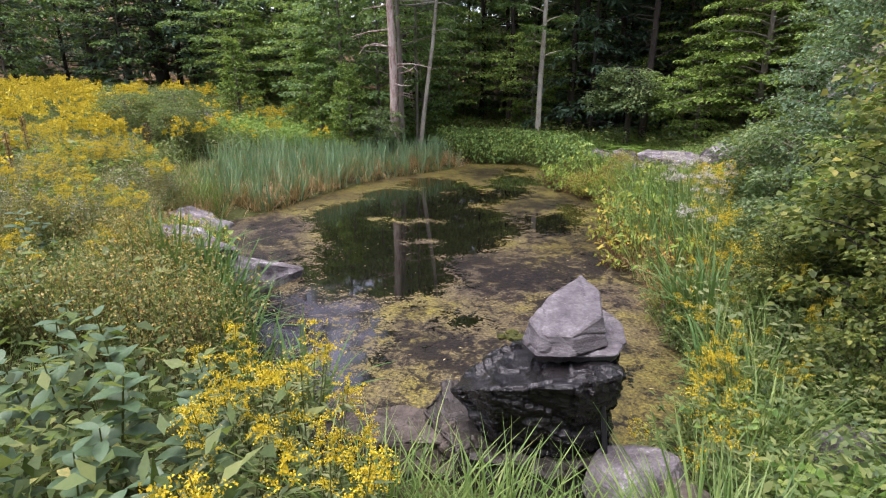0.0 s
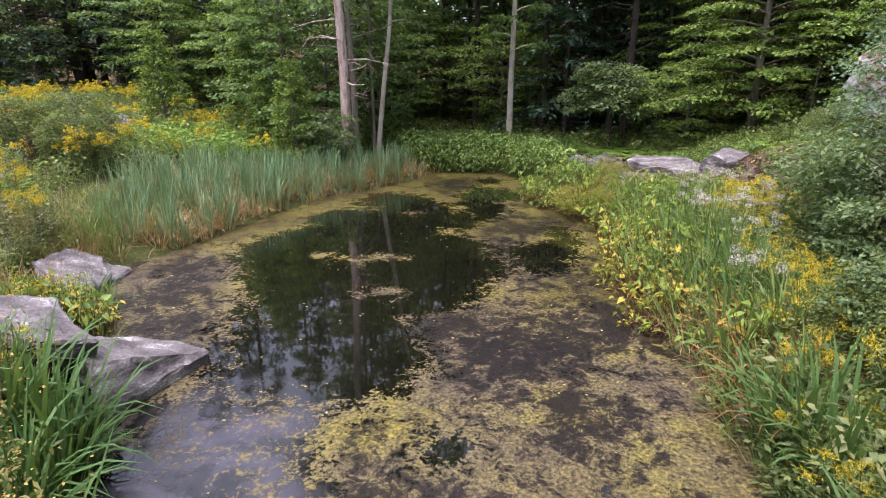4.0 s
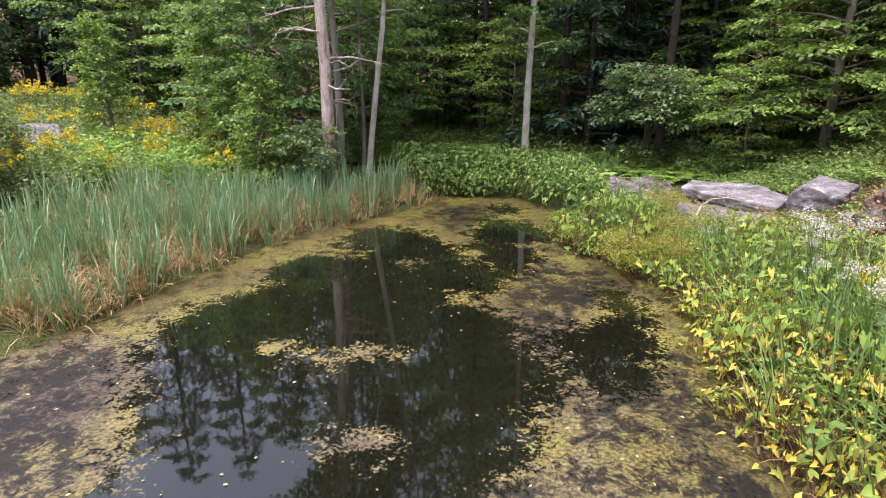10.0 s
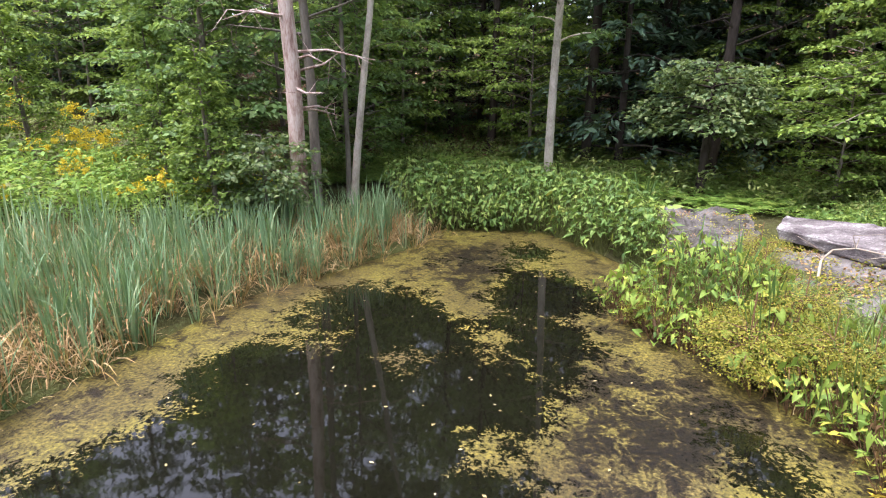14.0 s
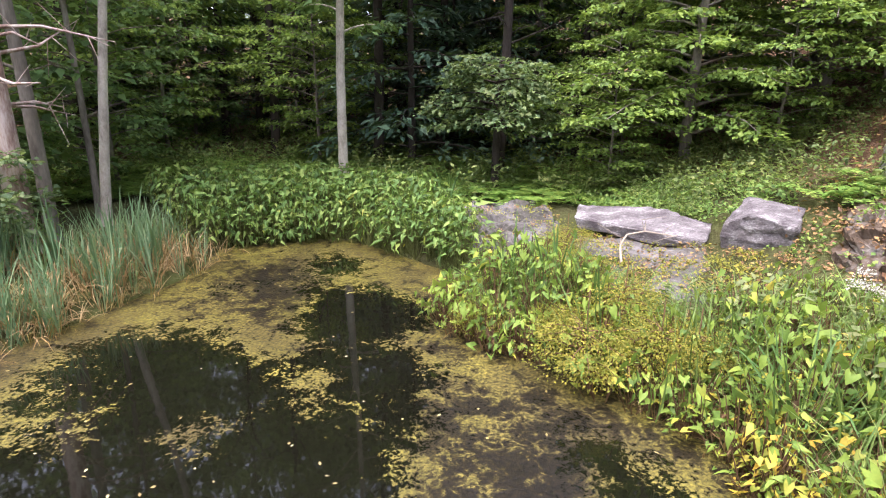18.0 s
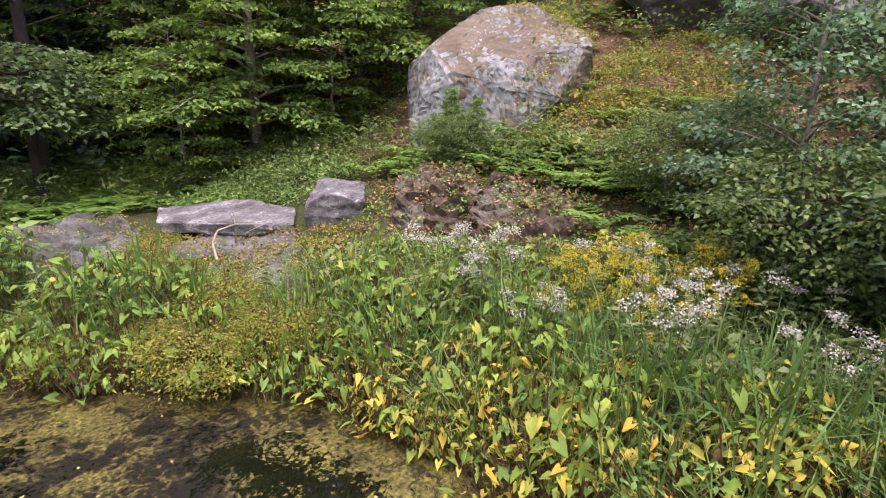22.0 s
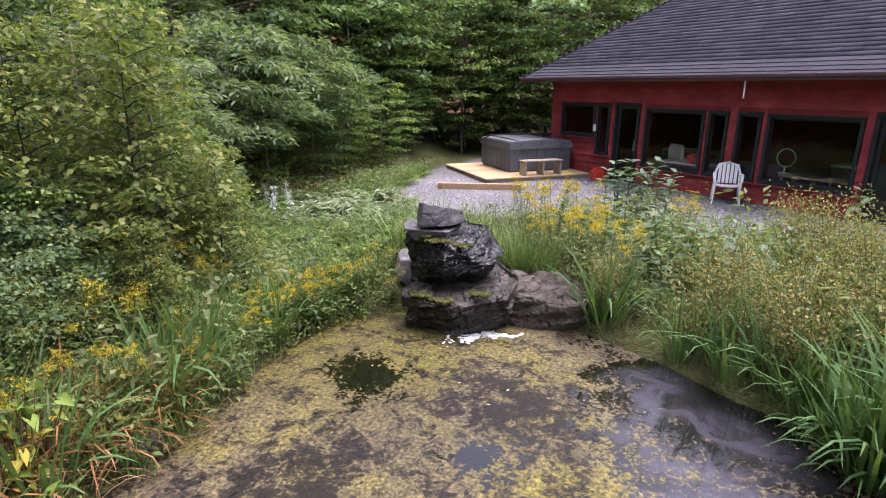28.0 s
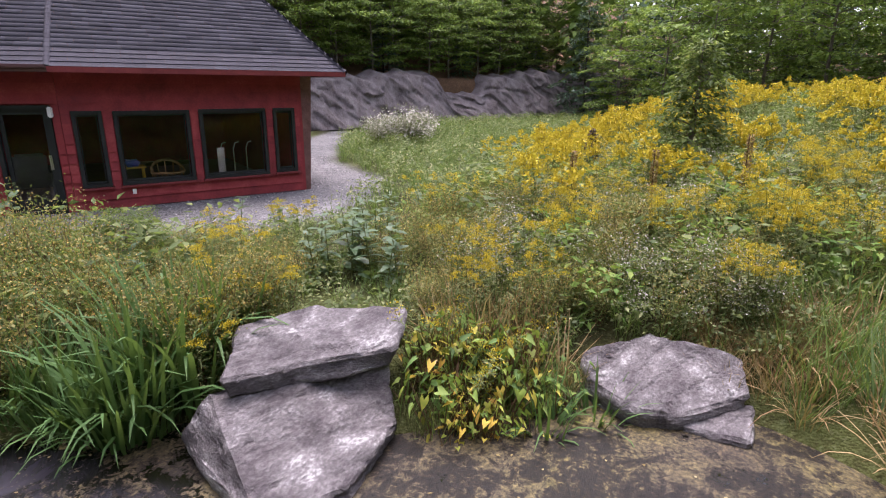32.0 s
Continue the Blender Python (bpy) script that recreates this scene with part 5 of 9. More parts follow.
M_REDLEDGE = surf("rusty_ledge", [(0.28, (0.022, 0.018, 0.011)), (0.42, (0.06, 0.04, 0.026)), (0.52, (0.095, 0.068, 0.048)), (0.62, (0.14, 0.125, 0.11)), (0.76, (0.27, 0.26, 0.245))], 2.2, 18, 0.9, relief=0.8, dist=0.04)
M_CAP = surf("damp_grey_rock", [(0.28, (0.03, 0.027, 0.03)), (0.44, (0.08, 0.072, 0.077)), (0.58, (0.14, 0.13, 0.135)), (0.66, (0.24, 0.23, 0.235)), (0.74, (0.45, 0.44, 0.44))], 5, 34, 0.5, relief=0.9, dist=0.02, stretch=(1, 1, 3))
# fountain: a stack of wet stones
G = "stones of the fountain"
hewn("fountain_stone", [(-0.45, 3.3, 0.58), (-0.85, 2.9, 0.62), (-1.6, 2.95, 0.64), (-2.0, 3.45, 0.6), (-1.9, 4.05, 0.5), (-1.3, 4.4, 0.42), (-0.6, 4.25, 0.46),
      (-0.5, 3.4, -0.2), (-0.8, 3.0, -0.2), (-1.6, 3.1, -0.2), (-1.85, 3.5, -0.2), (-1.6, 3.95, -0.2), (-1.2, 4.15, -0.2), (-0.65, 4.1, -0.2), (-1.95, 3.95, 0.25), (-1.35, 4.36, 0.2)],
     "broad damp brown-grey stone carrying the fountain stack", M_DAMPROCK, 3, "rock", G, 0.035, 0.04, 0.035, 0.4, strata=0.01)
hewn("fountain_stone", [(-0.5, 3.25, 1.16), (-0.8, 2.98, 1.2), (-1.4, 2.92, 1.14), (-1.72, 3.3, 0.86), (-1.66, 3.8, 0.8), (-1.15, 4.1, 1.02), (-0.5, 3.9, 1.18), (-1.45, 3.05, 1.06), (-1.35, 3.6, 1.1),
      (-0.6, 3.3, 0.5), (-0.85, 3.1, 0.5), (-1.3, 3.1, 0.5), (-1.45, 3.4, 0.5), (-1.35, 3.7, 0.5), (-1.05, 3.95, 0.5), (-0.6, 3.8, 0.5), (-1.62, 3.75, 0.78), (-1.1, 4.08, 0.72)],
     "blocky black wet stone in the fountain stack", M_WETROCK, 12, "rock", G, 0.028, 0.034, 0.03, 0.35, strata=0.012)
hewn("fountain_stone", [(-0.62, 4.1, 1.27), (-0.5, 3.9, 1.28), (-0.48, 3.55, 1.27), (-0.56, 3.36, 1.25), (-0.95, 3.26, 1.24), (-1.15, 3.38, 1.2), (-1.12, 3.9, 1.22),
      (-0.7, 4.0, 1.1), (-0.58, 3.84, 1.1), (-0.56, 3.55, 1.1), (-0.63, 3.44, 1.1), (-0.97, 3.36, 1.06), (-1.08, 3.45, 1.06), (-1.05, 3.84, 1.06)], "flat layered grey capstone on the fountain stack", M_CAP, 21, "rock", G, 0.016, 0.022, 0.0, strata=0.012)
hewn("fountain_stone", [(-0.82, 4.02, 1.6), (-0.68, 3.8, 1.56), (-0.66, 3.5, 1.48), (-0.86, 3.3, 1.4), (-1.08, 3.28, 1.38), (-1.18, 3.45, 1.42), (-1.02, 3.8, 1.52),
      (-0.8, 4.06, 1.28), (-0.62, 3.75, 1.27), (-0.60, 3.45, 1.26), (-0.86, 3.24, 1.25), (-1.1, 3.22, 1.24), (-1.22, 3.42, 1.23), (-1.16, 3.62, 1.24), (-1.02, 3.85, 1.26)], "wedge-shaped purple-grey top stone of the fountain", M_CAP, 8, "rock", G, 0.014, 0.025, 0.0, strata=0.006)
rock("fountain_stone", pose(-0.40, 3.05, 0.38, 0, 0, 70), (0.36, 0.30, 0.42), "upright grey stone behind the fountain stack", M_ROCK, 31, 8, 0.1, "rock", G)
hewn("bank_stone", [(-1.62, 3.1, -0.1), (-1.62, 3.1, 0.58), (-1.7, 3.75, -0.1), (-1.72, 3.68, 0.46), (-2.3, 3.05, 0.54), (-2.95, 3.2, 0.44), (-2.8, 3.6, 0.3), (-2.3, 3.72, 0.36), (-2.3, 3.74, -0.1), (-2.9, 3.5, -0.1), (-2.7, 3.0, -0.1)], "brown mossy stone at the water beside the fountain", M_BROWNROCK, 41, "rock", "bank stones", 0.05, 0.05, 0.015, 0.3, strata=0.02)
hewn("bank_stone", [(-0.55, 2.45, 0.3), (-0.6, 2.75, 0.62), (-0.35, 3.0, 0.64), (0.05, 2.95, 0.6), (0.15, 2.6, 0.5), (-0.05, 2.35, 0.4), (-0.5, 2.4, 0.0), (-0.6, 3.1, 0.0), (0.3, 3.0, 0.0), (0.2, 2.3, 0.0)], "dark grey angular stone among weeds by the fountain", M_BROWNROCK, 43, "rock", "bank stones", 0.035, 0.05, 0.02, 0.3)
rock("bank_stone", pose(1.15, 3.9, 0.42, 10, 6, 30), (0.5, 0.28, 0.14), "flat grey stone lying in low weeds", M_ROCK, 44, 9, 0.1, "rock", "bank stones")
slab("bank_stone", [(0.35, 7.15, 0.12), (0.8, 6.95, 0.2), (1.05, 7.3, 0.24), (0.75, 7.62, 0.2), (0.42, 7.55, 0.12)], 0.2, "small flat grey stone at the water's edge", M_ROCK, 45, "bank stones")
# the two slabs by the sword leaves
slab("slab_rock", [(-5.40, 6.28, 0.16), (-5.58, 6.5, 0.52), (-6.2, 6.75, 0.62), (-6.85, 7.3, 0.60), (-6.58, 7.68, 0.16), (-5.75, 7.85, 0.12), (-5.06, 7.62, 0.14)], 0.30, "large purple-grey slab sloping into the water", M_ROCK, 51)
slab("slab_rock", [(-5.55, 6.66, 0.70), (-6.1, 6.2, 0.84), (-6.75, 6.55, 0.93), (-7.35, 7.2, 0.84), (-6.75, 7.5, 0.72), (-6.1, 6.98, 0.70)], 0.20, "grey slab lying on top of another", M_ROCK, 52)
slab("slab_rock", [(-8.2, 8.72, 0.42), (-8.85, 9.2, 0.52), (-8.9, 10.1, 0.46), (-8.5, 10.2, 0.26), (-8.0, 9.72, 0.17), (-7.85, 9.36, 0.16), (-8.02, 8.86, 0.22)], 0.32, "flat dark grey slab at the water's edge", M_ROCK, 53)
slab("slab_rock", [(-8.0, 9.7, 0.08), (-8.5, 9.96, 0.15), (-8.55, 10.25, 0.15), (-8.05, 10.28, 0.07)], 0.16, "small pale slab at the water's edge", M_ROCK, 54)
slab("ledge_slab", [(1.1, 18.85, 0.79), (1.5, 19.5, 0.86), (2.5, 18.9, 0.9), (3.1, 17.9, 0.83), (2.58, 17.35, 0.69), (1.9, 17.95, 0.74)], 0.22, "long pale grey slab with a dark hollow beneath", M_ROCK, 61, "ledge stones")
# right bank ledges
slab("ledge_slab", [(2.62, 17.2, 1.0), (2.72, 16.75, 1.26), (3.1, 16.35, 1.1), (3.7, 16.8, 1.3), (3.3, 17.5, 1.3)], 0.6, "grey angular boulder on the ledge", M_ROCK, 62, "ledge stones")
LOWLEDGE = slab("ledge_slab", [(-1.0, 19.1, 0.3), (-0.3, 18.6, 0.36), (0.6, 18.7, 0.46), (1.2, 19.5, 0.6), (1.1, 20.7, 0.68), (0.0, 21.0, 0.66), (-0.9, 20.3, 0.5)], 0.6, "low brown-grey ledge beside the water", M_SHADEROCK, 63, "ledge stones", 0.07, 0.06, 0.05)
FLATLEDGE = slab("ledge_slab", [(0.55, 16.7, 0.42), (1.2, 15.7, 0.48), (2.3, 15.4, 0.6), (3.0, 16.4, 0.64), (2.4, 18.2, 0.52), (1.1, 18.8, 0.46)], 0.5, "leaf-strewn flat ledge above the water", M_SHADEROCK, 64, "ledge stones", 0.06, 0.08)
BIG = hewn("big_boulder", [(5.35, 17.2, 2.1), (5.65, 16.95, 3.5), (6.9, 16.75, 4.28), (7.5, 16.0, 4.4), (7.35, 14.5, 3.6), (6.55, 14.75, 2.6), (5.95, 15.4, 2.05), (5.9, 15.75, 1.4), (5.32, 16.3, 3.0),
      (5.2, 17.0, 0.9), (5.7, 15.9, 0.8), (8.5, 14.8, 1.5), (9.5, 17.0, 3.9), (8.8, 15.2, 3.9), (7.5, 19.0, 1.5), (7.0, 18.6, 3.2)],
     "huge pale grey granite boulder with brown lichen on the hillside", M_GRANITE, 77, "rock", "", 0.04, 0.10, 0.02, 0.5, M_GREYGRANITE)
FACE1 = hewn("ledge_face", [(2.65, 15.5, 0.35), (2.9, 14.3, 0.3), (3.2, 15.8, 1.3), (3.65, 15.2, 1.52), (3.6, 14.5, 1.35), (4.4, 16.7, 1.5), (5.2, 15.5, 1.6), (4.2, 14.4, 0.5), (2.75, 15.0, 0.75)], "broken grey and reddish-brown rock face under ferns", M_REDLEDGE, 72, "rock", "ledge faces", 0.07, 0.09, 0.08, 0.35)
FACE2 = hewn("ledge_face", [(2.6, 14.4, 0.3), (2.85, 12.8, 0.25), (3.25, 14.5, 1.3), (3.6, 14.0, 1.45), (3.5, 13.1, 1.15), (3.4, 12.6, 0.8), (4.4, 14.9, 1.5), (5.0, 13.7, 1.5), (4.0, 12.7, 0.6), (2.75, 13.7, 0.8)], "broken grey and reddish-brown rock face under ferns", M_REDLEDGE, 73, "rock", "ledge faces", 0.07, 0.09, 0.08, 0.35)
hewn("slope_outcrop", [(6.0, 12.3, 1.7), (6.6, 11.6, 1.9), (7.6, 12.0, 2.75), (7.2, 13.3, 2.7), (6.4, 13.2, 2.1), (6.8, 12.4, 2.5), (7.2, 12.4, 1.2)], "pale rock patch breaking through the leaf litter", M_GRANITE, 79, "rock", "outcrops", 0.05, 0.14, 0.08, 0.5)
rock("hill_outcrop", pose(10.6, 13.0, 4.5, 0, 30, -30), (2.6, 2.2, 1.2), "rock outcrop on the wooded slope", M_SHADEROCK, 74, 10, 0.08, "rock", "outcrops", 0.0, 5)
rock("hill_outcrop", pose(11.0, 9.0, 4.8, 0, 30, 5), (2.6, 2.4, 1.3), "rock outcrop on the wooded slope", M_SHADEROCK, 75, 10, 0.08, "rock", "outcrops", 0.0, 5)
rock("hill_outcrop", pose(8.2, 6.6, 2.9, 0, 30, -15), (1.5, 2.0, 0.9), "grey rock face showing between slope trees", M_SHADEROCK, 76, 10, 0.08, "rock", "outcrops", 0.0, 5)
rock("hill_outcrop", pose(8.9, 10.2, 3.7, 0, 32, 5), (1.5, 2.2, 0.9), "grey rock face showing between slope trees", M_SHADEROCK, 78, 10, 0.08, "rock", "outcrops", 0.0, 5)
rock("meadow_boulder", pose(-15.1, 18.9, 1.45, 0, 0, 30), (0.85, 0.7, 0.55), "rounded pale boulder in the meadow", M_ROCK, 81, 8, 0.08, "rock")


# the rock cut behind the house
def rock_cut():
    n, h = 520, 34
    V = []
    for i in range(n):
        s = i / (n - 1)
        x, y = -13 - 40 * s, -15.0 + 12 * s ** 1.3
        foot = 0.25 + 0.75 * s
        top = 3.1 + 0.5 * noise.noise((s * 7, 0, 3)) + 0.25 * noise.noise((s * 40, 5, 3)) - 1.2 * step(0.54, 0.57, s) * step(0.66, 0.62, s)
        for j in range(h):
            t = j / (h - 1)
            u = Vector((s * 46 + t * 3.2, t * 3.0, 7))
            u2 = u + 0.35 * noise.noise_vector(u * 0.9)
            k = 0.20 * noise.cell(Vector((u2.x * 0.6, u2.y * 0.6, 1))) + 0.12 * noise.cell(Vector((u2.x * 1.3 + u2.y, u2.y * 1.1, 4))) + 0.05 * noise.cell(u2 * 2.6) + 0.05 * noise.noise(u * 3.0) + 0.25 * noise.noise((s * 14, t, 2))
            lean = 1.7 * t + 5.5 * max(0, t - 0.8)
            V.append((x - 0.35 * (lean - k), y - 0.93 * (lean - k), foot + min(t, 0.8 + (t - 0.8) * 0.5) * top / 0.9))
    i = np.arange(n * h).reshape(n, h)
    f = np.stack([i[:-1, :-1], i[1:, :-1], i[1:, 1:], i[:-1, 1:]], -1).reshape(-1, 4)
    return tagged(link_mesh("rock_cut", V, f, [M_SLATE]), "long purplish-grey blasted rock face behind the house", "rock face", kind="structure")


rock_cut()

# foam where the fountain falls
fm = surf("foam", [(0.3, (0.6, 0.6, 0.6)), (0.7, (0.75, 0.75, 0.76))], 20, 80, 0.6, relief=0.6, dist=0.02)
bm = bmesh.new()
rf = random.Random(4)
for _ in range(300):
    t = min(1, max(0, rf.gauss(0.5, 0.25)))
    p = Vector((-1.25 - 0.85 * t, 4.36 - 0.42 * t + 0.05 * math.sin(9 * t) + 0.03 * math.sin(23 * t) + rf.gauss(0, 0.075 * (1.15 - t)), 0.0))
    s = rf.uniform(0.004, 0.02)
    bmesh.ops.create_icosphere(bm, subdivisions=1, radius=s, matrix=Matrix.Translation(p) @ Matrix.Diagonal((1.4, 1, 0.5, 1)))
foam = part("foam", bm, fm, None)
tagged(foam, "white foam where the fountain water falls", "foam", kind="stuff")

# ---- trees and shrubs ----
UP = np.array([0, 0, 1.0])


def crown(rng, trunk_at, lo, hi, spread, nb, per, leaf_l, leaf_w, rise=0.25, droop=0.35, fan=0.45, shape=None, flat=0.6, limb_r=0.03, jitter=0.08):
    """Branches with flat sprays of leaves. trunk_at(z) gives the trunk's place. Returns a Bag: 0 limbs, 1 leaves."""
    bag = Bag()
    for i in range(nb):
        f = (i + rng.rand()) / nb
        z0 = lo + (hi - lo) * f
        L = spread * (shape(f) if shape else 1.0) * rng.uniform(0.7, 1.12)
        az = i * 2.39996 + rng.uniform(-0.5, 0.5)
        out = np.array([np.cos(az), np.sin(az), 0])
        side = np.array([-out[1], out[0], 0])
        p0 = trunk_at(z0)
        s = np.linspace(0, 1, 5)
        curve = p0 + out * (L * s)[:, None] + UP * (L * (rise * s - droop * s ** 2))[:, None] + side * (rng.uniform(-.15, .15) * L * s ** 2)[:, None]
        v, q = tube(curve, limb_r * (1 - 0.85 * s) * (0.4 + 0.6 * L / spread), 4)
        bag.add(v, q, 0)
        n = int(per * (0.35 + 0.65 * L / spread))
        t = rng.uniform(0.18, 1.0, n) ** 0.8
        w = fan * L * (1.05 - 0.75 * t) * rng.uniform(-1, 1, n)
        # sprays are grouped along side twigs
        tw = np.round(t * 9) / 9 + rng.normal(0, 0.015, n)
        t = np.clip(0.55 * tw + 0.45 * t, 0.1, 1.05)
        fwd = np.abs(w) * 0.6
        c = np.stack([np.interp(t, s, curve[:, k]) for k in range(3)], 1)
        pos = c + side * w[:, None] + out * fwd[:, None] * 0.7 - UP * (np.abs(w) * 0.25 * droop * 2)[:, None] + rng.normal(0, jitter, (n, 3)) * [1, 1, 0.6]
        way = out * 0.8 + side * np.sign(w)[:, None] * 0.9 + rng.normal(0, 0.45, (n, 3)) - UP * 0.25
        nrm = UP * flat * 2 + rng.normal(0, 0.6, (n, 3))
        v, q = kites(pos, way, nrm, leaf_l * rng.uniform(0.6, 1.25, n), leaf_w * rng.uniform(0.7, 1.2, n))
        bag.add(v, q, 1)
    return bag


def tree(name, m, h, r, bark, leafmat, seed, lo, spread, nb, per, leaf_l, leaf_w, label, category="tree", group="", lean=(0, 0), dead=0, top=0.98, leaf_name="foliage", **kw):
    rng = np.random.RandomState(seed)
    bend = rng.normal(0, 0.012 * h, (7, 2)).cumsum(0) * 0.4
    zs = np.linspace(0, h, 8)
    px = np.concatenate([[0], bend[:, 0]]) + zs * lean[0]
    py = np.concatenate([[0], bend[:, 1]]) + zs * lean[1]

    def trunk_at(z):
        return np.array([np.interp(z, zs, px), np.interp(z, zs, py), z])

    ob = thing(name, m, label, category, group)
    zz = np.concatenate([[-0.25, 0.0, 0.15, 0.5], np.linspace(1.0, h, 9)])
    rad = r * np.concatenate([[1.5, 1.35, 1.15, 1.04], np.linspace(1.0, 0.12, 9)])
    pts = np.array([trunk_at(max(z, 0)) * [1, 1, 0] + [0, 0, z] for z in zz])
    v, q = tube(pts, rad, 9)
    trunk, wood = Bag().add(v, q), Bag()
    bag = crown(rng, trunk_at, lo, h * top, spread, nb, per, leaf_l, leaf_w, limb_r=max(0.012, r * 0.32), **kw) if nb else Bag()
    for _ in range(dead):
        z0 = rng.uniform(1.5, max(lo, 4.5))
        az = rng.uniform(0, 6.28)
        L = rng.uniform(0.5, 1.8)
        o = np.array([np.cos(az), np.sin(az), rng.uniform(-0.15, 0.35)])
        p = trunk_at(z0)
        c = [p, p + o * L * 0.5 + rng.normal(0, .05, 3), p + o * L + rng.normal(0, .12, 3)]
        v, q = tube(c, [0.03, 0.02, 0.006], 4)
        bag.add(v, q, 0)
        for _ in range(3):
            e = c[1] + (c[2] - c[1]) * rng.rand()
            v, q = tube([e, e + rng.normal(0, 0.22, 3)], [0.01, 0.003], 3)
            bag.add(v, q, 0)
    if bag.v:
        v, f, mi = bag.arrays()
        for i, (vv, ff) in enumerate(((wood, f[mi == 0]), (None, f[mi == 1]))):
            if not len(ff):
                continue
            used, inv = np.unique(ff, return_inverse=True)
            if i == 0:
                wood.add(v[used], inv.reshape(ff.shape))
            else:
                child(link_mesh(leaf_name, v[used], inv.reshape(ff.shape), [leafmat]), ob)
    child(trunk.build("trunk", [bark], True), ob)
    if wood.v:
        child(tagged(wood.build("branchwork", [bark], True), kind="stuff"), ob)
    return ob


def gpose(x, y, rz=0.0, s=1.0, sink=0.0):
    return pose(x, y, float(ground_z(np.array([x]), np.array([y]))[0]) - sink, 0, 0, rz) @ Matrix.Diagonal((s, s, s, 1))


def cone(f):
    return 1.05 - 0.85 * f


def dome(f):
    return 0.55 + 0.75 * math.sin(min(1, f * 1.15) * 2.6) * (1.0 if f < 0.8 else (1.25 - f) / 0.45)


# prototypes of the forest trees
HEM = tree("hemlock_tree", gpose(-27.0, 42.0, 20), 15, 0.20, M_DARKBARK, M_HEMLOCK, 11, 1.6, 3.3, 52, 90, 0.34, 0.125,
           "tall dark hemlock with drooping sprays", "tree", "forest hemlocks", shape=cone, rise=0.12, droop=0.42, fan=0.42, flat=0.8, jitter=0.06, dead=10)
HEM2 = tree("hemlock_tree", gpose(-24.0, 30.0, 70), 13, 0.18, M_DARKBARK, M_HEMLOCK, 12, 2.2, 3.0, 46, 90, 0.34, 0.125,
            "tall dark hemlock with drooping sprays", "tree", "forest hemlocks", shape=cone, rise=0.10, droop=0.45, fan=0.42, flat=0.8, jitter=0.06, dead=14)
MAP = tree("maple_tree", gpose(-12.0, 40.0, 0), 14, 0.17, M_BARK, M_MAPLE, 13, 1.8, 3.0, 44, 150, 0.20, 0.17,
           "green maple with a full leafy crown", "tree", "forest maples", shape=dome, rise=0.5, droop=0.35, fan=0.5, dead=6)
POLE = tree("bare_trunk_tree", gpose(-6.0, 31.0, 0), 16, 0.14, M_DARKBARK, M_MAPLE, 14, 6.0, 2.6, 26, 120, 0.26, 0.18,
            "slim dark forest trunk with a high crown", "tree", "forest trunks", shape=dome, rise=0.5, droop=0.35, fan=0.5, dead=16)
BEE = tree("beech_tree", gpose(5.4, 22.0, 0), 8.5, 0.13, M_BARK, M_BEECH, 15, 0.7, 3.1, 62, 300, 0.145, 0.095,
           "bright green beech with tiered leafy branches", "tree", "young beeches", shape=lambda f: 1.1 - 0.7 * f, rise=0.42, droop=0.42, fan=0.46, flat=0.9, jitter=0.05)
SAP = tree("birch_sapling", gpose(-8.62, 18.7, 0), 3.3, 0.045, M_BARK, M_BEECH, 16, 0.3, 0.95, 44, 110, 0.10, 0.072,
           "light green birch sapling at the edge of the wood", "tree", "saplings", shape=cone, rise=0.5, droop=0.35, fan=0.5)

UND = tree("understory_maple", gpose(-7.4, 29.0, 0), 6.0, 0.06, M_BARK, M_BEECH, 17, 0.5, 2.1, 38, 110, 0.17, 0.13,
           "light green young maple under taller trees", "tree", "young maples", shape=dome, rise=0.45, droop=0.35, fan=0.5, flat=0.8)
DKM = tree("understory_maple", gpose(-9.0, 31.0, 0), 6.5, 0.06, M_BARK, M_MAPLE, 18, 0.4, 2.3, 40, 110, 0.18, 0.14,
           "dark green young maple under taller trees", "tree", "young maples", shape=dome, rise=0.45, droop=0.35, fan=0.5, flat=0.8)
LOWH = tree("young_hemlock", gpose(1.4, 28.6, 0), 7.5, 0.09, M_DARKBARK, M_HEMLOCK, 19, 0.2, 2.5, 46, 110, 0.26, 0.10,
            "young hemlock with branches down to the ground", "tree", "young hemlocks", shape=cone, rise=0.15, droop=0.35, fan=0.45, flat=0.8)

ft = random.Random(77)


def forest(proto, spots, smin=0.85, smax=1.15):
    for x, y in spots:
        s = ft.uniform(smin, smax)
        copy_thing(proto, gpose(x, y, ft.uniform(0, 360), s, 0.05))


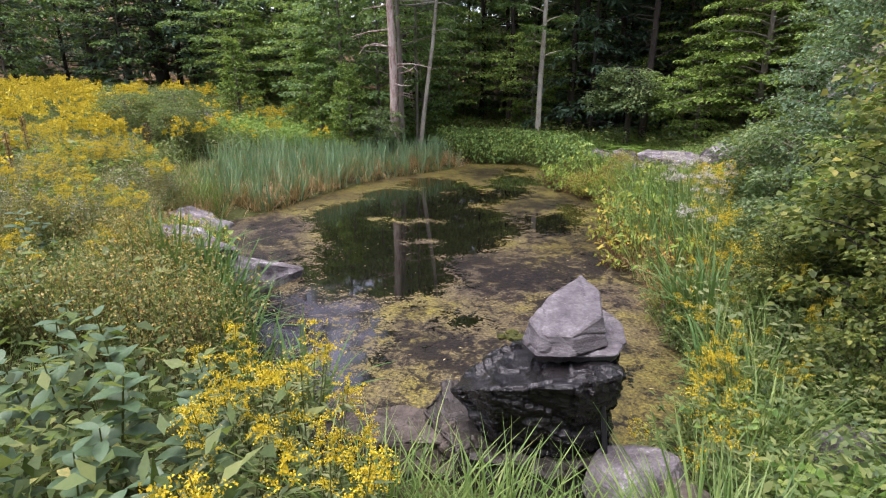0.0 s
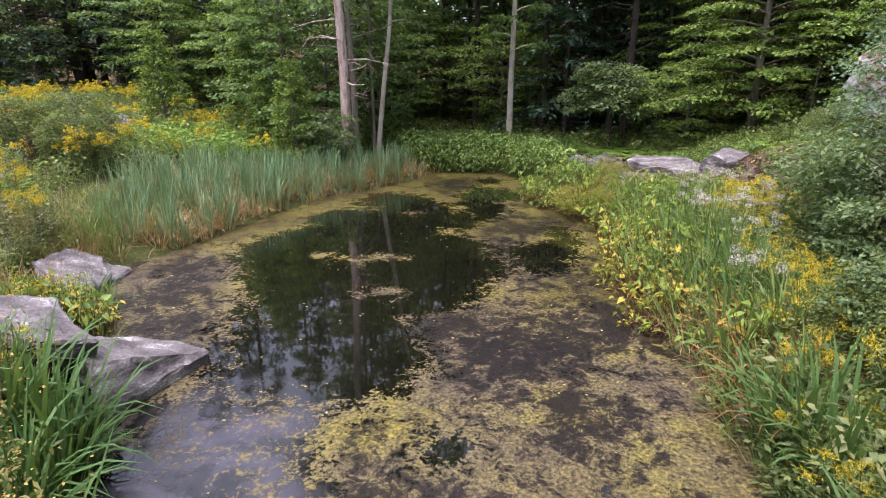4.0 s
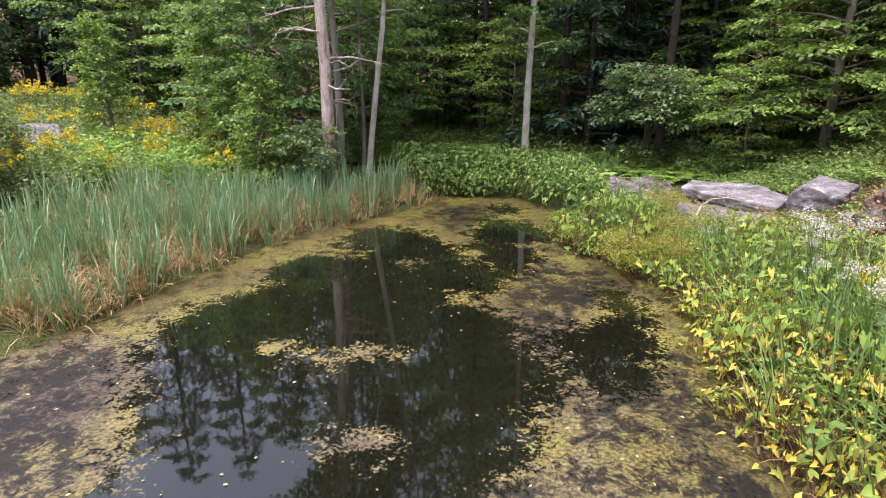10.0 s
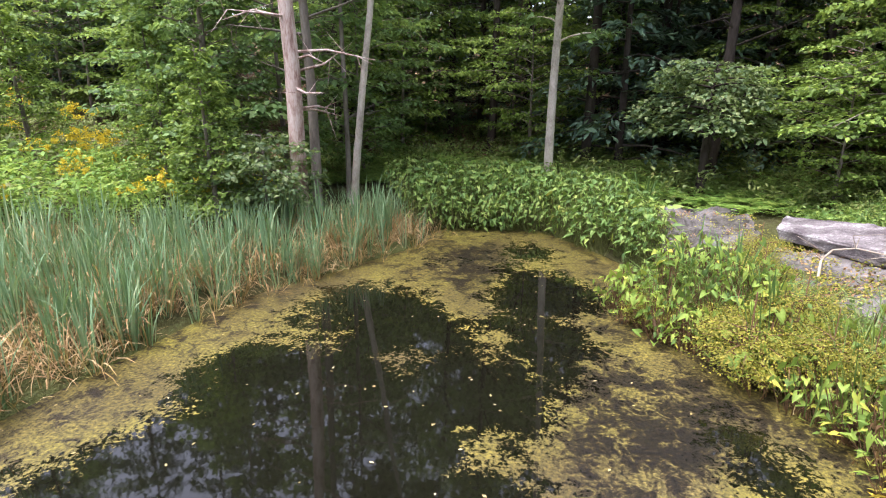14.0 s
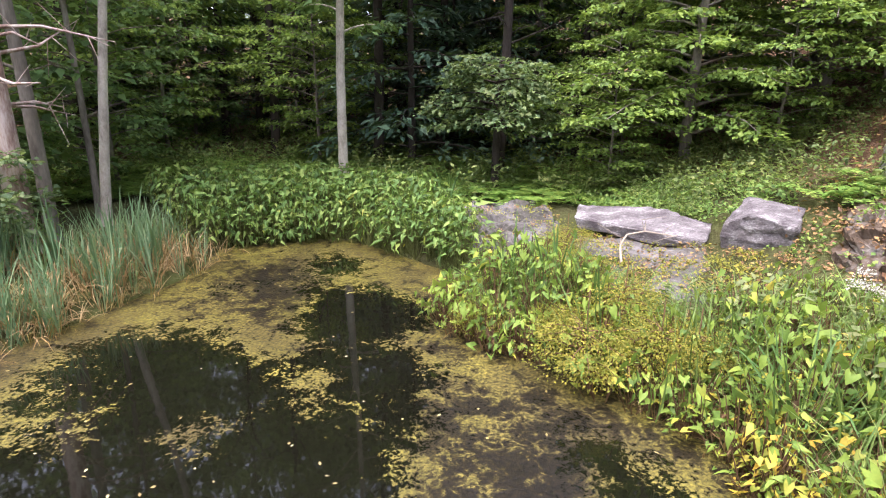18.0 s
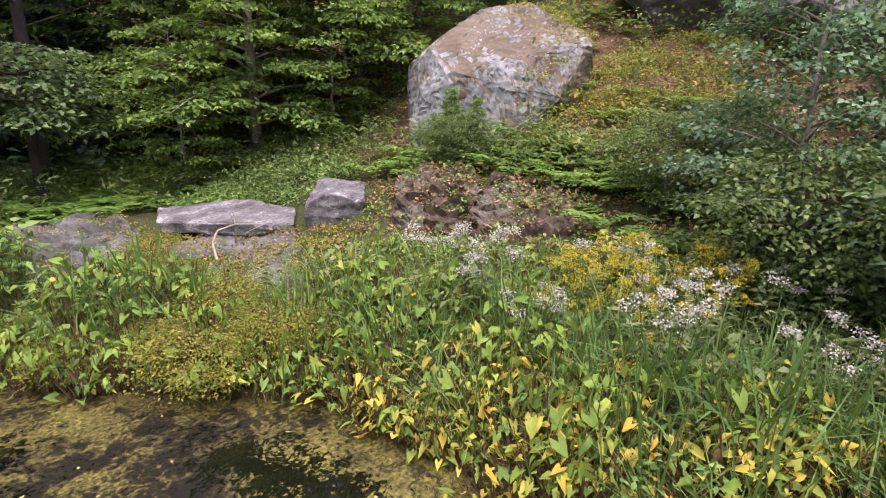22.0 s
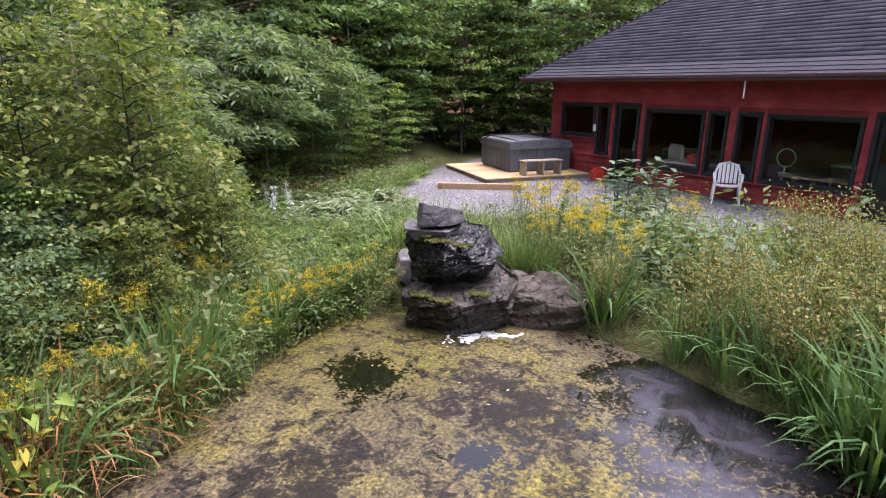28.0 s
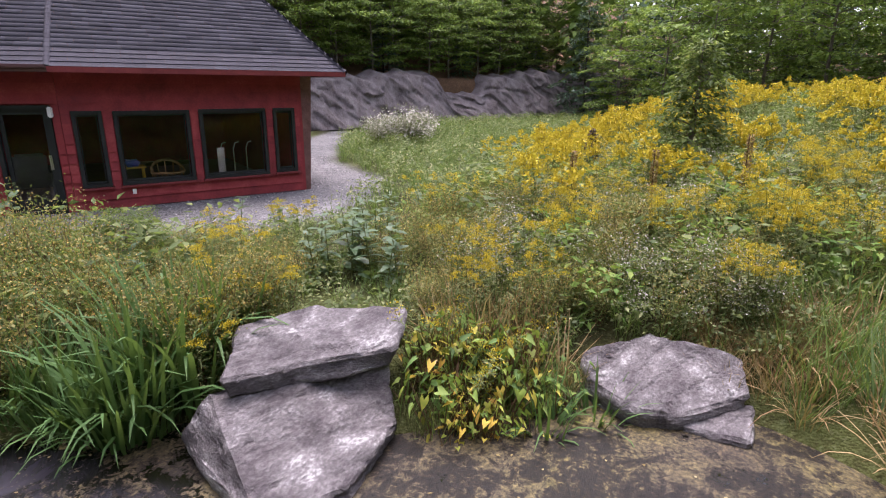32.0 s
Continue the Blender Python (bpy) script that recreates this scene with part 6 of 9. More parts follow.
# far end of the pond and the wood behind it
forest(HEM, [(-21, 35), (-26, 38), (-9.5, 34.5), (0.5, 33), (5.5, 30), (9.0, 27.5), (11.5, 33), (3.5, 38), (-5, 40), (-13, 42), (-30, 33), (-33, 26), (14.5, 25), (-31, 42), (-1.5, 44), (8, 43)])
forest(HEM2, [(-20, 40), (-28, 34), (2.8, 29.5), (7.5, 34.5), (-8, 46), (-36, 30), (16, 30), (13, 20.5), (-16, 46), (-38, 38), (0, 50), (-24, 48)])
forest(MAP, [(-11.5, 38), (-3.5, 36), (9.8, 23.0), (4, 45), (-22, 44), (-34, 20), (15.5, 36)])
forest(POLE, [(-4.3, 29.5), (-3.2, 33.5), (-5.2, 35), (-2.2, 38.5), (-6.8, 37), (-0.6, 30.5), (0.9, 28.2), (-7.6, 41), (-4.4, 43), (2.0, 33.6), (-1.2, 27.2), (4.6, 26.0), (-9.8, 30.5), (6.6, 27.6), (-22.5, 29.5), (-25.5, 30.5), (-27, 27), (-9.3, 27.6)])
forest(BEE, [(8.2, 21.2), (7.2, 24.6), (3.6, 27.0)], 0.85, 1.05)
forest(UND, [(-2.9, 27.6), (-0.9, 29.2), (-3.6, 30.6), (-9.6, 28.8), (-14.8, 27.6), (-17.5, 26.6), (5.8, 25.4)], 0.75, 1.05)
forest(DKM, [(-7.8, 32.5), (-11.2, 32), (-14, 30), (-6.9, 30.6), (-16.5, 29), (-19.5, 27.6), (0.2, 31.6), (3.2, 31.5), (-22.5, 33), (-2.0, 33.5), (-25, 27), (-29, 23.5), (8.2, 29.5), (-8.8, 22.4), (-11.4, 23.2), (-7.6, 24.8)], 0.8, 1.2)
forest(LOWH, [(-0.2, 27.2), (3.0, 28.0), (4.4, 29.6), (-10.6, 35), (-14, 37), (-5.4, 38.5), (-2, 37), (1.5, 36), (5.5, 35), (9.5, 31), (-20, 36.5), (-24, 35), (-28, 37.5), (-31, 29), (-33.5, 34), (-8, 38), (11, 27.5), (12, 24)], 0.9, 1.4)
# tall hemlocks behind the meadow
forest(HEM, [(-17.2, 31.0), (-20.5, 30.5), (-24.2, 28.6), (-28.0, 30.5)], 1.0, 1.2)
# right slope
forest(DKM, [(9.0, 0.8), (7.6, -5.8), (5.6, -9.4), (11.2, -1.8), (13.8, 4.6), (10.6, 19.4), (3.4, -12.6), (8.4, -12.2)], 0.75, 1.05)
forest(UND, [(8.8, 3.6), (13.6, 18.8), (9.8, -8.0), (6.4, 20.4), (8.4, 20.0), (3.4, 21.8), (1.5, -12.5), (5.2, -9.5), (4.6, -12.0)], 0.55, 0.8)
forest(DKM, [(0.2, -13.5), (3.0, -14.2), (6.8, -12.8), (-2.0, -15.0), (8.2, -6.6), (6.6, -1.6)], 0.9, 1.3)
forest(LOWH, [(16.6, 12.2), (16, 7.2), (12.0, -5.5), (15.5, 0.5), (7.5, -16), (11, -10)], 0.9, 1.2)
forest(HEM, [(20, 15), (18, 4), (13.5, -4), (21, 9), (20, 20), (8.5, -9), (6, -15), (14, -12), (20, -4)])
forest(UND, [(4.3, -3.6), (3.9, -5.2), (4.6, -7.4), (5.0, -1.2)], 0.3, 0.45)
forest(DKM, [(4.6, -2.4), (5.2, -5.0), (4.4, -8.4)], 0.35, 0.5)
forest(MAP, [(12.5, 1.0), (9.5, -4.5), (5.5, -11.5), (10.5, -13), (17, -8), (2.5, -15.5)], 0.8, 1.0)
forest(DKM, [(7.2, -3.2), (10.0, 3.5), (6.0, -7.2)], 0.9, 1.2)
# behind the house and along the far left of the meadow


def above_cut(x, back):
    return x, -15 + 12 * min(1, max(0, (-13 - x) / 40)) ** 1.3 - back


forest(UND, [above_cut(-11 - 2.1 * i, 3.0 + 0.9 * ft.random()) for i in range(20)], 0.8, 1.15)
forest(BEE, [above_cut(-12 - 4.6 * i, 4.6 + 1.4 * ft.random()) for i in range(9)], 0.75, 1.0)
forest(UND, [above_cut(-9 - 3.1 * i, 6.5 + 2 * ft.random()) for i in range(14)], 1.1, 1.5)
forest(LOWH, [above_cut(-14 - 6.5 * i, 3.4 + ft.random()) for i in range(6)], 0.5, 0.75)
forest(DKM, [above_cut(-8 - 4.4 * i, 9 + 3 * ft.random()) for i in range(10)], 1.2, 1.6)
forest(LOWH, [above_cut(-6 - 6.0 * i, 13 + 4 * ft.random()) for i in range(8)], 1.2, 1.6)
forest(HEM2, [(-31, -26), (-40, -22), (-47, -14), (-24, -29), (-16, -28), (-53, -8), (-56, 2), (-54, 10), (-50, 16), (-46, 22), (-8, -26), (0, -23)])
forest(MAP, [above_cut(-10 - 5.4 * i, 12 + 4 * ft.random()) for i in range(8)], 0.7, 0.9)
forest(UND, [(-53, 0), (-52, 4), (-50, 8), (-48, 12), (-45, 16), (-42, 20), (-38, 23), (-51, -3)], 1.0, 1.4)
forest(UND, [(-40 + 0.5 * i + 2 * ft.random(), -5 + 2.6 * i) for i in range(3, 12)], 1.1, 1.5)
forest(BEE, [(-43 + 2 * ft.random(), -1 + 5 * i) for i in range(5)], 0.9, 1.1)
forest(LOWH, [(-46 + 2 * ft.random(), -4 + 4.5 * i) for i in range(6)], 1.1, 1.5)
# behind the tub
forest(UND, [(-3.5, -13.6), (-1.2, -13.2), (1.2, -12.8), (3.2, -11.4), (4.8, -10.2), (-6, -14.6), (5.6, -8.2)], 0.6, 0.9)
forest(BEE, [(-2.2, -15.6), (2.2, -14.6), (6.6, -10.8), (-7.5, -16.5)], 0.8, 1.0)
forest(MAP, [(-4, -19), (4, -17), (9, -13), (0, -18)], 0.8, 1.0)

# trees that stand out at the far end
tree("ash_tree", gpose(-2.42, 24.1), 14, 0.115, M_PALEBARK, M_MAPLE, 21, 3.4, 2.3, 26, 150, 0.18, 0.14, "straight pale grey trunk at the water's end", "tree", dead=0, shape=dome, rise=0.5)
tree("leaning_birch", gpose(-6.82, 21.3), 13, 0.085, M_PALEBARK, M_MAPLE, 22, 7.0, 2.3, 18, 150, 0.2, 0.16, "pale leaning birch trunk", "tree", lean=(0.12, 0.02), dead=4, shape=dome)
tree("slim_birch", gpose(-7.12, 21.9), 12, 0.06, M_BARK, M_MAPLE, 23, 7.0, 2.0, 14, 130, 0.2, 0.16, "slim grey trunk beside a birch", "tree", lean=(-0.005, 0.0), dead=8, shape=dome)
tree("red_pine", gpose(-7.33, 19.5), 16, 0.16, M_REDBARK, M_HEMLOCK, 24, 8.5, 2.6, 20, 130, 0.3, 0.1, "thick reddish scaly pine trunk with dead limbs", "tree", lean=(-0.008, 0.0), dead=26, shape=dome)
tree("grey_maple", gpose(-7.25, 20.2), 14, 0.105, M_BARK, M_MAPLE, 25, 8.0, 2.2, 16, 130, 0.2, 0.16, "grey trunk beside the reddish pine", "tree", dead=14, shape=dome)
tree("young_oak", gpose(1.1, 23.1), 3.0, 0.10, M_DARKBARK, M_OAK, 26, 1.35, 1.75, 34, 170, 0.14, 0.095, "spreading young oak with blue-green leaves", "tree", shape=lambda f: 1.1 - 0.5 * f, rise=0.25, droop=0.3, fan=0.5, flat=0.9)
tree("dark_maple", gpose(1.9, 25.2), 14, 0.15, M_DARKBARK, M_MAPLE, 27, 6.0, 2.6, 24, 160, 0.2, 0.16, "dark trunk behind the young oak", "tree", dead=18, shape=dome)
tree("maple_tree", gpose(-9.9, 20.9), 8.0, 0.09, M_BARK, M_MAPLE, 28, 0.9, 2.2, 46, 210, 0.13, 0.10, "green maple with long leafy branches at the wood's edge", "tree", shape=cone, rise=0.45, droop=0.3, fan=0.45)
tree("maple_tree", gpose(-7.8, 19.0), 1.75, 0.04, M_BARK, M_OAK, 29, 0.3, 0.8, 26, 120, 0.10, 0.075, "dark leafy bush under the pine trunk", "shrub", shape=dome, rise=0.3)
copy_thing(SAP, gpose(-14.2, 20.6, 40, 1.1))
copy_thing(SAP, gpose(-10.2, 19.6, 200, 0.8))
copy_thing(SAP, gpose(-9.4, 20.0, 90, 0.9))
copy_thing(SAP, gpose(-11.6, 21.4, 140, 1.2))

# birches and shrubs of the right bank
BI = tree("birch_shrub", gpose(6.9, 4.2), 4.9, 0.045, M_REDBARK, M_BIRCH, 31, 0.5, 1.5, 58, 230, 0.06, 0.042, "dense young birch with small grey-green leaves", "tree", "bank birches", shape=lambda f: 1.15 - 0.75 * f, rise=0.55, droop=0.35, fan=0.45, flat=0.5)
BI["label"] = "dense young birch with small grey-green leaves"
GY = tree("grey_birch", gpose(3.5, 10.75), 5.2, 0.035, M_REDBARK, M_GREYBIRCH, 37, 0.35, 1.3, 84, 240, 0.062, 0.045, "young birch with a reddish stem and blue-green leaves", "tree", "grey birches", shape=lambda f: 1.1 - 0.75 * f, rise=0.6, droop=0.3, fan=0.45, flat=0.4)
copy_thing(GY, gpose(3.5, 9.35, 130, 0.98))
copy_thing(BI, gpose(3.3, 5.0, 30, 0.62))
GB = tree("green_birch", gpose(3.3, 6.9), 5.0, 0.05, M_BARK, M_BEECH, 32, 0.4, 1.5, 60, 210, 0.066, 0.042, "light green young birch on the bank", "tree", "bank birches", shape=cone, rise=0.5, droop=0.35, fan=0.45, flat=0.5)
copy_thing(GB, gpose(5.6, 2.8, 150, 1.0))
copy_thing(GB, gpose(2.7, 4.5, 60, 0.72))
YB = tree("turning_birch", gpose(2.0, 5.5), 3.3, 0.018, M_DARKBARK, M_TURNBIRCH, 38, 0.25, 1.15, 46, 95, 0.095, 0.065, "airy young birch with yellowing leaves on the bank", "tree", "turning birches", shape=lambda f: 1.1 - 0.7 * f, rise=0.6, droop=0.3, fan=0.5, flat=0.6)
copy_thing(YB, gpose(2.55, 6.3, 140, 0.85))
copy_thing(YB, gpose(1.75, 4.6, 250, 0.55))
copy_thing(YB, gpose(1.3, 6.2, 80, 0.4))
SUM = tree("sumac_shrub", gpose(6.2, 0.2), 3.4, 0.05, M_BARK, M_OAK, 33, 0.8, 1.9, 30, 170, 0.20, 0.065, "tall shrub with long drooping compound leaves", "shrub", "slope shrubs", shape=dome, rise=0.5, droop=0.5, fan=0.35)
copy_thing(SUM, gpose(5.0, -2.6, 90, 0.9))
copy_thing(SUM, gpose(7.4, 3.0, 200, 1.0))
for x, y, s in ((4.3, 7.9, 0.7), (3.4, 3.9, 0.55), (5.2, 6.2, 0.9)):
    copy_thing(SUM, gpose(x, y, 61 * x, s))
for x, y, s in ((4.6, 0.7, 0.9), (4.9, -0.9, 0.95), (4.3, 2.2, 0.75)):
    copy_thing(SUM, gpose(x, y, 97 * x, s))
for x, y, s in ((4.9, 4.6, 0.5), (4.6, 7.2, 0.45)):
    copy_thing(LOWH, gpose(x, y, 47 * x, s))
SH = tree("leafy_shrub", gpose(2.9, 10.6), 1.5, 0.03, M_BARK, M_SHRUB, 34, 0.1, 0.85, 48, 190, 0.062, 0.04, "dense dark green leafy shrub", "shrub", "bank shrubs", shape=dome, rise=0.5, droop=0.3, fan=0.55, flat=0.6)
for x, y, s in ((4.4, 12.2, 0.8), (4.9, 11.6, 0.8), (3.2, 3.4, 0.8), (4.6, 2.4, 1.1), (-13.3, 15.6, 1.1), (-12.6, 14.6, 0.9), (-14.2, 14.5, 1.0), (-6.9, 2.9, 0.55), (4.85, 15.9, 0.6), (1.75, 6.9, 0.6), (1.6, 7.6, 0.6)):
    copy_thing(SH, gpose(x, y, ft.uniform(0, 360), s))
copy_thing(SAP, gpose(4.95, 16.0, 50, 0.4))
copy_thing(SAP, gpose(5.15, 15.6, 170, 0.34))
VB = tree("viburnum_shrub", gpose(2.5, 9.4), 1.5, 0.03, M_BARK, M_VIBURNUM, 36, 0.1, 0.8, 40, 150, 0.075, 0.05, "blue-green shrub with broad leaves on the bank", "shrub", "broad-leaved shrubs", shape=dome, rise=0.7, droop=0.3, fan=0.45, flat=0.4)
for x, y, s in ((2.9, 10.1, 0.6), (2.9, 8.3, 0.7), (2.2, 6.7, 0.7), (2.3, 9.0, 0.7), (3.8, 8.2, 1.0), (1.8, 7.3, 0.7), (2.7, 6.6, 0.8)):
    copy_thing(VB, gpose(x, y, 83 * x, s))
tree("young_pine", gpose(-14.2, 8.5), 2.6, 0.05, M_BARK, M_SHRUB, 35, 0.1, 0.95, 54, 110, 0.12, 0.05, "bushy young evergreen standing in goldenrod", "shrub", shape=cone, rise=0.55, droop=0.25, fan=0.5)


# distant woods that close the view on all sides
def far_tree(rng, h, spread, n, size):
    z = h * (0.06 + 0.94 * rng.rand(n) ** 0.8)
    a = rng.uniform(0, 6.28, n)
    r = spread * (1.08 - z / h) ** 0.7 * np.sqrt(rng.rand(n))
    pos = np.stack([r * np.cos(a), r * np.sin(a), z], 1)
    way = np.stack([np.cos(a), np.sin(a), rng.uniform(-.7, .3, n)], 1) + rng.normal(0, .4, (n, 3))
    v, f = kites(pos, way, UP + rng.normal(0, .5, (n, 3)), size * rng.uniform(.6, 1.3, n), size * .55 * rng.uniform(.6, 1.3, n))
    return v, f, np.full(len(f), rng.randint(3))


fr = np.random.RandomState(55)
FT = [far_tree(fr, 15 + 3 * fr.rand(), 3.4, 430, 0.95) for _ in range(6)]
fa = fr.uniform(0, 2 * np.pi, 260)
fd = fr.uniform(44, 78, 260)
fxy = np.stack([-6 + fd * np.cos(fa), 10 + fd * np.sin(fa)], 1)
scatter("distant_woods", FT, [M_HEMLOCK, M_MAPLE, M_BEECH], fxy, fr, 0.8, 1.2, 0.02, 0.5, label="dense mixed green woods in the distance", category="woods")

# ---- plants ----
LEDGE = [(0.8, 16.7), (1.3, 15.9), (2.3, 15.6), (2.9, 16.4), (2.4, 18.2), (1.2, 18.7)]


def goldenrod(rng, h=1.0, stems=6, plume=170, leafn=26, fs=1.0, out=0.16):
    """0 stems, 1 leaves, 2 flowers"""
    bag = Bag()
    for _ in range(stems):
        a, r0 = rng.uniform(0, 6.28), rng.uniform(0, 0.12)
        b = np.array([r0 * np.cos(a), r0 * np.sin(a), 0])
        hh = h * rng.uniform(0.75, 1.1)
        t = b + [out * np.cos(a), out * np.sin(a), hh]
        bag.add(*stalks(b[None], t[None], 0.005, 0.003), 0)
        s = rng.uniform(0.12, 0.88, leafn)
        pos = b + (t - b) * s[:, None]
        az = rng.uniform(0, 6.28, leafn)
        way = np.stack([np.cos(az), np.sin(az), rng.uniform(-0.2, 0.7, leafn)], 1)
        bag.add(*kites(pos, way, UP + rng.normal(0, .2, (leafn, 3)), 0.11 * rng.uniform(.6, 1.2, leafn), 0.022), 1)
        k = rng.randint(7, 11)
        for j in range(k):
            az = rng.uniform(0, 6.28)
            p0 = t - (t - b) * rng.uniform(0, 0.13)
            o = np.array([np.cos(az), np.sin(az), 0.4])
            n = plume // k
            u = rng.rand(n)
            L = rng.uniform(0.06, 0.15)
            pos = p0 + o * (u * L)[:, None] - UP * (0.5 * L * u ** 2)[:, None] + rng.normal(0, 0.008, (n, 3))
            bag.add(*kites(pos, rng.normal(0, 1, (n, 3)) + UP, rng.normal(0, 1, (n, 3)) + UP, fs * rng.uniform(0.016, 0.03, n), fs * rng.uniform(0.012, 0.02, n), 0.2, 0), 2)
    return bag.arrays()


def boneset(rng, h=0.9, stems=4, heads=110):
    """0 stems, 1 leaves, 2 white flower heads"""
    bag = Bag()
    for _ in range(stems):
        a = rng.uniform(0, 6.28)
        b = np.array([0.08 * np.cos(a), 0.08 * np.sin(a), 0])
        t = b + [0.2 * np.cos(a), 0.2 * np.sin(a), h * rng.uniform(.8, 1.1)]
        bag.add(*stalks(b[None], t[None], 0.005, 0.003), 0)
        s = rng.uniform(0.1, 0.9, 20)
        az = rng.uniform(0, 6.28, 20)
        bag.add(*kites(b + (t - b) * s[:, None], np.stack([np.cos(az), np.sin(az), 0.2 + 0 * az], 1), UP + rng.normal(0, .2, (20, 3)), 0.12, 0.032), 1)
        rr, th = 0.085 * np.sqrt(rng.rand(heads)), rng.uniform(0, 6.28, heads)
        pos = t + np.stack([rr * np.cos(th), rr * np.sin(th), rng.normal(0.02, 0.022, heads)], 1)
        bag.add(*kites(pos, rng.normal(0, 1, (heads, 3)), UP + rng.normal(0, .4, (heads, 3)), rng.uniform(.014, .026, heads), rng.uniform(.012, .022, heads), .1, 0), 2)
    return bag.arrays()


def brush(rng, h=0.95, n=720, r=0.36, fl=60, fs=0.02):
    """A bushy fine-leaved plant: 0 stems, 1 leaves, 2 flowers"""
    bag = Bag()
    k = 9
    az = rng.uniform(0, 6.28, k)
    top = np.stack([r * np.cos(az) * rng.uniform(.3, 1, k), r * np.sin(az) * rng.uniform(.3, 1, k), h * rng.uniform(.7, 1.05, k)], 1)
    bag.add(*stalks(top * [.2, .2, 0], top, 0.005, 0.002), 0)
    i = rng.randint(k, size=n)
    s = rng.uniform(0.15, 1.02, n) ** 0.8
    pos = top[i] * np.stack([.2 + .8 * s, .2 + .8 * s, s], 1) + rng.normal(0, 1, (n, 3)) * (0.03 + 0.09 * s)[:, None]
    way = rng.normal(0, 1, (n, 3)) + [0, 0, .3]
    bag.add(*kites(pos, way, UP + rng.normal(0, .5, (n, 3)), rng.uniform(.024, .055, n), rng.uniform(.012, .026, n)), 1)
    if fl:
        i = rng.randint(k, size=fl)
        s = rng.uniform(0.7, 1.06, fl)
        pos = top[i] * np.stack([.2 + .8 * s, .2 + .8 * s, s], 1) + rng.normal(0, .08, (fl, 3))
        bag.add(*kites(pos, rng.normal(0, 1, (fl, 3)), UP + rng.normal(0, .5, (fl, 3)), fs, fs), 2)
    return bag.arrays()


def hearts(base, way, up, length, width, fold=0.16, droop=0.3):
    """Broad pointed leaves with two rounded lobes behind the stalk."""
    n = len(base)
    way = unit(way)
    side = unit(np.cross(way, up))
    nrm = np.cross(side, way)
    L, W = np.broadcast_to(length, n)[:, None], np.broadcast_to(width, n)[:, None]
    rows = []
    for s, w, m in ((-0.16, 0.34, 0.02), (0.10, 0.5, 0.08), (0.38, 0.40, 0.38), (0.68, 0.2, 0.68), (1.0, 0.015, 1.0)):
        c = base + way * L * s - nrm * L * droop * s * abs(s)
        k = base + way * L * m - nrm * L * droop * m * m
        rows += [c - side * W * w + nrm * W * fold * w * 2, k, c + side * W * w + nrm * W * fold * w * 2]
    v = np.stack(rows, 1)
    i = np.arange(n)[:, None] * 15
    f = np.concatenate([i + [3 * k + j, 3 * k + j + 1, 3 * k + j + 4, 3 * k + j + 3] for k in range(4) for j in (0, 1)], 1).reshape(-1, 4)
    return v.reshape(-1, 3), f


def arrow_leaves(base, way, up, length, width, fold=0.1, droop=0.2):
    """Arrow-shaped leaves: two lobes behind the stalk, round shoulders and a drawn-out tip."""
    n = len(base)
    way = unit(way)
    side = unit(np.cross(way, up))
    nrm = np.cross(side, way)
    L, W = np.broadcast_to(length, n)[:, None], np.broadcast_to(width, n)[:, None]

    def at(s, w, lift):
        return base + way * L * s + side * W * w + nrm * (W * fold * abs(w) * 2 * lift - L * droop * s * abs(s))

    mid = at(0.36, 0.0, 0.0)
    tip = at(0.88, 0.0, 0.0)
    v = np.stack([base, at(-0.46, 0.40, 0.4), at(0.0, 0.56, 1.0), mid, at(0.40, 0.36, 0.8), tip,
                  at(-0.46, -0.40, 0.4), at(0.0, -0.56, 1.0), at(0.40, -0.36, 0.8)], 1)
    i = np.arange(n)[:, None] * 9
    f = np.concatenate([i + [0, 1, 2, 3], i + [3, 2, 4, 5], i + [0, 3, 7, 6], i + [3, 5, 8, 7]], 1).reshape(-1, 4)
    return v.reshape(-1, 3), f


def broadleaf(rng, h=0.54, n=15, L=0.088, W=0.062, dry=0.0, shape=hearts):
    """Water plants with a big leaf on each stalk: 0 stems, 1 leaves, 2 dry leaves"""
    bag = Bag()
    az = rng.uniform(0, 6.28, n)
    r0 = rng.uniform(0, 0.08, n)
    lean = rng.uniform(0.02, 0.26, n)
    hh = h * rng.uniform(0.3, 1.1, n)
    b = np.stack([r0 * np.cos(az), r0 * np.sin(az), 0 * az], 1)
    t = b + np.stack([lean * np.cos(az), lean * np.sin(az), hh], 1)
    bag.add(*stalks(b, t, 0.006, 0.004), 0)
    way = np.stack([np.cos(az), np.sin(az), rng.uniform(-1.0, 0.5, n)], 1) + rng.normal(0, .5, (n, 3))
    d = rng.rand(n) < dry
    for k, sel in ((1, ~d), (2, d)):
        if sel.any():
            c = sel.sum()
            if k == 1:
                bag.add(*shape(t[sel], way[sel], UP + rng.normal(0, .35, (c, 3)), L * rng.uniform(.6, 1.2, c), W * rng.uniform(.6, 1.2, c), rng.uniform(.1, .5, (c, 1)), rng.uniform(.0, .6, (c, 1))), k)
            else:
                # withered leaves hang folded along the stalk
                low = b[sel] + (t[sel] - b[sel]) * rng.uniform(.45, .95, (c, 1))
                bag.add(*leaves6(low, way[sel] * [.5, .5, 0] - UP, way[sel] * [1, 1, 0] + UP * .1, L * rng.uniform(.6, 1.1, c), W * rng.uniform(.25, .5, c), .5, .25), k)
    return bag.arrays()


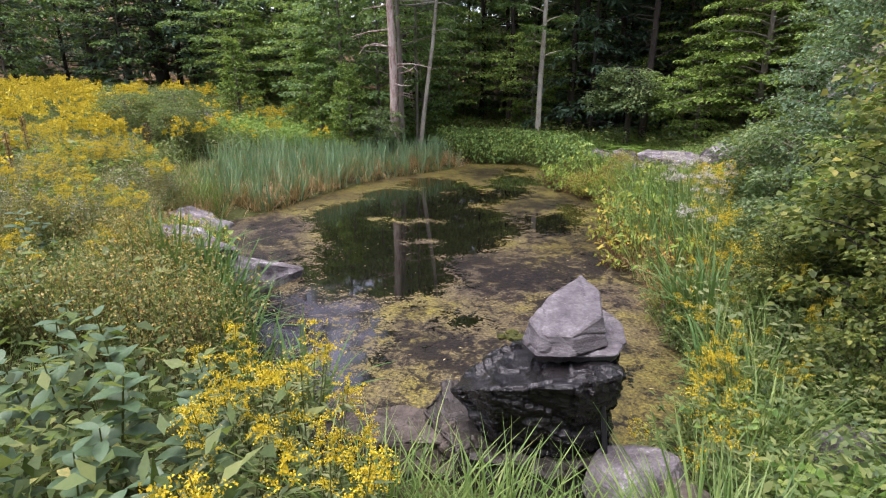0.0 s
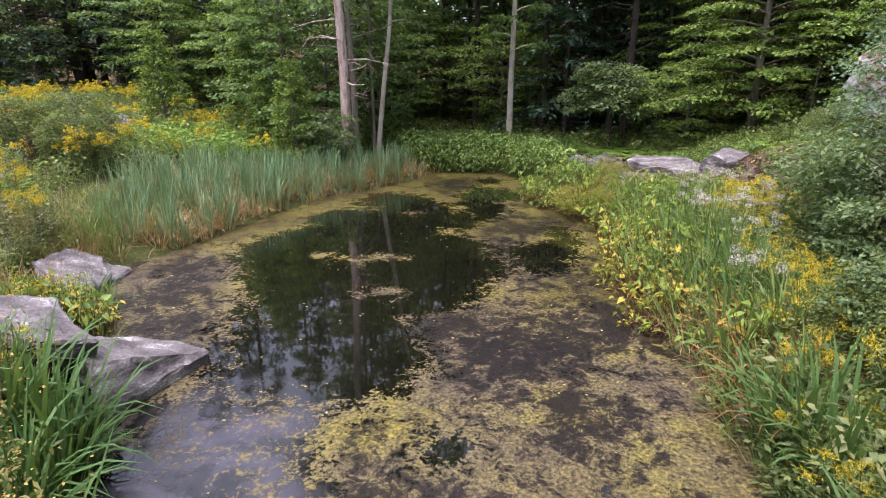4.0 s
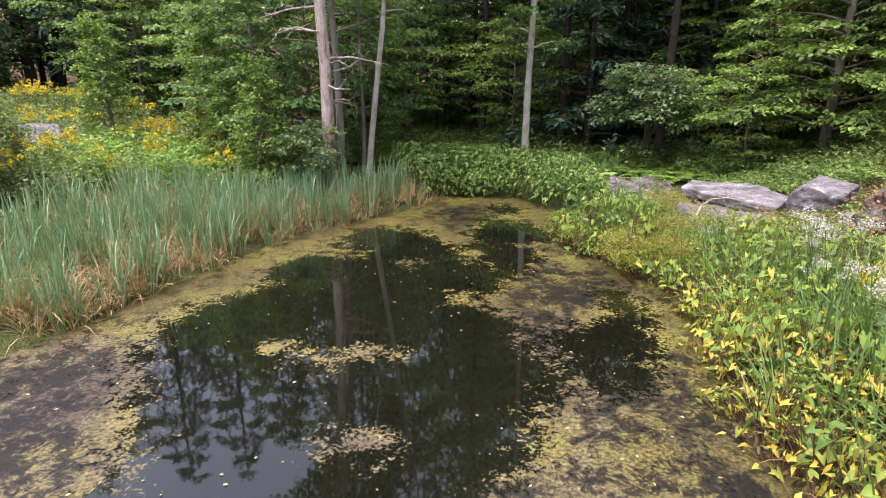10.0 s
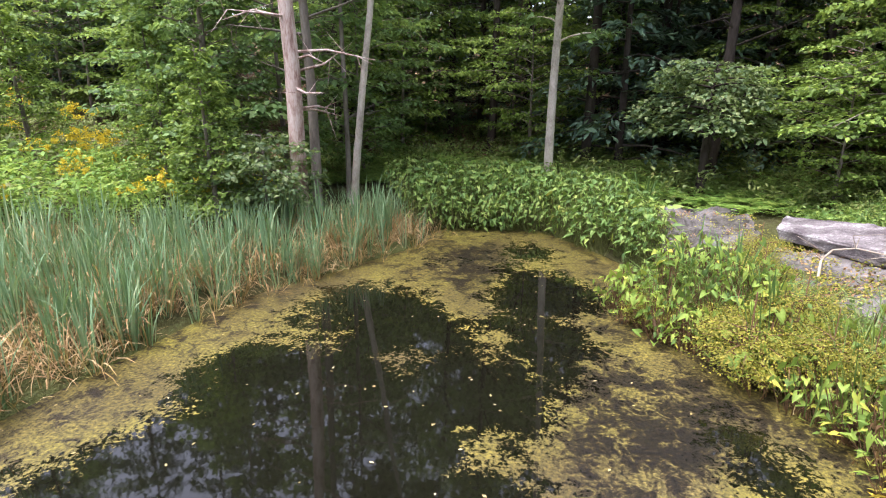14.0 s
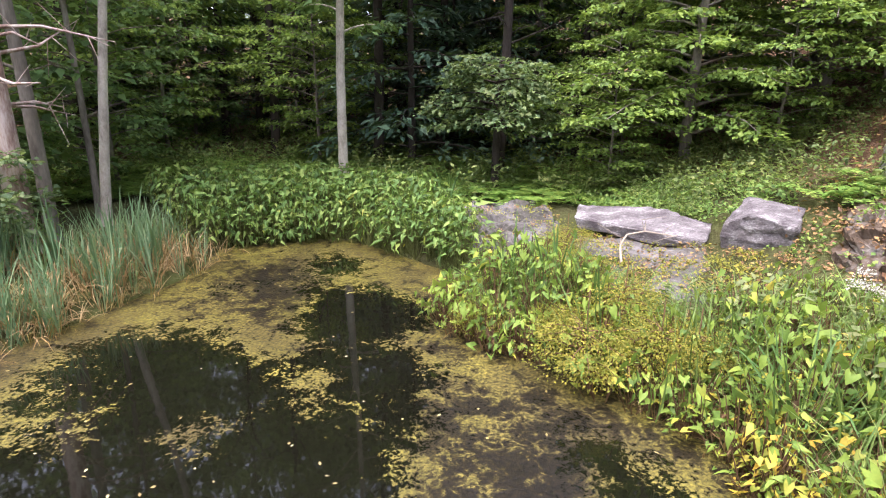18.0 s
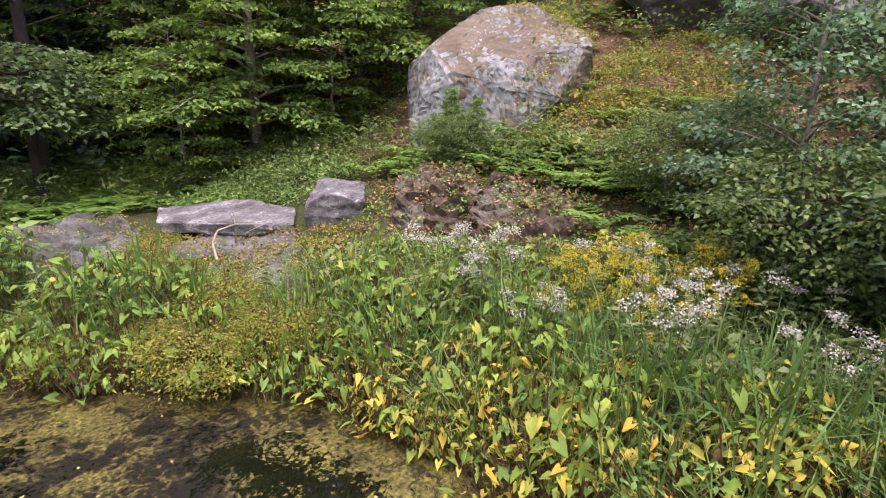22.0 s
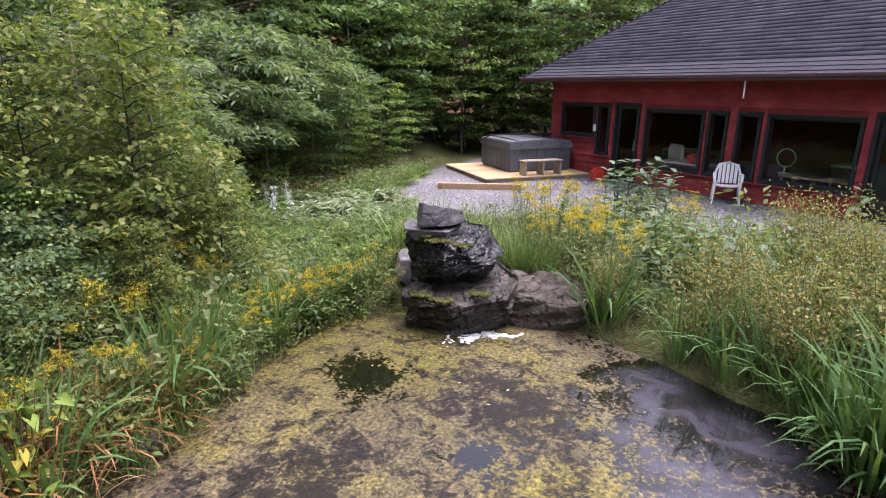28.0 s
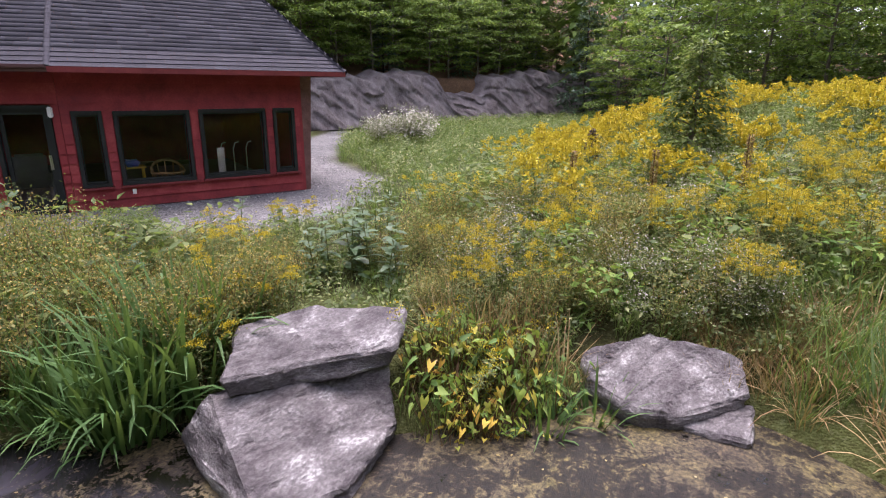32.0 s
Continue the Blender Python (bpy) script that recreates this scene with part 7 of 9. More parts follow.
def milkweed(rng, h=1.05, pairs=8, L=0.265, W=0.135):
    """0 stem, 1 leaves"""
    bag = Bag()
    lean = rng.normal(0, 0.08, 2)
    t = np.array([lean[0], lean[1], h])
    v, q = tube([(0, 0, 0), t * [0.4, 0.4, 0.5], t], [0.011, 0.010, 0.006], 5)
    bag.add(v, q, 0)
    for i in range(pairs):
        s = 0.18 + 0.82 * i / (pairs - 1)
        az = i * 1.57 + rng.normal(0, .4)
        for k in (0, 3.14159):
            a = az + k
            way = np.array([[np.cos(a), np.sin(a), 0.1 + 0.45 * s + rng.normal(0, .3)]])
            f = 1.0 if s < 0.8 else 1.0 - 1.8 * (s - 0.8)
            bag.add(*ovals(t[None] * s, way, UP[None] + rng.normal(0, .15, (1, 3)), L * f * rng.uniform(.8, 1.15), W * f * rng.uniform(.85, 1.15), 0.10, rng.uniform(0.1, 0.5)), 1)
    return bag.arrays()


def sword_clump(rng, n=42, L=1.0, W=0.03, r=0.2, bend=1.5):
    az = rng.uniform(0, 6.28, n)
    rr = r * np.sqrt(rng.rand(n))
    base = np.stack([rr * np.cos(az), rr * np.sin(az), 0 * az], 1)
    v, f = blades(base, az + rng.normal(0, .5, n), rng.uniform(.02, .38, n), bend * rng.rand(n) ** 1.7 * 1.7, L * rng.uniform(.5, 1.1, n), W * rng.uniform(.7, 1.2, n), 5)
    return v, f, np.zeros(len(f), int)


def cattail_clump(rng, n=9, h=0.9):
    """0 green blades, 1 straw blades"""
    bag = Bag()
    az = rng.uniform(0, 6.28, n)
    base = np.stack([.12 * np.cos(az) * rng.rand(n), .12 * np.sin(az) * rng.rand(n), 0 * az], 1)
    bag.add(*blades(base, az, rng.uniform(.0, .16, n), rng.rand(n) ** 3 * 1.3, h * rng.uniform(.75, 1.15, n), .021 * rng.uniform(.7, 1.2, n), 4), 0)
    m = 7
    az = rng.uniform(0, 6.28, m)
    base = np.stack([.12 * np.cos(az), .12 * np.sin(az), 0 * az], 1)
    bag.add(*blades(base, az, rng.uniform(.05, .6, m), rng.uniform(.2, 2.0, m), h * rng.uniform(.35, .8, m), .016, 4), 1)
    return bag.arrays()


def straw_tuft(rng, n=16, L=0.6):
    az = rng.uniform(0, 6.28, n)
    base = np.stack([.1 * np.cos(az), .1 * np.sin(az), 0 * az], 1)
    v, f = blades(base, az, rng.uniform(.1, .9, n), rng.uniform(.4, 2.0, n), L * rng.uniform(.5, 1.2, n), .013, 4)
    return v, f, np.zeros(len(f), int)


def grass_tuft(rng, n=22, L=0.4, w=0.008, spread=0.1):
    az = rng.uniform(0, 6.28, n)
    rr = spread * np.sqrt(rng.rand(n))
    base = np.stack([rr * np.cos(az), rr * np.sin(az), 0 * az], 1)
    v, f = blades(base, az + rng.normal(0, .6, n), rng.uniform(.02, .5, n), rng.uniform(.1, 1.4, n), L * rng.uniform(.5, 1.2, n), w * rng.uniform(.7, 1.3, n), 3)
    return v, f, np.zeros(len(f), int)


def fern(rng, fronds=7, L=0.7):
    bag = Bag()
    for i in range(fronds):
        az = i * 6.28 / fronds + rng.normal(0, .3)
        o, s = np.array([np.cos(az), np.sin(az), 0]), np.array([-np.sin(az), np.cos(az), 0])
        n = 10
        u = np.repeat(np.linspace(0.14, 1, n), 2)
        sg = np.tile([1.0, -1.0], n)
        l = L * rng.uniform(.75, 1.15)
        pos = o * (u * l * .85)[:, None] + UP * (l * (0.95 * u - 0.72 * u ** 2))[:, None]
        wl = l * 0.26 * np.sin(np.clip(u * 1.05, 0, 1) * 2.7 + .3)
        way = s * sg[:, None] + o * .45 + UP * 0.05 + rng.normal(0, .07, (2 * n, 3))
        bag.add(*kites(pos, way, np.tile(UP, (2 * n, 1)), wl, l * 0.085, .05, .12), 0)
    return bag.arrays()


def low_weed(rng, n=34, h=0.3, L=0.07, W=0.04, r=0.2):
    """0 leaves"""
    az = rng.uniform(0, 6.28, n)
    rr = r * np.sqrt(rng.rand(n))
    pos = np.stack([rr * np.cos(az), rr * np.sin(az), h * rng.rand(n) ** .7], 1)
    way = np.stack([np.cos(az), np.sin(az), rng.uniform(-.4, .6, n)], 1) + rng.normal(0, .5, (n, 3))
    v, f = kites(pos, way, UP + rng.normal(0, .4, (n, 3)), L * rng.uniform(.6, 1.3, n), W * rng.uniform(.6, 1.3, n))
    return v, f, np.zeros(len(f), int)


def ovals(base, way, up, length, width, fold=0.12, droop=0.15):
    """Broad oval leaves with a bent midrib."""
    n = len(base)
    way = unit(way)
    side = unit(np.cross(way, up))
    nrm = np.cross(side, way)
    L, W = np.broadcast_to(length, n)[:, None], np.broadcast_to(width, n)[:, None]
    rows = []
    for s, w in ((0.0, 0.06), (0.16, 0.36), (0.38, 0.5), (0.62, 0.46), (0.84, 0.26), (1.0, 0.02)):
        c = base + way * L * s - nrm * L * droop * s * s
        rows += [c - side * W * w + nrm * W * fold * w * 2, c, c + side * W * w + nrm * W * fold * w * 2]
    v = np.stack(rows, 1)
    i = np.arange(n)[:, None] * 18
    f = np.concatenate([i + [3 * k + j, 3 * k + j + 1, 3 * k + j + 4, 3 * k + j + 3] for k in range(5) for j in (0, 1)], 1).reshape(-1, 4)
    return v.reshape(-1, 3), f


def singles(v, f, m, named, parent):
    """Every leaf and stalk as a part of its own: faces that share vertices go together. named: (name, material) by number."""
    root = np.arange(len(v))
    for q in f:
        root[q] = root[q].min()
    for q in f[::-1]:
        root[q] = root[q].min()
    key = root[f[:, 0]]
    for k in np.unique(key):
        ff = f[key == k]
        used, inv = np.unique(ff, return_inverse=True)
        name, mat = named[m[key == k][0]]
        child(link_mesh(name, v[used], inv.reshape(ff.shape), [mat]), parent)


def drape(obs, xy):
    """Height of the topmost face of the given stones over each point, or of the ground where none lies."""
    z = ground_z(xy[:, 0], xy[:, 1])
    for ob in obs:
        t = BVHTree.FromPolygons([ob.matrix_basis @ v.co for v in ob.data.vertices], [p.vertices[:] for p in ob.data.polygons])
        for i, (x, y) in enumerate(xy):
            hit = t.ray_cast(Vector((x, y, 20)), Vector((0, 0, -1)))[0]
            if hit is not None:
                z[i] = max(z[i], hit.z)
    return z


def many(fn, k, seed, **kw):
    return [fn(np.random.RandomState(seed + i), **kw) for i in range(k)]


R = np.random.RandomState(9)
GR = many(goldenrod, 5, 100, plume=240, fs=0.55)
GRF = many(goldenrod, 4, 120, stems=8, plume=50, leafn=12, h=1.05, fs=2.1, out=0.26)
BO = many(boneset, 4, 140)
BRU = many(brush, 5, 160, fl=130, fs=0.017)
BRW = many(brush, 3, 170, h=0.8, n=420, fl=170, fs=0.026)
BRX = many(brush, 2, 175, h=0.9, n=200, fl=130, fs=0.06)
BL = many(broadleaf, 4, 180, dry=0.2, n=18, L=0.102, W=0.08, shape=arrow_leaves) + many(broadleaf, 3, 185, dry=0.45, n=22, L=0.07, W=0.05, h=0.42, shape=arrow_leaves) + many(broadleaf, 1, 188, dry=0.12, n=13, L=0.085, W=0.06)
BLY = many(broadleaf, 5, 320, dry=0.45, n=24, L=0.08, W=0.062, h=0.44, shape=arrow_leaves)
BLG = many(broadleaf, 5, 190, h=0.68, n=14, L=0.13, W=0.085, dry=0.06, shape=hearts)
CT = many(cattail_clump, 6, 200)
STW = many(straw_tuft, 4, 210)
GT = many(grass_tuft, 5, 220)
GTL = many(grass_tuft, 4, 230, n=16, L=0.75, w=0.011, spread=0.14)
FE = many(fern, 5, 240)
LW = many(low_weed, 6, 250)
LWB = many(low_weed, 5, 260, n=46, h=0.55, L=0.10, W=0.045, r=0.26)
IR = many(sword_clump, 4, 270)

# cattails
BED = [(-8.1, 11.0), (-7.75, 13.4), (-7.25, 15.4), (-6.35, 17.3), (-5.0, 19.4), (-4.75, 20.7), (-5.7, 20.6), (-6.9, 19.3), (-8.8, 18.4), (-10.7, 17.0), (-10.7, 13.6), (-9.5, 11.2)]
cb = pick_in(780, BED, R, -0.1)
cb = cb[wave(cb[:, 0] * 2.3, cb[:, 1] * 2.3) + R.normal(0, 0.35, len(cb)) > -0.35]
scatter("cattails", CT, [M_CATTAIL, M_STRAW], cb, R, 0.5, 1.06, 0.08, label="dense bed of blue-green cattails with tan dead blades", category="cattails")
edge = pick_in(560, BED, R, -0.15)
edge = edge[dist(edge[:, 0], edge[:, 1], POND) < 0.9]
scatter("dead_cattail_blades", STW, [M_STRAW], edge, R, 0.55, 1.05, 0.15, label="bent straw-coloured blades at the foot of the cattails", category="dead grass")
# far end and right bank broad leaves
FAREND = [(-5.4, 20.6), (-3.8, 20.9), (-2.4, 20.7), (-1.7, 19.6), (-0.9, 18.5), (-0.6, 19.0), (-0.8, 20.6), (-1.2, 22.2), (-3.0, 23.0), (-6.4, 23.0)]
scatter("pickerel_plants", BLG, [M_STEM, M_BROAD, M_LIME], pick_in(640, FAREND, R, -0.15), R, 0.8, 1.2, 0.08, label="leafy green water plants at the end of the pond", category="water plants")
RIM = [(-1.15, 18.2), (-1.75, 16.6), (-1.1, 15.7), (-0.45, 14.6), (-0.05, 13.6), (0.0, 12.4), (-0.15, 11.6), (-0.2, 10.8), (0.0, 9.2), (0.25, 8.1), (1.0, 7.6), (1.1, 9.4), (1.4, 11.6), (1.9, 13.2), (1.5, 14.8), (0.2, 16.2), (-0.2, 17.6)]
rim = pick_in(900, RIM, R, -0.2)
rim = rim[wave(rim[:, 0] * 2.9 + 5, rim[:, 1] * 2.9) + R.normal(0, 0.4, len(rim)) > -0.25]
rim = rim[(rim[:, 0] < 0.1) | (rim[:, 1] < 15.0)]
rim = rim[(rim[:, 1] > 11.5) | (R.rand(len(rim)) < 0.62)]
scatter("arrowhead_plants", BL, [M_DRYSTEM, M_LIME, M_DRYLEAF], rim[50:][(rim[50:, 1] > 11.0) | (R.rand(len(rim) - 50) < 0.55)], R, 0.55, 1.2, 0.16, label="yellowing arrow-leaved plants crowding the water's edge", category="water plants")
ym = rim[rim[:, 1] < 13.6]
ym = np.concatenate([ym + R.normal(0, 0.12, ym.shape), ym[ym[:, 1] < 11.5] + R.normal(0, 0.12, ym[ym[:, 1] < 11.5].shape)])
scatter("turning_arrowheads", BLY, [M_DRYSTEM, M_GOLDLEAF, M_DRYLEAF], ym, R, 0.6, 1.15, 0.18, label="yellow and rust arrow-leaved plants with withered stalks", category="water plants")
arrow = []
for v, f, m in BL[:3]:
    ob = thing("arrowhead_plant", pose(0, 0, -3), "yellow-green arrow-leaved plant standing at the water's edge", "plant", "arrowhead plants")
    singles(v, f, m, [("stalk", M_DRYSTEM), ("leaf", M_LIME), ("dry_leaf", M_DRYLEAF)], ob)
    arrow.append(ob)
for i, (x, y) in enumerate(rim[:50]):
    if i < 3:
        arrow[i].matrix_basis = gpose(x, y, R.uniform(0, 360), 1.0)
    else:
        copy_thing(arrow[i % 3], gpose(x, y, R.uniform(0, 360), R.uniform(.8, 1.2)))
# right bank behind the rim
RB = [(0.6, 4.4), (0.7, 7.0), (1.2, 9.0), (1.2, 13.0), (0.6, 15.0), (0.4, 17.4), (1.4, 17.0), (2.8, 15.6), (3.4, 13.0), (2.8, 9.0), (2.6, 5.0), (1.6, 4.0)]
def off_face(p):
    return p[~((p[:, 0] > 1.5) & (p[:, 1] > 12.2) & (p[:, 1] < 15.6)) & ~((p[:, 0] > 0.45) & (p[:, 1] > 15.2))]


scatter("bank_grass", GTL, [M_GRASS], off_face(pick_in(260, RB, R)), R, 0.7, 1.1, 0.12, label="long green grass on the pond bank", category="grass")
scatter("bank_boneset", BO, [M_STEM, M_WEED, M_WHITE], pick_in(6, [(1.0, 9.5), (1.1, 13.0), (0.6, 15.8), (2.3, 15.5), (2.7, 12.0), (2.2, 9.0)], R), R, 0.8, 1.15, label="white-flowered boneset on the bank", category="wildflowers")
scatter("bank_goldenrod", GR, [M_STEM, M_SHRUB, M_GOLD], pick_in(20, [(1.3, 5.0), (1.3, 8.0), (1.5, 12.4), (2.7, 12.4), (2.5, 8.0), (2.2, 5.0)], R), R, 0.7, 1.0, label="yellow goldenrod on the bank", category="wildflowers")
bc = np.array([(1.25, 12.3), (1.5, 10.2), (1.2, 11.3), (1.5, 13.8), (1.75, 10.9), (1.1, 8.9)])
scatter("boneset_clumps", many(boneset, 3, 146, h=0.85, stems=9, heads=80), [M_STEM, M_WEED, M_WHITE], bc, R, 0.85, 1.1, label="dense heads of white boneset flowers over the grass", category="wildflowers")
gc = np.array([(1.75, 11.8), (1.6, 11.5), (1.9, 12.2), (1.5, 8.7), (1.3, 8.2), (1.6, 9.1), (1.2, 7.9), (1.5, 7.2), (1.4, 6.5)])
scatter("bank_goldenrod_clumps", many(goldenrod, 3, 126, h=0.85, stems=9, plume=110, fs=0.6, out=0.28), [M_STEM, M_SHRUB, M_GOLD], np.repeat(gc, 2, 0) + R.normal(0, 0.12, (18, 2)), R, 0.8, 1.1, label="bright goldenrod leaning over the bank grass", category="wildflowers")
scatter("bank_long_grass", many(grass_tuft, 4, 236, n=20, L=0.95, w=0.013, spread=0.12), [M_GRASS], pick_in(60, [(0.95, 8.0), (0.9, 13.4), (1.5, 13.6), (1.75, 11.0), (1.6, 8.0)], R), R, 0.7, 1.1, 0.12, label="long bright grass standing behind the water plants", category="grass")
SPI = [tree("spirea_shrub", gpose(-0.55, 15.1), 0.6, 0.007, M_DRYSTEM, M_RUST, 41, 0.06, 0.5, 34, 150, 0.034, 0.021, "low yellow-brown spirea overhanging the water", "shrub", "spirea shrubs", shape=dome, rise=0.6, droop=0.4, fan=0.6)]
for x, y, s in ((0.1, 14.8, 0.8), (0.35, 14.6, 0.7), (0.15, 15.6, 0.8), (-1.3, 16.3, 0.6), (0.1, 16.6, 0.7), (0.5, 17.8, 0.7), (-0.5, 15.7, 0.6)):
    copy_thing(SPI[0], gpose(x, y, R.uniform(0, 360), s))
scatter("rim_grass", GTL, [M_GRASS], pick_in(150, RIM, R, 0.05), R, 0.8, 1.35, 0.15, label="long bent grass among the arrow-leaved plants", category="grass")
SB = [(0.15, 3.9), (0.4, 5.6), (0.3, 7.6), (0.95, 7.6), (1.1, 4.2), (0.6, 3.6)]
scatter("rim_weeds", LWB, [M_BROAD], pick_in(110, RIM, R, 0.1), R, 0.5, 0.9, 0.12, label="green weeds among the arrow-leaved plants", category="weeds")
scatter("shore_weeds", LWB, [M_SHRUB], pick_in(130, SB, R, -0.08), R, 0.5, 0.9, 0.12, label="leafy weeds along the water's edge", category="weeds")
scatter("shore_grass", GTL, [M_GRASS], pick_in(90, SB, R, -0.08), R, 0.7, 1.1, 0.2, label="arching grass along the water's edge", category="grass")
scatter("fountain_broadleaves", BLG, [M_STEM, M_BROAD, M_LIME], pick_in(16, [(0.05, 3.55), (0.1, 3.85), (0.5, 4.25), (0.8, 4.0), (0.6, 3.6)], R), R, 0.5, 0.75, 0.1, label="broad green leaves at the shore beside the fountain", category="water plants")
scatter("shore_goldenrod", GR, [M_STEM, M_WEED, M_GOLD], pick_in(15, SB, R, 0.1), R, 0.5, 0.75, 0.12, label="low yellow goldenrod by the water", category="wildflowers")
scatter("rim_straw", STW, [M_STRAW], np.concatenate([pick_in(110, [(0.3, 7.6), (0.1, 9.4), (0.9, 9.6), (1.2, 8.0), (0.9, 7.4)], R), pick_in(90, RIM, R, 0.0)]), R, 0.4, 0.9, 0.12, label="reddish dry grass at the water's edge", category="dead grass")
scatter("rusty_bank_grass", STW, [M_RUSTGRASS], pick_in(60, [(0.5, 6.9), (0.75, 8.8), (1.3, 8.9), (1.4, 7.0), (0.9, 6.6)], R), R, 0.8, 1.25, 0.15, label="rust-coloured dry grass standing on the bank", category="dead grass")
scatter("bank_weeds", LWB, [M_WEED], off_face(pick_in(420, RB, R)), R, 0.7, 1.2, 0.1, label="low mixed weeds on the bank", category="weeds")
SLOPE_W = [(2.4, 3.0), (2.8, 9.0), (3.4, 13.5), (3.0, 16.5), (5.0, 18.5), (9.0, 20.5), (14, 20), (14, -6), (4, -6)]
sw = pick_in(620, SLOPE_W, R)
sw = sw[~((sw[:, 0] < 3.9) & (sw[:, 1] > 12.2))]
scatter("slope_weeds", LWB, [M_SHRUB], sw, R, 0.8, 1.4, 0.12, label="leafy undergrowth on the slope", category="undergrowth")
scatter("slope_ferns", FE, [M_FERN], pick_in(240, SLOPE_W, R), R, 0.7, 1.2, 0.15, label="green ferns on the slope", category="ferns")
scatter("slope_litter", many(low_weed, 3, 270, n=30, h=0.05, L=0.08, W=0.05, r=0.5), [M_LITTER], pick_in(1200, SLOPE_W, R), R, 0.8, 1.4, 0.3, label="brown and yellow fallen leaves on the slope", category="leaf litter")
scatter("bank_hollow_ferns", FE, [M_FERN], pick_in(46, [(2.6, 4.6), (2.9, 8.6), (4.2, 8.8), (4.6, 5.4), (3.4, 4.2)], R), R, 0.8, 1.3, 0.15, label="ferns in the hollow between bank shrubs", category="ferns")
# fern floor at the far end
FF = [(-9, 23.2), (-3, 23.4), (-0.6, 21.8), (1.0, 20.6), (3.4, 20.6), (5.5, 24), (3, 29), (-12, 29)]
scatter("forest_ferns", FE, [M_FERN], pick_in(620, FF, R), R, 0.7, 1.25, 0.1, label="bright green ferns under the trees", category="ferns")
FW = [(-30, 26), (-14, 23.5), (-6, 23), (2, 20.8), (5, 21), (10, 24), (10, 34), (-30, 40)]
scatter("forest_undergrowth", LWB, [M_SHRUB], pick_in(1200, FW, R), R, 0.8, 1.6, 0.1, label="low green undergrowth on the forest floor", category="undergrowth")
# left bank near the house
NB = [(-2.5, -0.6), (-1.2, -0.9), (0.6, 0.6), (0.4, 2.3), (-1.8, 2.4), (-2.9, 3.5), (-3.9, 4.1), (-5.2, 4.9), (-6.0, 5.9), (-7.4, 7.0), (-8.7, 8.4), (-10.2, 8.6), (-11, 5.5), (-10.6, 3.2), (-7.4, 1.6), (-5.6, -0.2), (-4.0, -1.3)]
NB1 = [(-2.6, 3.2), (-5.2, 4.9), (-6.2, 5.6), (-8.2, 5.0), (-8.8, 2.9), (-7.0, 1.9), (-5.4, 0.4), (-3.4, 0.2), (-2.3, 1.6)]
bp = pick_in(250, NB1, R, 0.25)
MILKBED = [(-5.7, 3.6), (-3.6, 3.5), (-2.0, 2.6), (-1.6, 0.6), (-5.6, 0.4)]
bp = bp[~inside(bp[:, 0], bp[:, 1], MILKBED)]
low = bp[bp[:, 0] < -6.2]
bp = bp[bp[:, 0] >= -6.2]
scatter("low_asters", BRU, [M_DRYSTEM, M_BRUSH, M_BUD], low, R, 0.4, 0.65, 0.08, label="low bushy asters at the edge of the gravel", category="asters")
scatter("green_asters", BRU, [M_DRYSTEM, M_BRUSHGREEN, M_BUD], bp[::3], R, 0.6, 1.1, 0.1, label="bushy dark green asters not yet in flower", category="asters")
scatter("aster_weeds", LWB, [M_SHRUB], pick_in(46, NB1, R, 0.1), R, 1.1, 1.7, 0.12, label="broader-leaved weeds growing up through the asters", category="weeds")
bp = np.concatenate([bp[1::3], bp[2::3]])
scatter("brushy_asters", BRU, [M_DRYSTEM, M_BRUSH, M_BUD], bp, R, 0.75, 1.3, 0.08, label="bushy fine-leaved asters with tiny yellow buds", category="asters")
scatter("yard_weeds", LW, [M_WEED], pick_in(420, NB, R), R, 0.8, 1.3, 0.1, label="mixed green weeds between the pond and the yard", category="weeds")
scatter("yard_grass", GTL, [M_GRASS], pick_in(420, NB, R), R, 0.45, 0.75, 0.15, label="tall grass between the pond and the yard", category="grass")
for i, (x, y, s) in enumerate(((-2.6, 2.75, 1.1), (-2.95, 2.6, 1.0), (-2.3, 2.35, 0.95), (-2.75, 2.15, 0.9), (-2.0, 2.2, 0.8), (-3.3, 3.0, 0.95), (-2.1, 1.3, 1.05), (-1.9, 1.5, 1.1), (-2.5, 1.0, 1.0), (-1.6, 1.1, 0.95), (-5.9, 6.1, 0.95), (-6.6, 5.3, 0.9), (-7.4, 4.7, 0.9), (-4.1, 0.9, 0.9), (-8.0, 3.4, 0.8), (-8.6, 4.0, 0.8), (-8.36, 7.8, 1.0), (-8.55, 7.35, 1.0), (-9.25, 7.7, 1.0), (-8.1, 7.45, 0.9), (-8.85, 8.05, 0.95), (-7.0, 4.6, 0.85), (-9.05, 3.9, 0.8), (-6.4, 5.65, 0.85), (-6.75, 6.1, 0.8))):
    if i < 3:
        ob = thing("goldenrod_plant", gpose(x, y, i * 50, s), "clump of goldenrod in full yellow flower", "wildflower", "goldenrod by the pond")
        rg = np.random.RandomState(130 + i)
        for k in range(7):
            v, f, m = goldenrod(rg, stems=1, plume=260, fs=0.6)
            b = Bag()
            b.v, b.f, b.m, b.n = [v], [f], [m], len(v)
            b.parts([("stem", M_STEM, ""), ("foliage", M_WEED, ""), ("plume", M_GOLD, "bright yellow flower plume")], ob)
        if i == 0:
            GOLDS = []
        GOLDS.append(ob)
    else:
        copy_thing(GOLDS[i % 3], gpose(x, y, R.uniform(0, 360), s))
MW = []
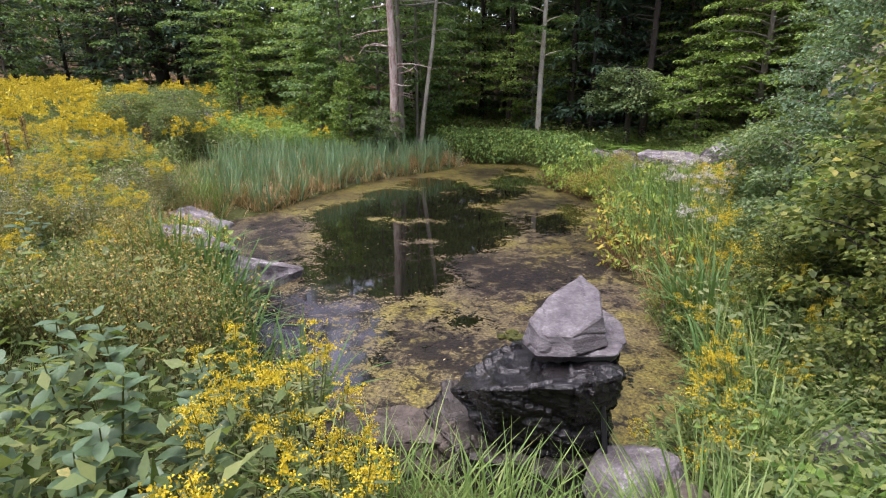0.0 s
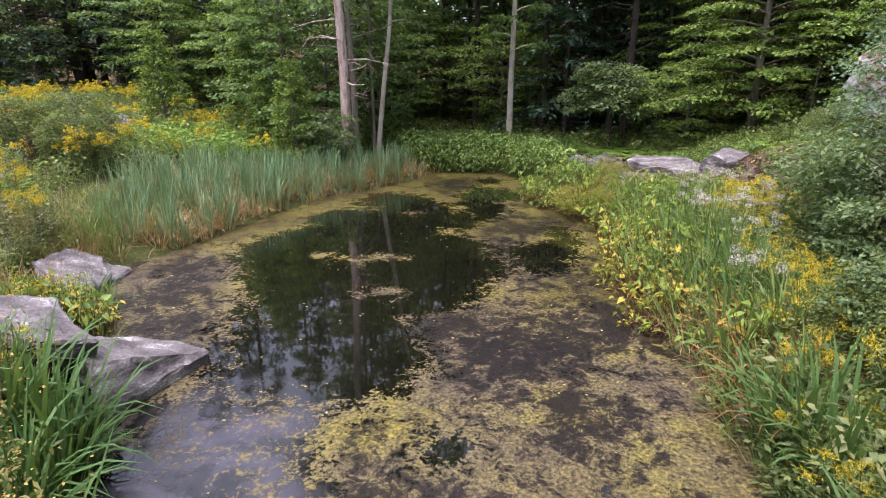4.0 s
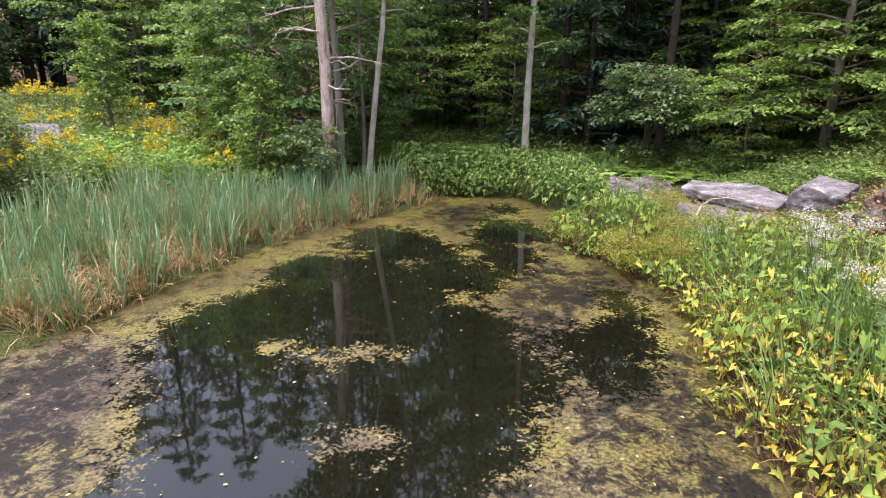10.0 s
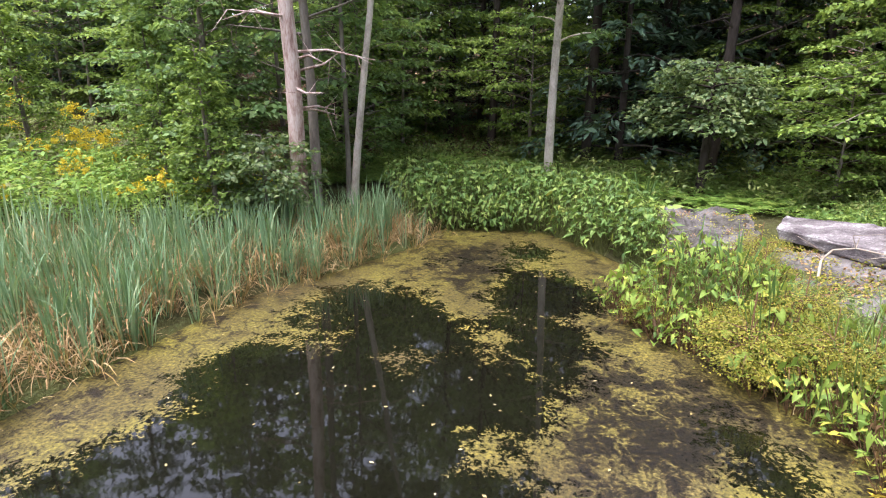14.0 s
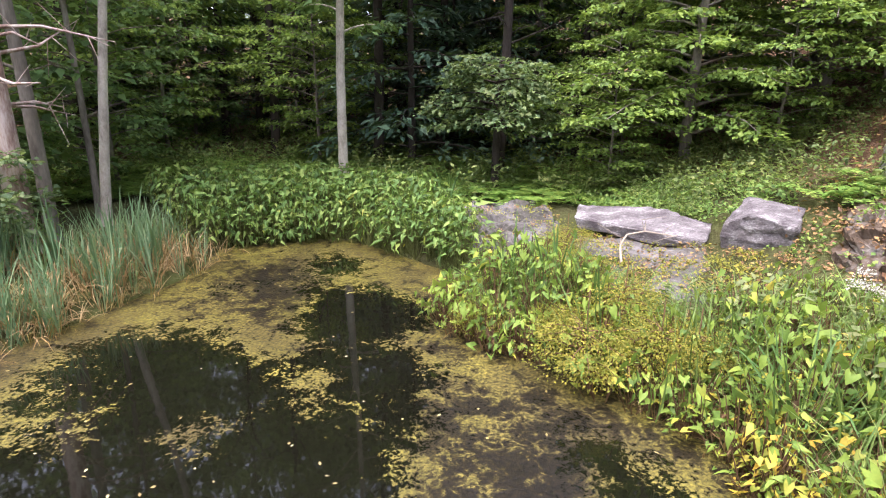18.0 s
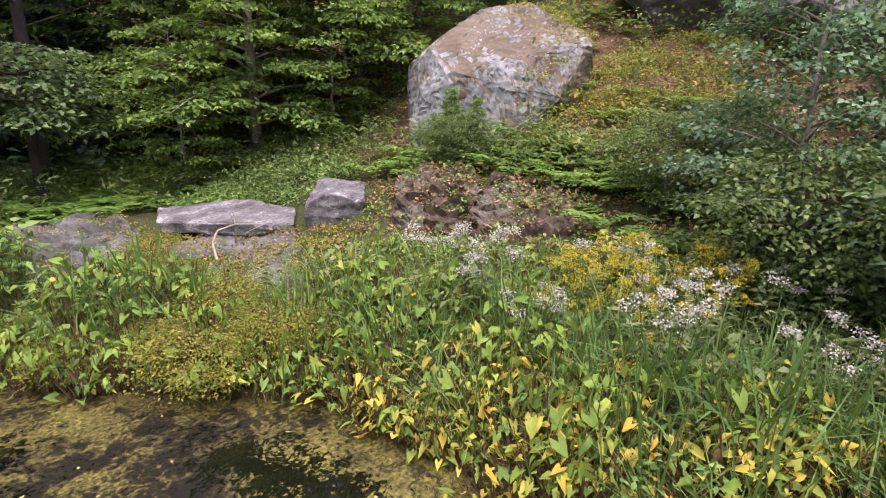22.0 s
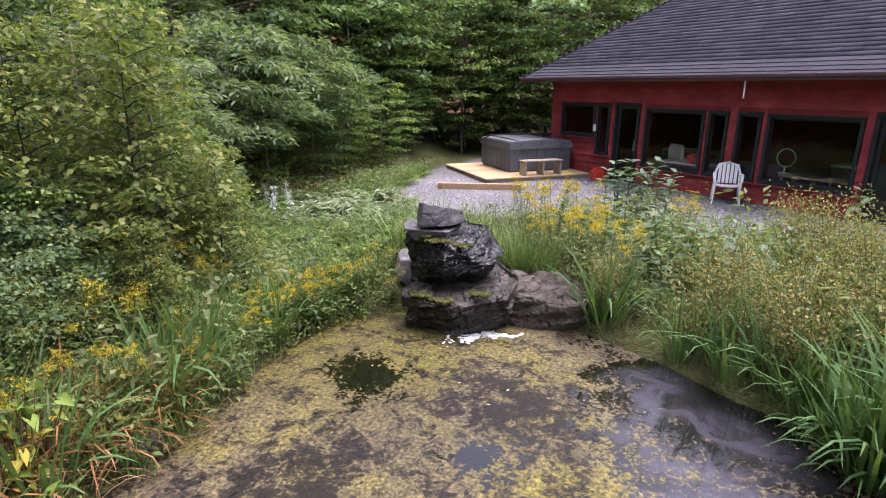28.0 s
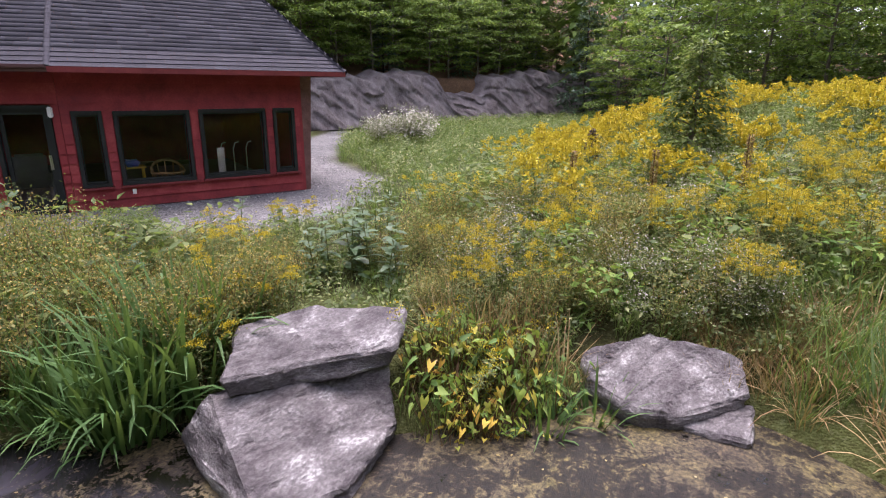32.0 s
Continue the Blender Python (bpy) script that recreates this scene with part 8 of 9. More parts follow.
for i in range(3):
    v, f, m = milkweed(np.random.RandomState(300 + i))
    ob = thing("milkweed_plant", gpose((-4.4, -3.7, -4.0)[i], (3.1, 2.3, 2.7)[i], i * 70, 0.85), "broad-leaved grey-green milkweed plant among weeds", "plant", "milkweed plants")
    singles(v, f, m, [("stem", M_STEM), ("leaf", M_MILK)], ob)
    MW.append(ob)
for x, y, s in ((-4.9, 3.0, .9), (-4.6, 2.5, .9), (-4.2, 2.0, .85), (-3.4, 1.7, .8), (-3.0, 1.9, .7), (-2.6, 1.8, .65), (-3.9, 1.5, .8), (-4.7, 1.7, .8), (-5.3, 2.4, .9), (-3.3, 2.4, .75), (-3.2, 1.2, .75), (-2.7, 1.3, .6), (-3.7, 3.1, .7), (-5.2, 3.4, .8), (-2.9, 2.3, .8), (-3.5, 2.0, .85), (-2.5, 1.5, .7), (-3.0, 1.5, .8), (-3.6, 1.1, .8), (-2.9, 0.9, .7), (-4.3, 2.5, .9), (-3.4, 2.8, .8), (-2.4, 0.9, .65), (-2.1, 0.5, .6), (-1.7, 0.7, .55),
                (-3.2, -1.1, 1.3), (-3.6, -1.2, 1.35), (-3.0, -1.3, 1.2), (-3.9, -1.0, 1.15), (-3.4, -0.8, 1.1), (-4.1, -1.3, 1.0), (-2.8, -1.0, 1.1), (-3.45, -1.0, 1.25), (-3.3, -1.35, 1.25), (-3.75, -0.9, 1.1), (-3.05, -0.85, 1.0), (-3.6, -0.7, .9), (-6.7, 0.2, 1.1), (-8.9, 2.6, .8), (-9.05, 5.15, .85), (-8.95, 5.75, .8), (-9.35, 5.4, .85), (-8.7, 5.35, .75), (-6.5, 3.8, .85), (-6.3, 4.2, .75), (-9.2, 3.2, .7), (-10.8, 4.2, .75), (-11.2, 4.6, .8), (-10.4, 4.7, .7), (-11.0, 5.1, .75), (-10.0, 4.2, .7), (-11.6, 4.2, .7)):
    copy_thing(MW[ft.randrange(3)], gpose(x, y, ft.uniform(0, 360), s))
for x, y, s in ((-8.74, 5.47, 0.84), (-9.16, 4.83, 0.77), (-8.11, 5.14, 0.81), (-8.66, 6.07, 0.87), (-8.56, 4.8, 0.91), (-8.51, 5.4, 0.97), (-9.37, 4.98, 0.92), (-8.26, 5.25, 0.9), (-8.83, 5.12, 0.97), (-9.35, 5.13, 0.97), (-8.67, 5.54, 0.85), (-8.37, 5.89, 0.98), (-8.38, 6.11, 0.78)):
    copy_thing(MW[ft.randrange(3)], gpose(x, y, ft.uniform(0, 360), s))
# sword-leaved clumps along the shore
IRIS = []
for i in range(4):
    v, f, m = IR[i]
    ob = thing("iris_clump", pose(0, 0, -3), "clump of arching green sword-shaped leaves at the shore", "plant", "iris clumps")
    singles(v, f, m, [("blade", M_IRIS)], ob)
    IRIS.append(ob)
for i, (x, y, s) in enumerate(((-3.05, 3.55, 1.05), (-4.35, 4.55, 1.0), (-4.75, 4.75, 1.1), (-5.1, 5.3, 1.1), (-5.45, 5.6, 1.1), (-5.2, 5.7, 0.95), (-5.75, 5.5, 1.1), (-5.05, 4.95, 0.9), (-3.9, 4.2, 0.8), (-4.95, 5.1, 1.0), (-6.2, 5.6, 1.0), (-5.0, 5.35, 0.9), (-5.3, 5.75, 1.1), (-5.45, 5.75, 1.0), (-5.75, 5.8, 1.15), (-6.0, 5.65, 1.1), (-5.15, 5.5, 1.0), (-6.5, 5.6, 1.0),
                                 (0.75, 6.3, 1.0), (0.6, 6.7, 1.0), (0.6, 5.2, 0.8), (0.65, 4.6, 0.8), (1.1, 11.2, 0.9), (1.3, 10.4, 0.9), (1.0, 12.0, 0.9), (1.2, 9.8, 0.8), (0.6, 13.6, 0.8), (0.55, 8.0, 0.9), (0.8, 8.6, 0.9), (1.0, 9.2, 0.95), (0.7, 9.6, 0.85), (0.9, 10.6, 0.9), (0.7, 11.4, 0.85), (1.3, 12.6, 0.9), (0.0, 15.9, 0.8), (-0.6, 17.2, 0.9), (-0.2, 16.6, 0.9), (-0.5, 21.6, 1.0), (-1.0, 22.0, 0.9), (-7.4, 8.7, 0.7), (-7.8, 9.0, 0.7))):
    if x < -5.2 and y < 6.3:
        s *= 1.1
    if i < 4:
        IRIS[i].matrix_basis = gpose(x, y, i * 77, s, 0.03)
    else:
        copy_thing(IRIS[i % 4], gpose(x, y, R.uniform(0, 360), s, 0.03))
# plants between the shore slabs
SP = [(-6.45, 7.75), (-6.9, 8.35), (-7.8, 8.95), (-8.1, 8.3), (-7.6, 7.5), (-7.2, 7.3)]
scatter("pale_shore_grass", GTL, [M_STRAW], pick_in(30, [(-7.3, 7.4), (-7.9, 8.7), (-8.6, 8.3), (-8.0, 7.2)], R), R, 0.7, 1.1, 0.15, label="tan and green grass behind the shore plants", category="grass")
scatter("broad_shore_plants", BLG, [M_STEM, M_BROAD, M_LIME], pick_in(10, SP, R, -0.3), R, 0.6, 1.0, 0.15, label="broad green leaves between the shore slabs", category="water plants")
scatter("shore_plants", BL, [M_DRYSTEM, M_LIME, M_RUST], pick_in(34, SP, R, -0.3), R, 0.6, 1.1, label="green and yellow leafy plants between the shore slabs", category="water plants")
scatter("turning_shore_plants", BLY, [M_DRYSTEM, M_GOLDLEAF, M_DRYLEAF], pick_in(20, SP, R, -0.3), R, 0.8, 1.2, label="yellowing leafy plants between the shore slabs", category="water plants")
scatter("shore_goldenrod_sprigs", many(goldenrod, 2, 350, h=0.7, stems=5, plume=30, fs=0.9, out=0.2), [M_STEM, M_WEED, M_GOLD], pick_in(9, SP, R, 0.0), R, 0.7, 1.0, label="sparse yellow flowers between the shore slabs", category="wildflowers")
scatter("shore_slab_grass", GTL, [M_GRASS], pick_in(26, SP, R, -0.1), R, 0.6, 0.95, 0.18, label="green grass between the shore slabs", category="grass")
# meadow
ME = [(-9, 8.6), (-11, 11), (-11.6, 13.5), (-11.5, 18), (-9.8, 21.8), (-12, 23), (-18, 25), (-27, 25), (-30, 12), (-24, 3.5), (-16, 3.0), (-12.5, 4.0), (-11, 6)]
scatter("meadow_weeds", LWB, [M_WEED], pick_in(1500, ME, R), R, 0.7, 1.3, 0.1, label="mixed green meadow weeds", category="weeds")
scatter("meadow_grass", GTL, [M_GRASS], pick_in(800, ME, R), R, 0.55, 0.9, 0.15, label="meadow grass going to seed", category="grass")
gp = pick_in(900, ME, R)
gp = gp[wave(gp[:, 0] * 1.1, gp[:, 1] * 1.1) > 0.15][:290]
gp = gp[(gp[:, 1] < 13) | (R.rand(len(gp)) < 0.65)]
gp = np.concatenate([gp, pick_in(34, [(-13, 5.2), (-14.5, 4.8), (-16.5, 7.5), (-16.5, 12), (-13.5, 11), (-12.8, 7.5)], R)])
GM = [(-13.3, 6.6), (-16, 4.4), (-24, 6), (-28, 14), (-25, 22), (-17, 19.5), (-14.0, 13)]
gm = pick_in(620, GM, R)
gm = gm[wave(gm[:, 0] * 1.3 + 2, gm[:, 1] * 1.2) > 0.12][:300]
gp = np.concatenate([gp, gm])
gp = gp[gp[:, 1] > 5.2 + 0.412 * (gp[:, 0] + 15)]
gp = np.concatenate([gp, np.repeat(np.array([(-15.6, 5.9), (-14.6, 7.0), (-13.2, 8.6), (-16.8, 6.6), (-17.6, 8.4), (-15.4, 8.9), (-10.2, 7.3), (-12.4, 9.4)]), 5, 0) + R.normal(0, 0.3, (40, 2))])
gp = gp[(gp[:, 0] < -19) | (gp[:, 1] > 12.5) | (wave(gp[:, 0] * 1.7 + 5, gp[:, 1] * 1.7) > 0.1)]
scatter("meadow_goldenrod", GRF, [M_STEM, M_WEED, M_GOLD], gp, R, 0.8, 1.2, 0.08, label="masses of yellow goldenrod in the meadow", category="wildflowers")
CLUMPED = [(-8.9, 7.2), (-9.6, 6.0), (-11.0, 5.0), (-13.6, 5.4), (-14.6, 9.0), (-14.4, 14.0), (-11.2, 11.6), (-9.4, 9.8)]
cc = pick_in(150, CLUMPED, R)
for k, (nm, var, mats, per, smin, smax, lab, cat) in enumerate((
        ("white_asters", BRW, [M_STEM, M_WEED, M_WHITE], 4, 0.7, 1.05, "bushy white-flowered asters in the meadow", "asters"),
        ("yellow_clumps", GR, [M_STEM, M_WEED, M_GOLD], 4, 0.8, 1.1, "goldenrod clumps in the near meadow", "wildflowers"),
        ("bright_clumps", LWB, [M_FERN], 5, 0.9, 1.5, "fresh green leafy clumps in the meadow", "weeds"),
        ("dark_clumps", LWB, [M_SHRUB], 5, 1.0, 1.7, "dark green leafy clumps in the meadow", "weeds"),
        ("brush_clumps", BRU, [M_DRYSTEM, M_BRUSH, M_BUD], 4, 0.6, 1.0, "bushy budding asters in the meadow", "asters"))):
    c = cc[k::5]
    scatter(nm, var, mats, np.repeat(c, per, 0) + R.normal(0, 0.24, (len(c) * per, 2)), R, smin, smax, 0.1, label=lab, category=cat)
scatter("meadow_white_asters", BRW, [M_STEM, M_WEED, M_WHITE], pick_in(26, [(-11.2, 7.8), (-13.2, 7.6), (-14.2, 9.4), (-12.4, 10.2)], R), R, 0.7, 1.1, 0.08, label="white-flowered asters below the goldenrod", category="asters")
scatter("near_white_asters", BRW, [M_STEM, M_WEED, M_WHITE], pick_in(12, [(-8.9, 8.6), (-9.6, 8.6), (-10.6, 9.4), (-10.8, 10.6), (-9.8, 10.6), (-9.2, 9.6)], R), R, 0.7, 1.0, 0.08, label="white-flowered asters behind the flat slab", category="asters")
scatter("meadow_brush", BRU, [M_DRYSTEM, M_BRUSH, M_BUD], pick_in(60, [(-7.2, 7.2), (-8.6, 8.4), (-9.8, 10.4), (-11.4, 10), (-12, 7.5), (-10.6, 5), (-8.4, 5)], R), R, 0.6, 0.95, 0.08, label="bushy fine-leaved weeds beside the slabs", category="weeds")
rg2 = pick_in(100, [(-8.4, 10.6), (-8.0, 11.4), (-10.5, 13), (-11.4, 12), (-10.4, 9.8)], R)
scatter("reddish_grass", STW, [M_STRAW], rg2[:36], R, 0.7, 1.1, 0.12, label="tan and reddish dry grass", category="dead grass")
scatter("pale_meadow_grass", GTL, [M_GRASS], rg2[36:], R, 0.7, 1.1, 0.15, label="tall green grass at the end of the cattails", category="grass")
cl = pick_in(420, ME, R)
cl = cl[wave(cl[:, 0] * 1.3 + 2, cl[:, 1] * 1.2) < 0.0][:170]
scatter("dark_meadow_weeds", LWB, [M_SHRUB], cl, R, 1.1, 1.9, 0.12, label="darker green clumps among the goldenrod", category="weeds")
# low green by the fountain and the tub
FS = [(-0.1, 2.9), (-0.3, 3.95), (0.1, 4.4), (0.7, 4.5), (0.7, 2.9)]
scatter("fountain_weeds", LWB, [M_SHRUB], pick_in(26, FS, R, -0.25), R, 0.5, 0.95, 0.15, label="leafy weeds crowding the fountain stones", category="weeds")
scatter("fountain_shore_grass", GTL, [M_GRASS], pick_in(22, FS, R, -0.25), R, 0.5, 0.9, 0.2, label="arching grass beside the fountain stones", category="grass")
scatter("fountain_goldenrod", many(goldenrod, 2, 128, h=0.6, stems=4, plume=80, fs=0.6), [M_STEM, M_WEED, M_GOLD], pick_in(7, FS, R, -0.1), R, 0.7, 1.0, 0.15, label="low goldenrod beside the fountain", category="wildflowers")
WE = [(-10.9, 17.2), (-8.9, 18.6), (-7.4, 19.9), (-8.6, 21.2), (-12.5, 21.5), (-14.5, 19.0), (-12.8, 15.8)]
scatter("wood_edge_weeds", LWB, [M_FERN], pick_in(210, WE, R), R, 0.9, 1.6, 0.12, label="fresh yellow-green growth along the edge of the wood", category="undergrowth")
scatter("wood_edge_goldenrod", GRF, [M_STEM, M_WEED, M_GOLD], pick_in(26, WE, R), R, 0.6, 0.9, 0.1, label="goldenrod along the edge of the wood", category="wildflowers")
HB = [(3.8, 0.6), (3.6, 1.7), (2.6, 2.0), (1.2, 1.4), (1.0, -0.3), (2.0, -1.6), (3.2, -0.8)]


def off_hostas(p):
    return p[~inside(p[:, 0], p[:, 1], HB)]


NR = [(0.5, 0.6), (0.5, 4.3), (2.6, 5.0), (3.6, 3.0), (3.4, -3.5), (2.7, -6.5), (2.4, -3.0), (1.6, -0.6)]
scatter("bank_ferns", FE, [M_FERN], off_hostas(pick_in(70, NR, R)), R, 0.6, 1.05, 0.12, label="small green ferns among the ground cover", category="ferns")
scatter("mixed_weeds", LWB, [M_SHRUB], off_hostas(pick_in(170, NR, R)), R, 0.5, 1.0, 0.12, label="mixed leafy weeds by the fountain", category="weeds")
scatter("dark_cover", LWB, [M_OAK], off_hostas(pick_in(230, NR, R)), R, 0.5, 0.9, 0.1, label="darker leafy weeds among the ground cover", category="weeds")
scatter("ground_cover", LW, [M_SHRUB], off_hostas(pick_in(260, NR, R)), R, 0.8, 1.4, 0.1, label="low green ground cover by the fountain", category="ground cover")
scatter("short_grass", GT, [M_GRASS], off_hostas(pick_in(240, NR, R)), R, 0.8, 1.2, 0.1, label="short green grass by the fountain", category="grass")
scatter("fountain_grass", GTL, [M_GRASS], pick_in(60, [(-2.3, 2.3), (-0.2, 2.0), (0.4, 2.6), (-0.2, 2.3), (-1.9, 2.5)], R), R, 0.8, 1.25, 0.15, label="long arching grass in front of the fountain", category="grass")


YS = [(-10.6, 2.7), (-13.4, 2.05), (-15.1, 0.9), (-16.7, -2.6), (-22, -7.0), (-29, -11.0), (-38, -8.5), (-46, -4.5), (-52, 2), (-40, 10), (-24, 3.5), (-12.4, 4.6)]
scatter("verge_grass", GTL, [M_GRASS], pick_in(2600, YS, R), R, 0.6, 1.1, 0.15, label="soft green grass beside the gravel track", category="grass")
scatter("verge_weeds", LWB, [M_WEED], pick_in(1500, YS, R), R, 0.7, 1.4, 0.1, label="mixed weeds beside the gravel track", category="weeds")
scatter("verge_asters", BRX, [M_STEM, M_SHRUB, M_WHITE], pick_in(34, [(-19.6, -3.6), (-21.5, -4.6), (-23.5, -3.6), (-21.5, -2.2)], R), R, 1.2, 1.6, 0.08, label="white-flowered asters beside the gravel track", category="asters")
scatter("verge_goldenrod", GRF, [M_STEM, M_WEED, M_GOLD], pick_in(12, [(-12, 4.4), (-15, 3.2), (-20, 1), (-24, 2), (-20, 4)], R), R, 0.7, 1.0, 0.08, label="scattered goldenrod near the gravel track", category="wildflowers")
scatter("yellow_vine", many(low_weed, 4, 280, n=120, h=0.10, L=0.045, W=0.038, r=0.45), [M_RUST], pick_in(190, [(6.0, 12.6), (5.6, 14.6), (6.4, 15.4), (8.4, 14.8), (9.6, 12.6), (7.6, 11.4)], R), R, 0.8, 1.3, 0.3, label="yellow and rust creeping vine on the slope", category="vine")
LF = [(4.2, 16.4), (4.8, 14.6), (4.5, 13.0), (5.2, 12.4), (6.0, 14.0), (5.6, 16.0), (5.2, 17.6)]
scatter("ledge_ferns", FE, [M_FERN], pick_in(46, LF, R), R, 0.7, 1.1, 0.15, label="bright green ferns above the rock faces", category="ferns")
scatter("ledge_brush", LWB, [M_SHRUB], pick_in(60, LF, R), R, 0.7, 1.3, 0.1, label="leafy growth above the rock faces", category="undergrowth")
MB = [(-8.3, 8.3), (-8.95, 8.7), (-9.05, 10.3), (-9.6, 11.2), (-11, 10.8), (-11.2, 8.8), (-9.4, 7.4)]
scatter("slab_weeds", LWB, [M_WEED], pick_in(110, MB, R), R, 0.5, 0.9, 0.12, label="mixed weeds behind the flat slab", category="weeds")
scatter("slab_grass", GTL, [M_GRASS], pick_in(90, MB, R), R, 0.6, 0.9, 0.15, label="grass behind the flat slab", category="grass")
scatter("slab_rusty_grass", GT, [M_STRAW], pick_in(110, [(-8.6, 10.2), (-8.95, 9.4), (-9.8, 9.6), (-10.2, 10.8), (-9.0, 11.0)], R), R, 0.7, 1.0, 0.15, label="low rusty grass behind the flat slab", category="dead grass")
scatter("ledge_cover", LW, [M_BROAD], pick_in(110, [(1.9, 20.0), (3.3, 17.8), (4.3, 17.4), (4.6, 18.6), (3.6, 20.8)], R), R, 0.9, 1.5, 0.1, label="fresh green low plants behind the ledge slabs", category="ground cover")
scatter("hill_undergrowth", LWB, [M_WEED], pick_in(260, [(-36, 21), (-24, 23.5), (-14, 23.5), (-15, 30), (-36, 32)], R), R, 1.0, 1.7, 0.1, label="green undergrowth along the edge of the wood", category="undergrowth")
FC = [(1.5, 12.2), (1.5, 15.4), (2.3, 15.3), (2.7, 13.6), (3.0, 12.2)]
scatter("face_cover", LW, [M_WEED], pick_in(120, FC, R), R, 0.7, 1.2, 0.12, label="low leafy plants at the foot of the rock faces", category="ground cover")
scatter("face_grass", GT, [M_GRASS], pick_in(110, FC, R), R, 0.8, 1.3, 0.15, label="short grass at the foot of the rock faces", category="grass")
scatter("face_arrowheads", BL, [M_DRYSTEM, M_LIME, M_DRYLEAF], pick_in(110, FC, R), R, 0.6, 0.95, 0.14, label="yellowing leafy plants at the foot of the rock faces", category="plants")
scatter("face_litter", many(low_weed, 3, 295, n=30, h=0.03, L=0.06, W=0.04, r=0.3), [M_LITTER], pick_in(60, FC, R), R, 0.8, 1.3, 0.1, label="fallen leaves at the foot of the rock faces", category="leaf litter")
scatter("slab_asters", BRU, [M_DRYSTEM, M_BRUSH, M_BUD], pick_in(16, [(-5.6, 5.4), (-5.95, 5.95), (-6.9, 6.25), (-7.2, 5.8), (-6.2, 5.2)], R), R, 0.9, 1.1, 0.1, label="bushy asters behind the shore slabs", category="asters")
scatter("ledge_weeds", LWB, [M_SHRUB], pick_in(260, [(2.6, 18.6), (5.0, 17.6), (9.0, 19.6), (7, 23), (3, 22.4)], R), R, 0.6, 1.2, 0.1, label="low green plants behind the ledge", category="undergrowth")
CREEP_LOW = many(low_weed, 3, 345, n=40, h=0.08, L=0.045, W=0.03, r=0.16)
lp = pick_in(150, LEDGE, R)
scatter("flat_ledge_cover", CREEP_LOW, [M_RUST], lp[45:100], R, 0.6, 1.1, 0.15, 0, z=drape([FLATLEDGE], lp[45:100]), label="yellow-green low plants growing in cracks of the ledge", category="ground cover")
scatter("ledge_litter", many(low_weed, 3, 290, n=30, h=0.03, L=0.06, W=0.04, r=0.3), [M_LITTER], lp[:45], R, 0.7, 1.1, 0.1, 0, z=drape([FLATLEDGE], lp[:45]), label="fallen leaves strewn over the ledge", category="leaf litter")
# growth and litter lying on the stones
CREEP = many(low_weed, 4, 330, n=26, h=0.07, L=0.05, W=0.04, r=0.2)
fp = R.uniform([2.7, 12.7], [4.9, 16.4], (150, 2))
scatter("face_creepers", CREEP, [M_FERN], fp[:70], R, 0.7, 1.3, 0.2, 0, drape([FACE1, FACE2], fp[:70]), label="green creepers hanging over the rock faces", category="creeper")
scatter("face_leaves", CREEP, [M_LITTER], fp[70:], R, 0.7, 1.3, 0.2, 0, drape([FACE1, FACE2], fp[70:]), label="brown fallen leaves caught on the rock faces", category="leaf litter")
bp2 = np.concatenate([R.uniform([6.0, 14.4], [7.9, 15.4], (46, 2)), R.uniform([6.9, 15.4], [8.2, 16.2], (16, 2))])
scatter("boulder_vine", CREEP, [M_RUST], bp2, R, 0.8, 1.4, 0.25, 0, drape([BIG], bp2), label="yellow and rust vine creeping over the boulder", category="vine")
le = pick_in(70, [(-0.9, 19.2), (0.6, 18.8), (1.2, 19.6), (1.0, 20.6), (0.0, 20.9), (-0.8, 20.2)], R)
scatter("ledge_moss", many(low_weed, 3, 340, n=60, h=0.03, L=0.03, W=0.028, r=0.22), [M_RUST], le[:16], R, 0.8, 1.5, 0.15, 0, drape([LOWLEDGE], le[:16]), label="yellowish moss and low leaves on the ledge", category="moss")
scatter("low_ledge_litter", CREEP, [M_LITTER], le[58:], R, 0.5, 0.9, 0.15, 0, drape([LOWLEDGE], le[58:]), label="fallen leaves on the low ledge", category="leaf litter")
# ---- small things ----
RS = np.random.RandomState(21)

# fallen leaves and duckweed on the water
wl = RS.uniform([-7.6, 4.6], [0.2, 20.8], (900, 2))
wl = wl[dist(wl[:, 0], wl[:, 1], POND) < -0.15][:260]
v, f = kites(np.column_stack([wl, np.full(len(wl), 0.006)]), np.column_stack([RS.normal(0, 1, (len(wl), 2)), np.zeros(len(wl))]), np.tile(UP, (len(wl), 1)), RS.uniform(.02, .06, len(wl)), RS.uniform(.015, .035, len(wl)), 0.04, 0)
tagged(link_mesh("floating_leaves", v, f, [leaf("pale_floating_leaves", [(0.0, (0.14, 0.09, 0.03)), (0.5, (0.28, 0.23, 0.10)), (1.0, (0.42, 0.37, 0.22))], trans=0.05)]), "small pale leaves floating on the pond", "leaves", kind="stuff")

# gravel
gp = pick_in(5200, GRAVEL, RS, None, False)
gp = gp[(gp[:, 0] > -18) & (gp[:, 1] > -7.5)]
gp = gp[~inside(gp[:, 0], gp[:, 1], [(p.x, p.y) for p in FOOT])]
st = []
for k in range(4):
    q = np.array([(1, 0, 0), (0, 1, 0), (-1, 0, 0), (0, -1, 0), (0, 0, .7), (0, 0, -.5)]) * RS.uniform(.6, 1.2, (6, 1)) * 0.022
    st.append((q, np.array([(0, 1, 4), (1, 2, 4), (2, 3, 4), (3, 0, 4), (1, 0, 5), (2, 1, 5), (3, 2, 5), (0, 3, 5)]), np.zeros(8, int)))


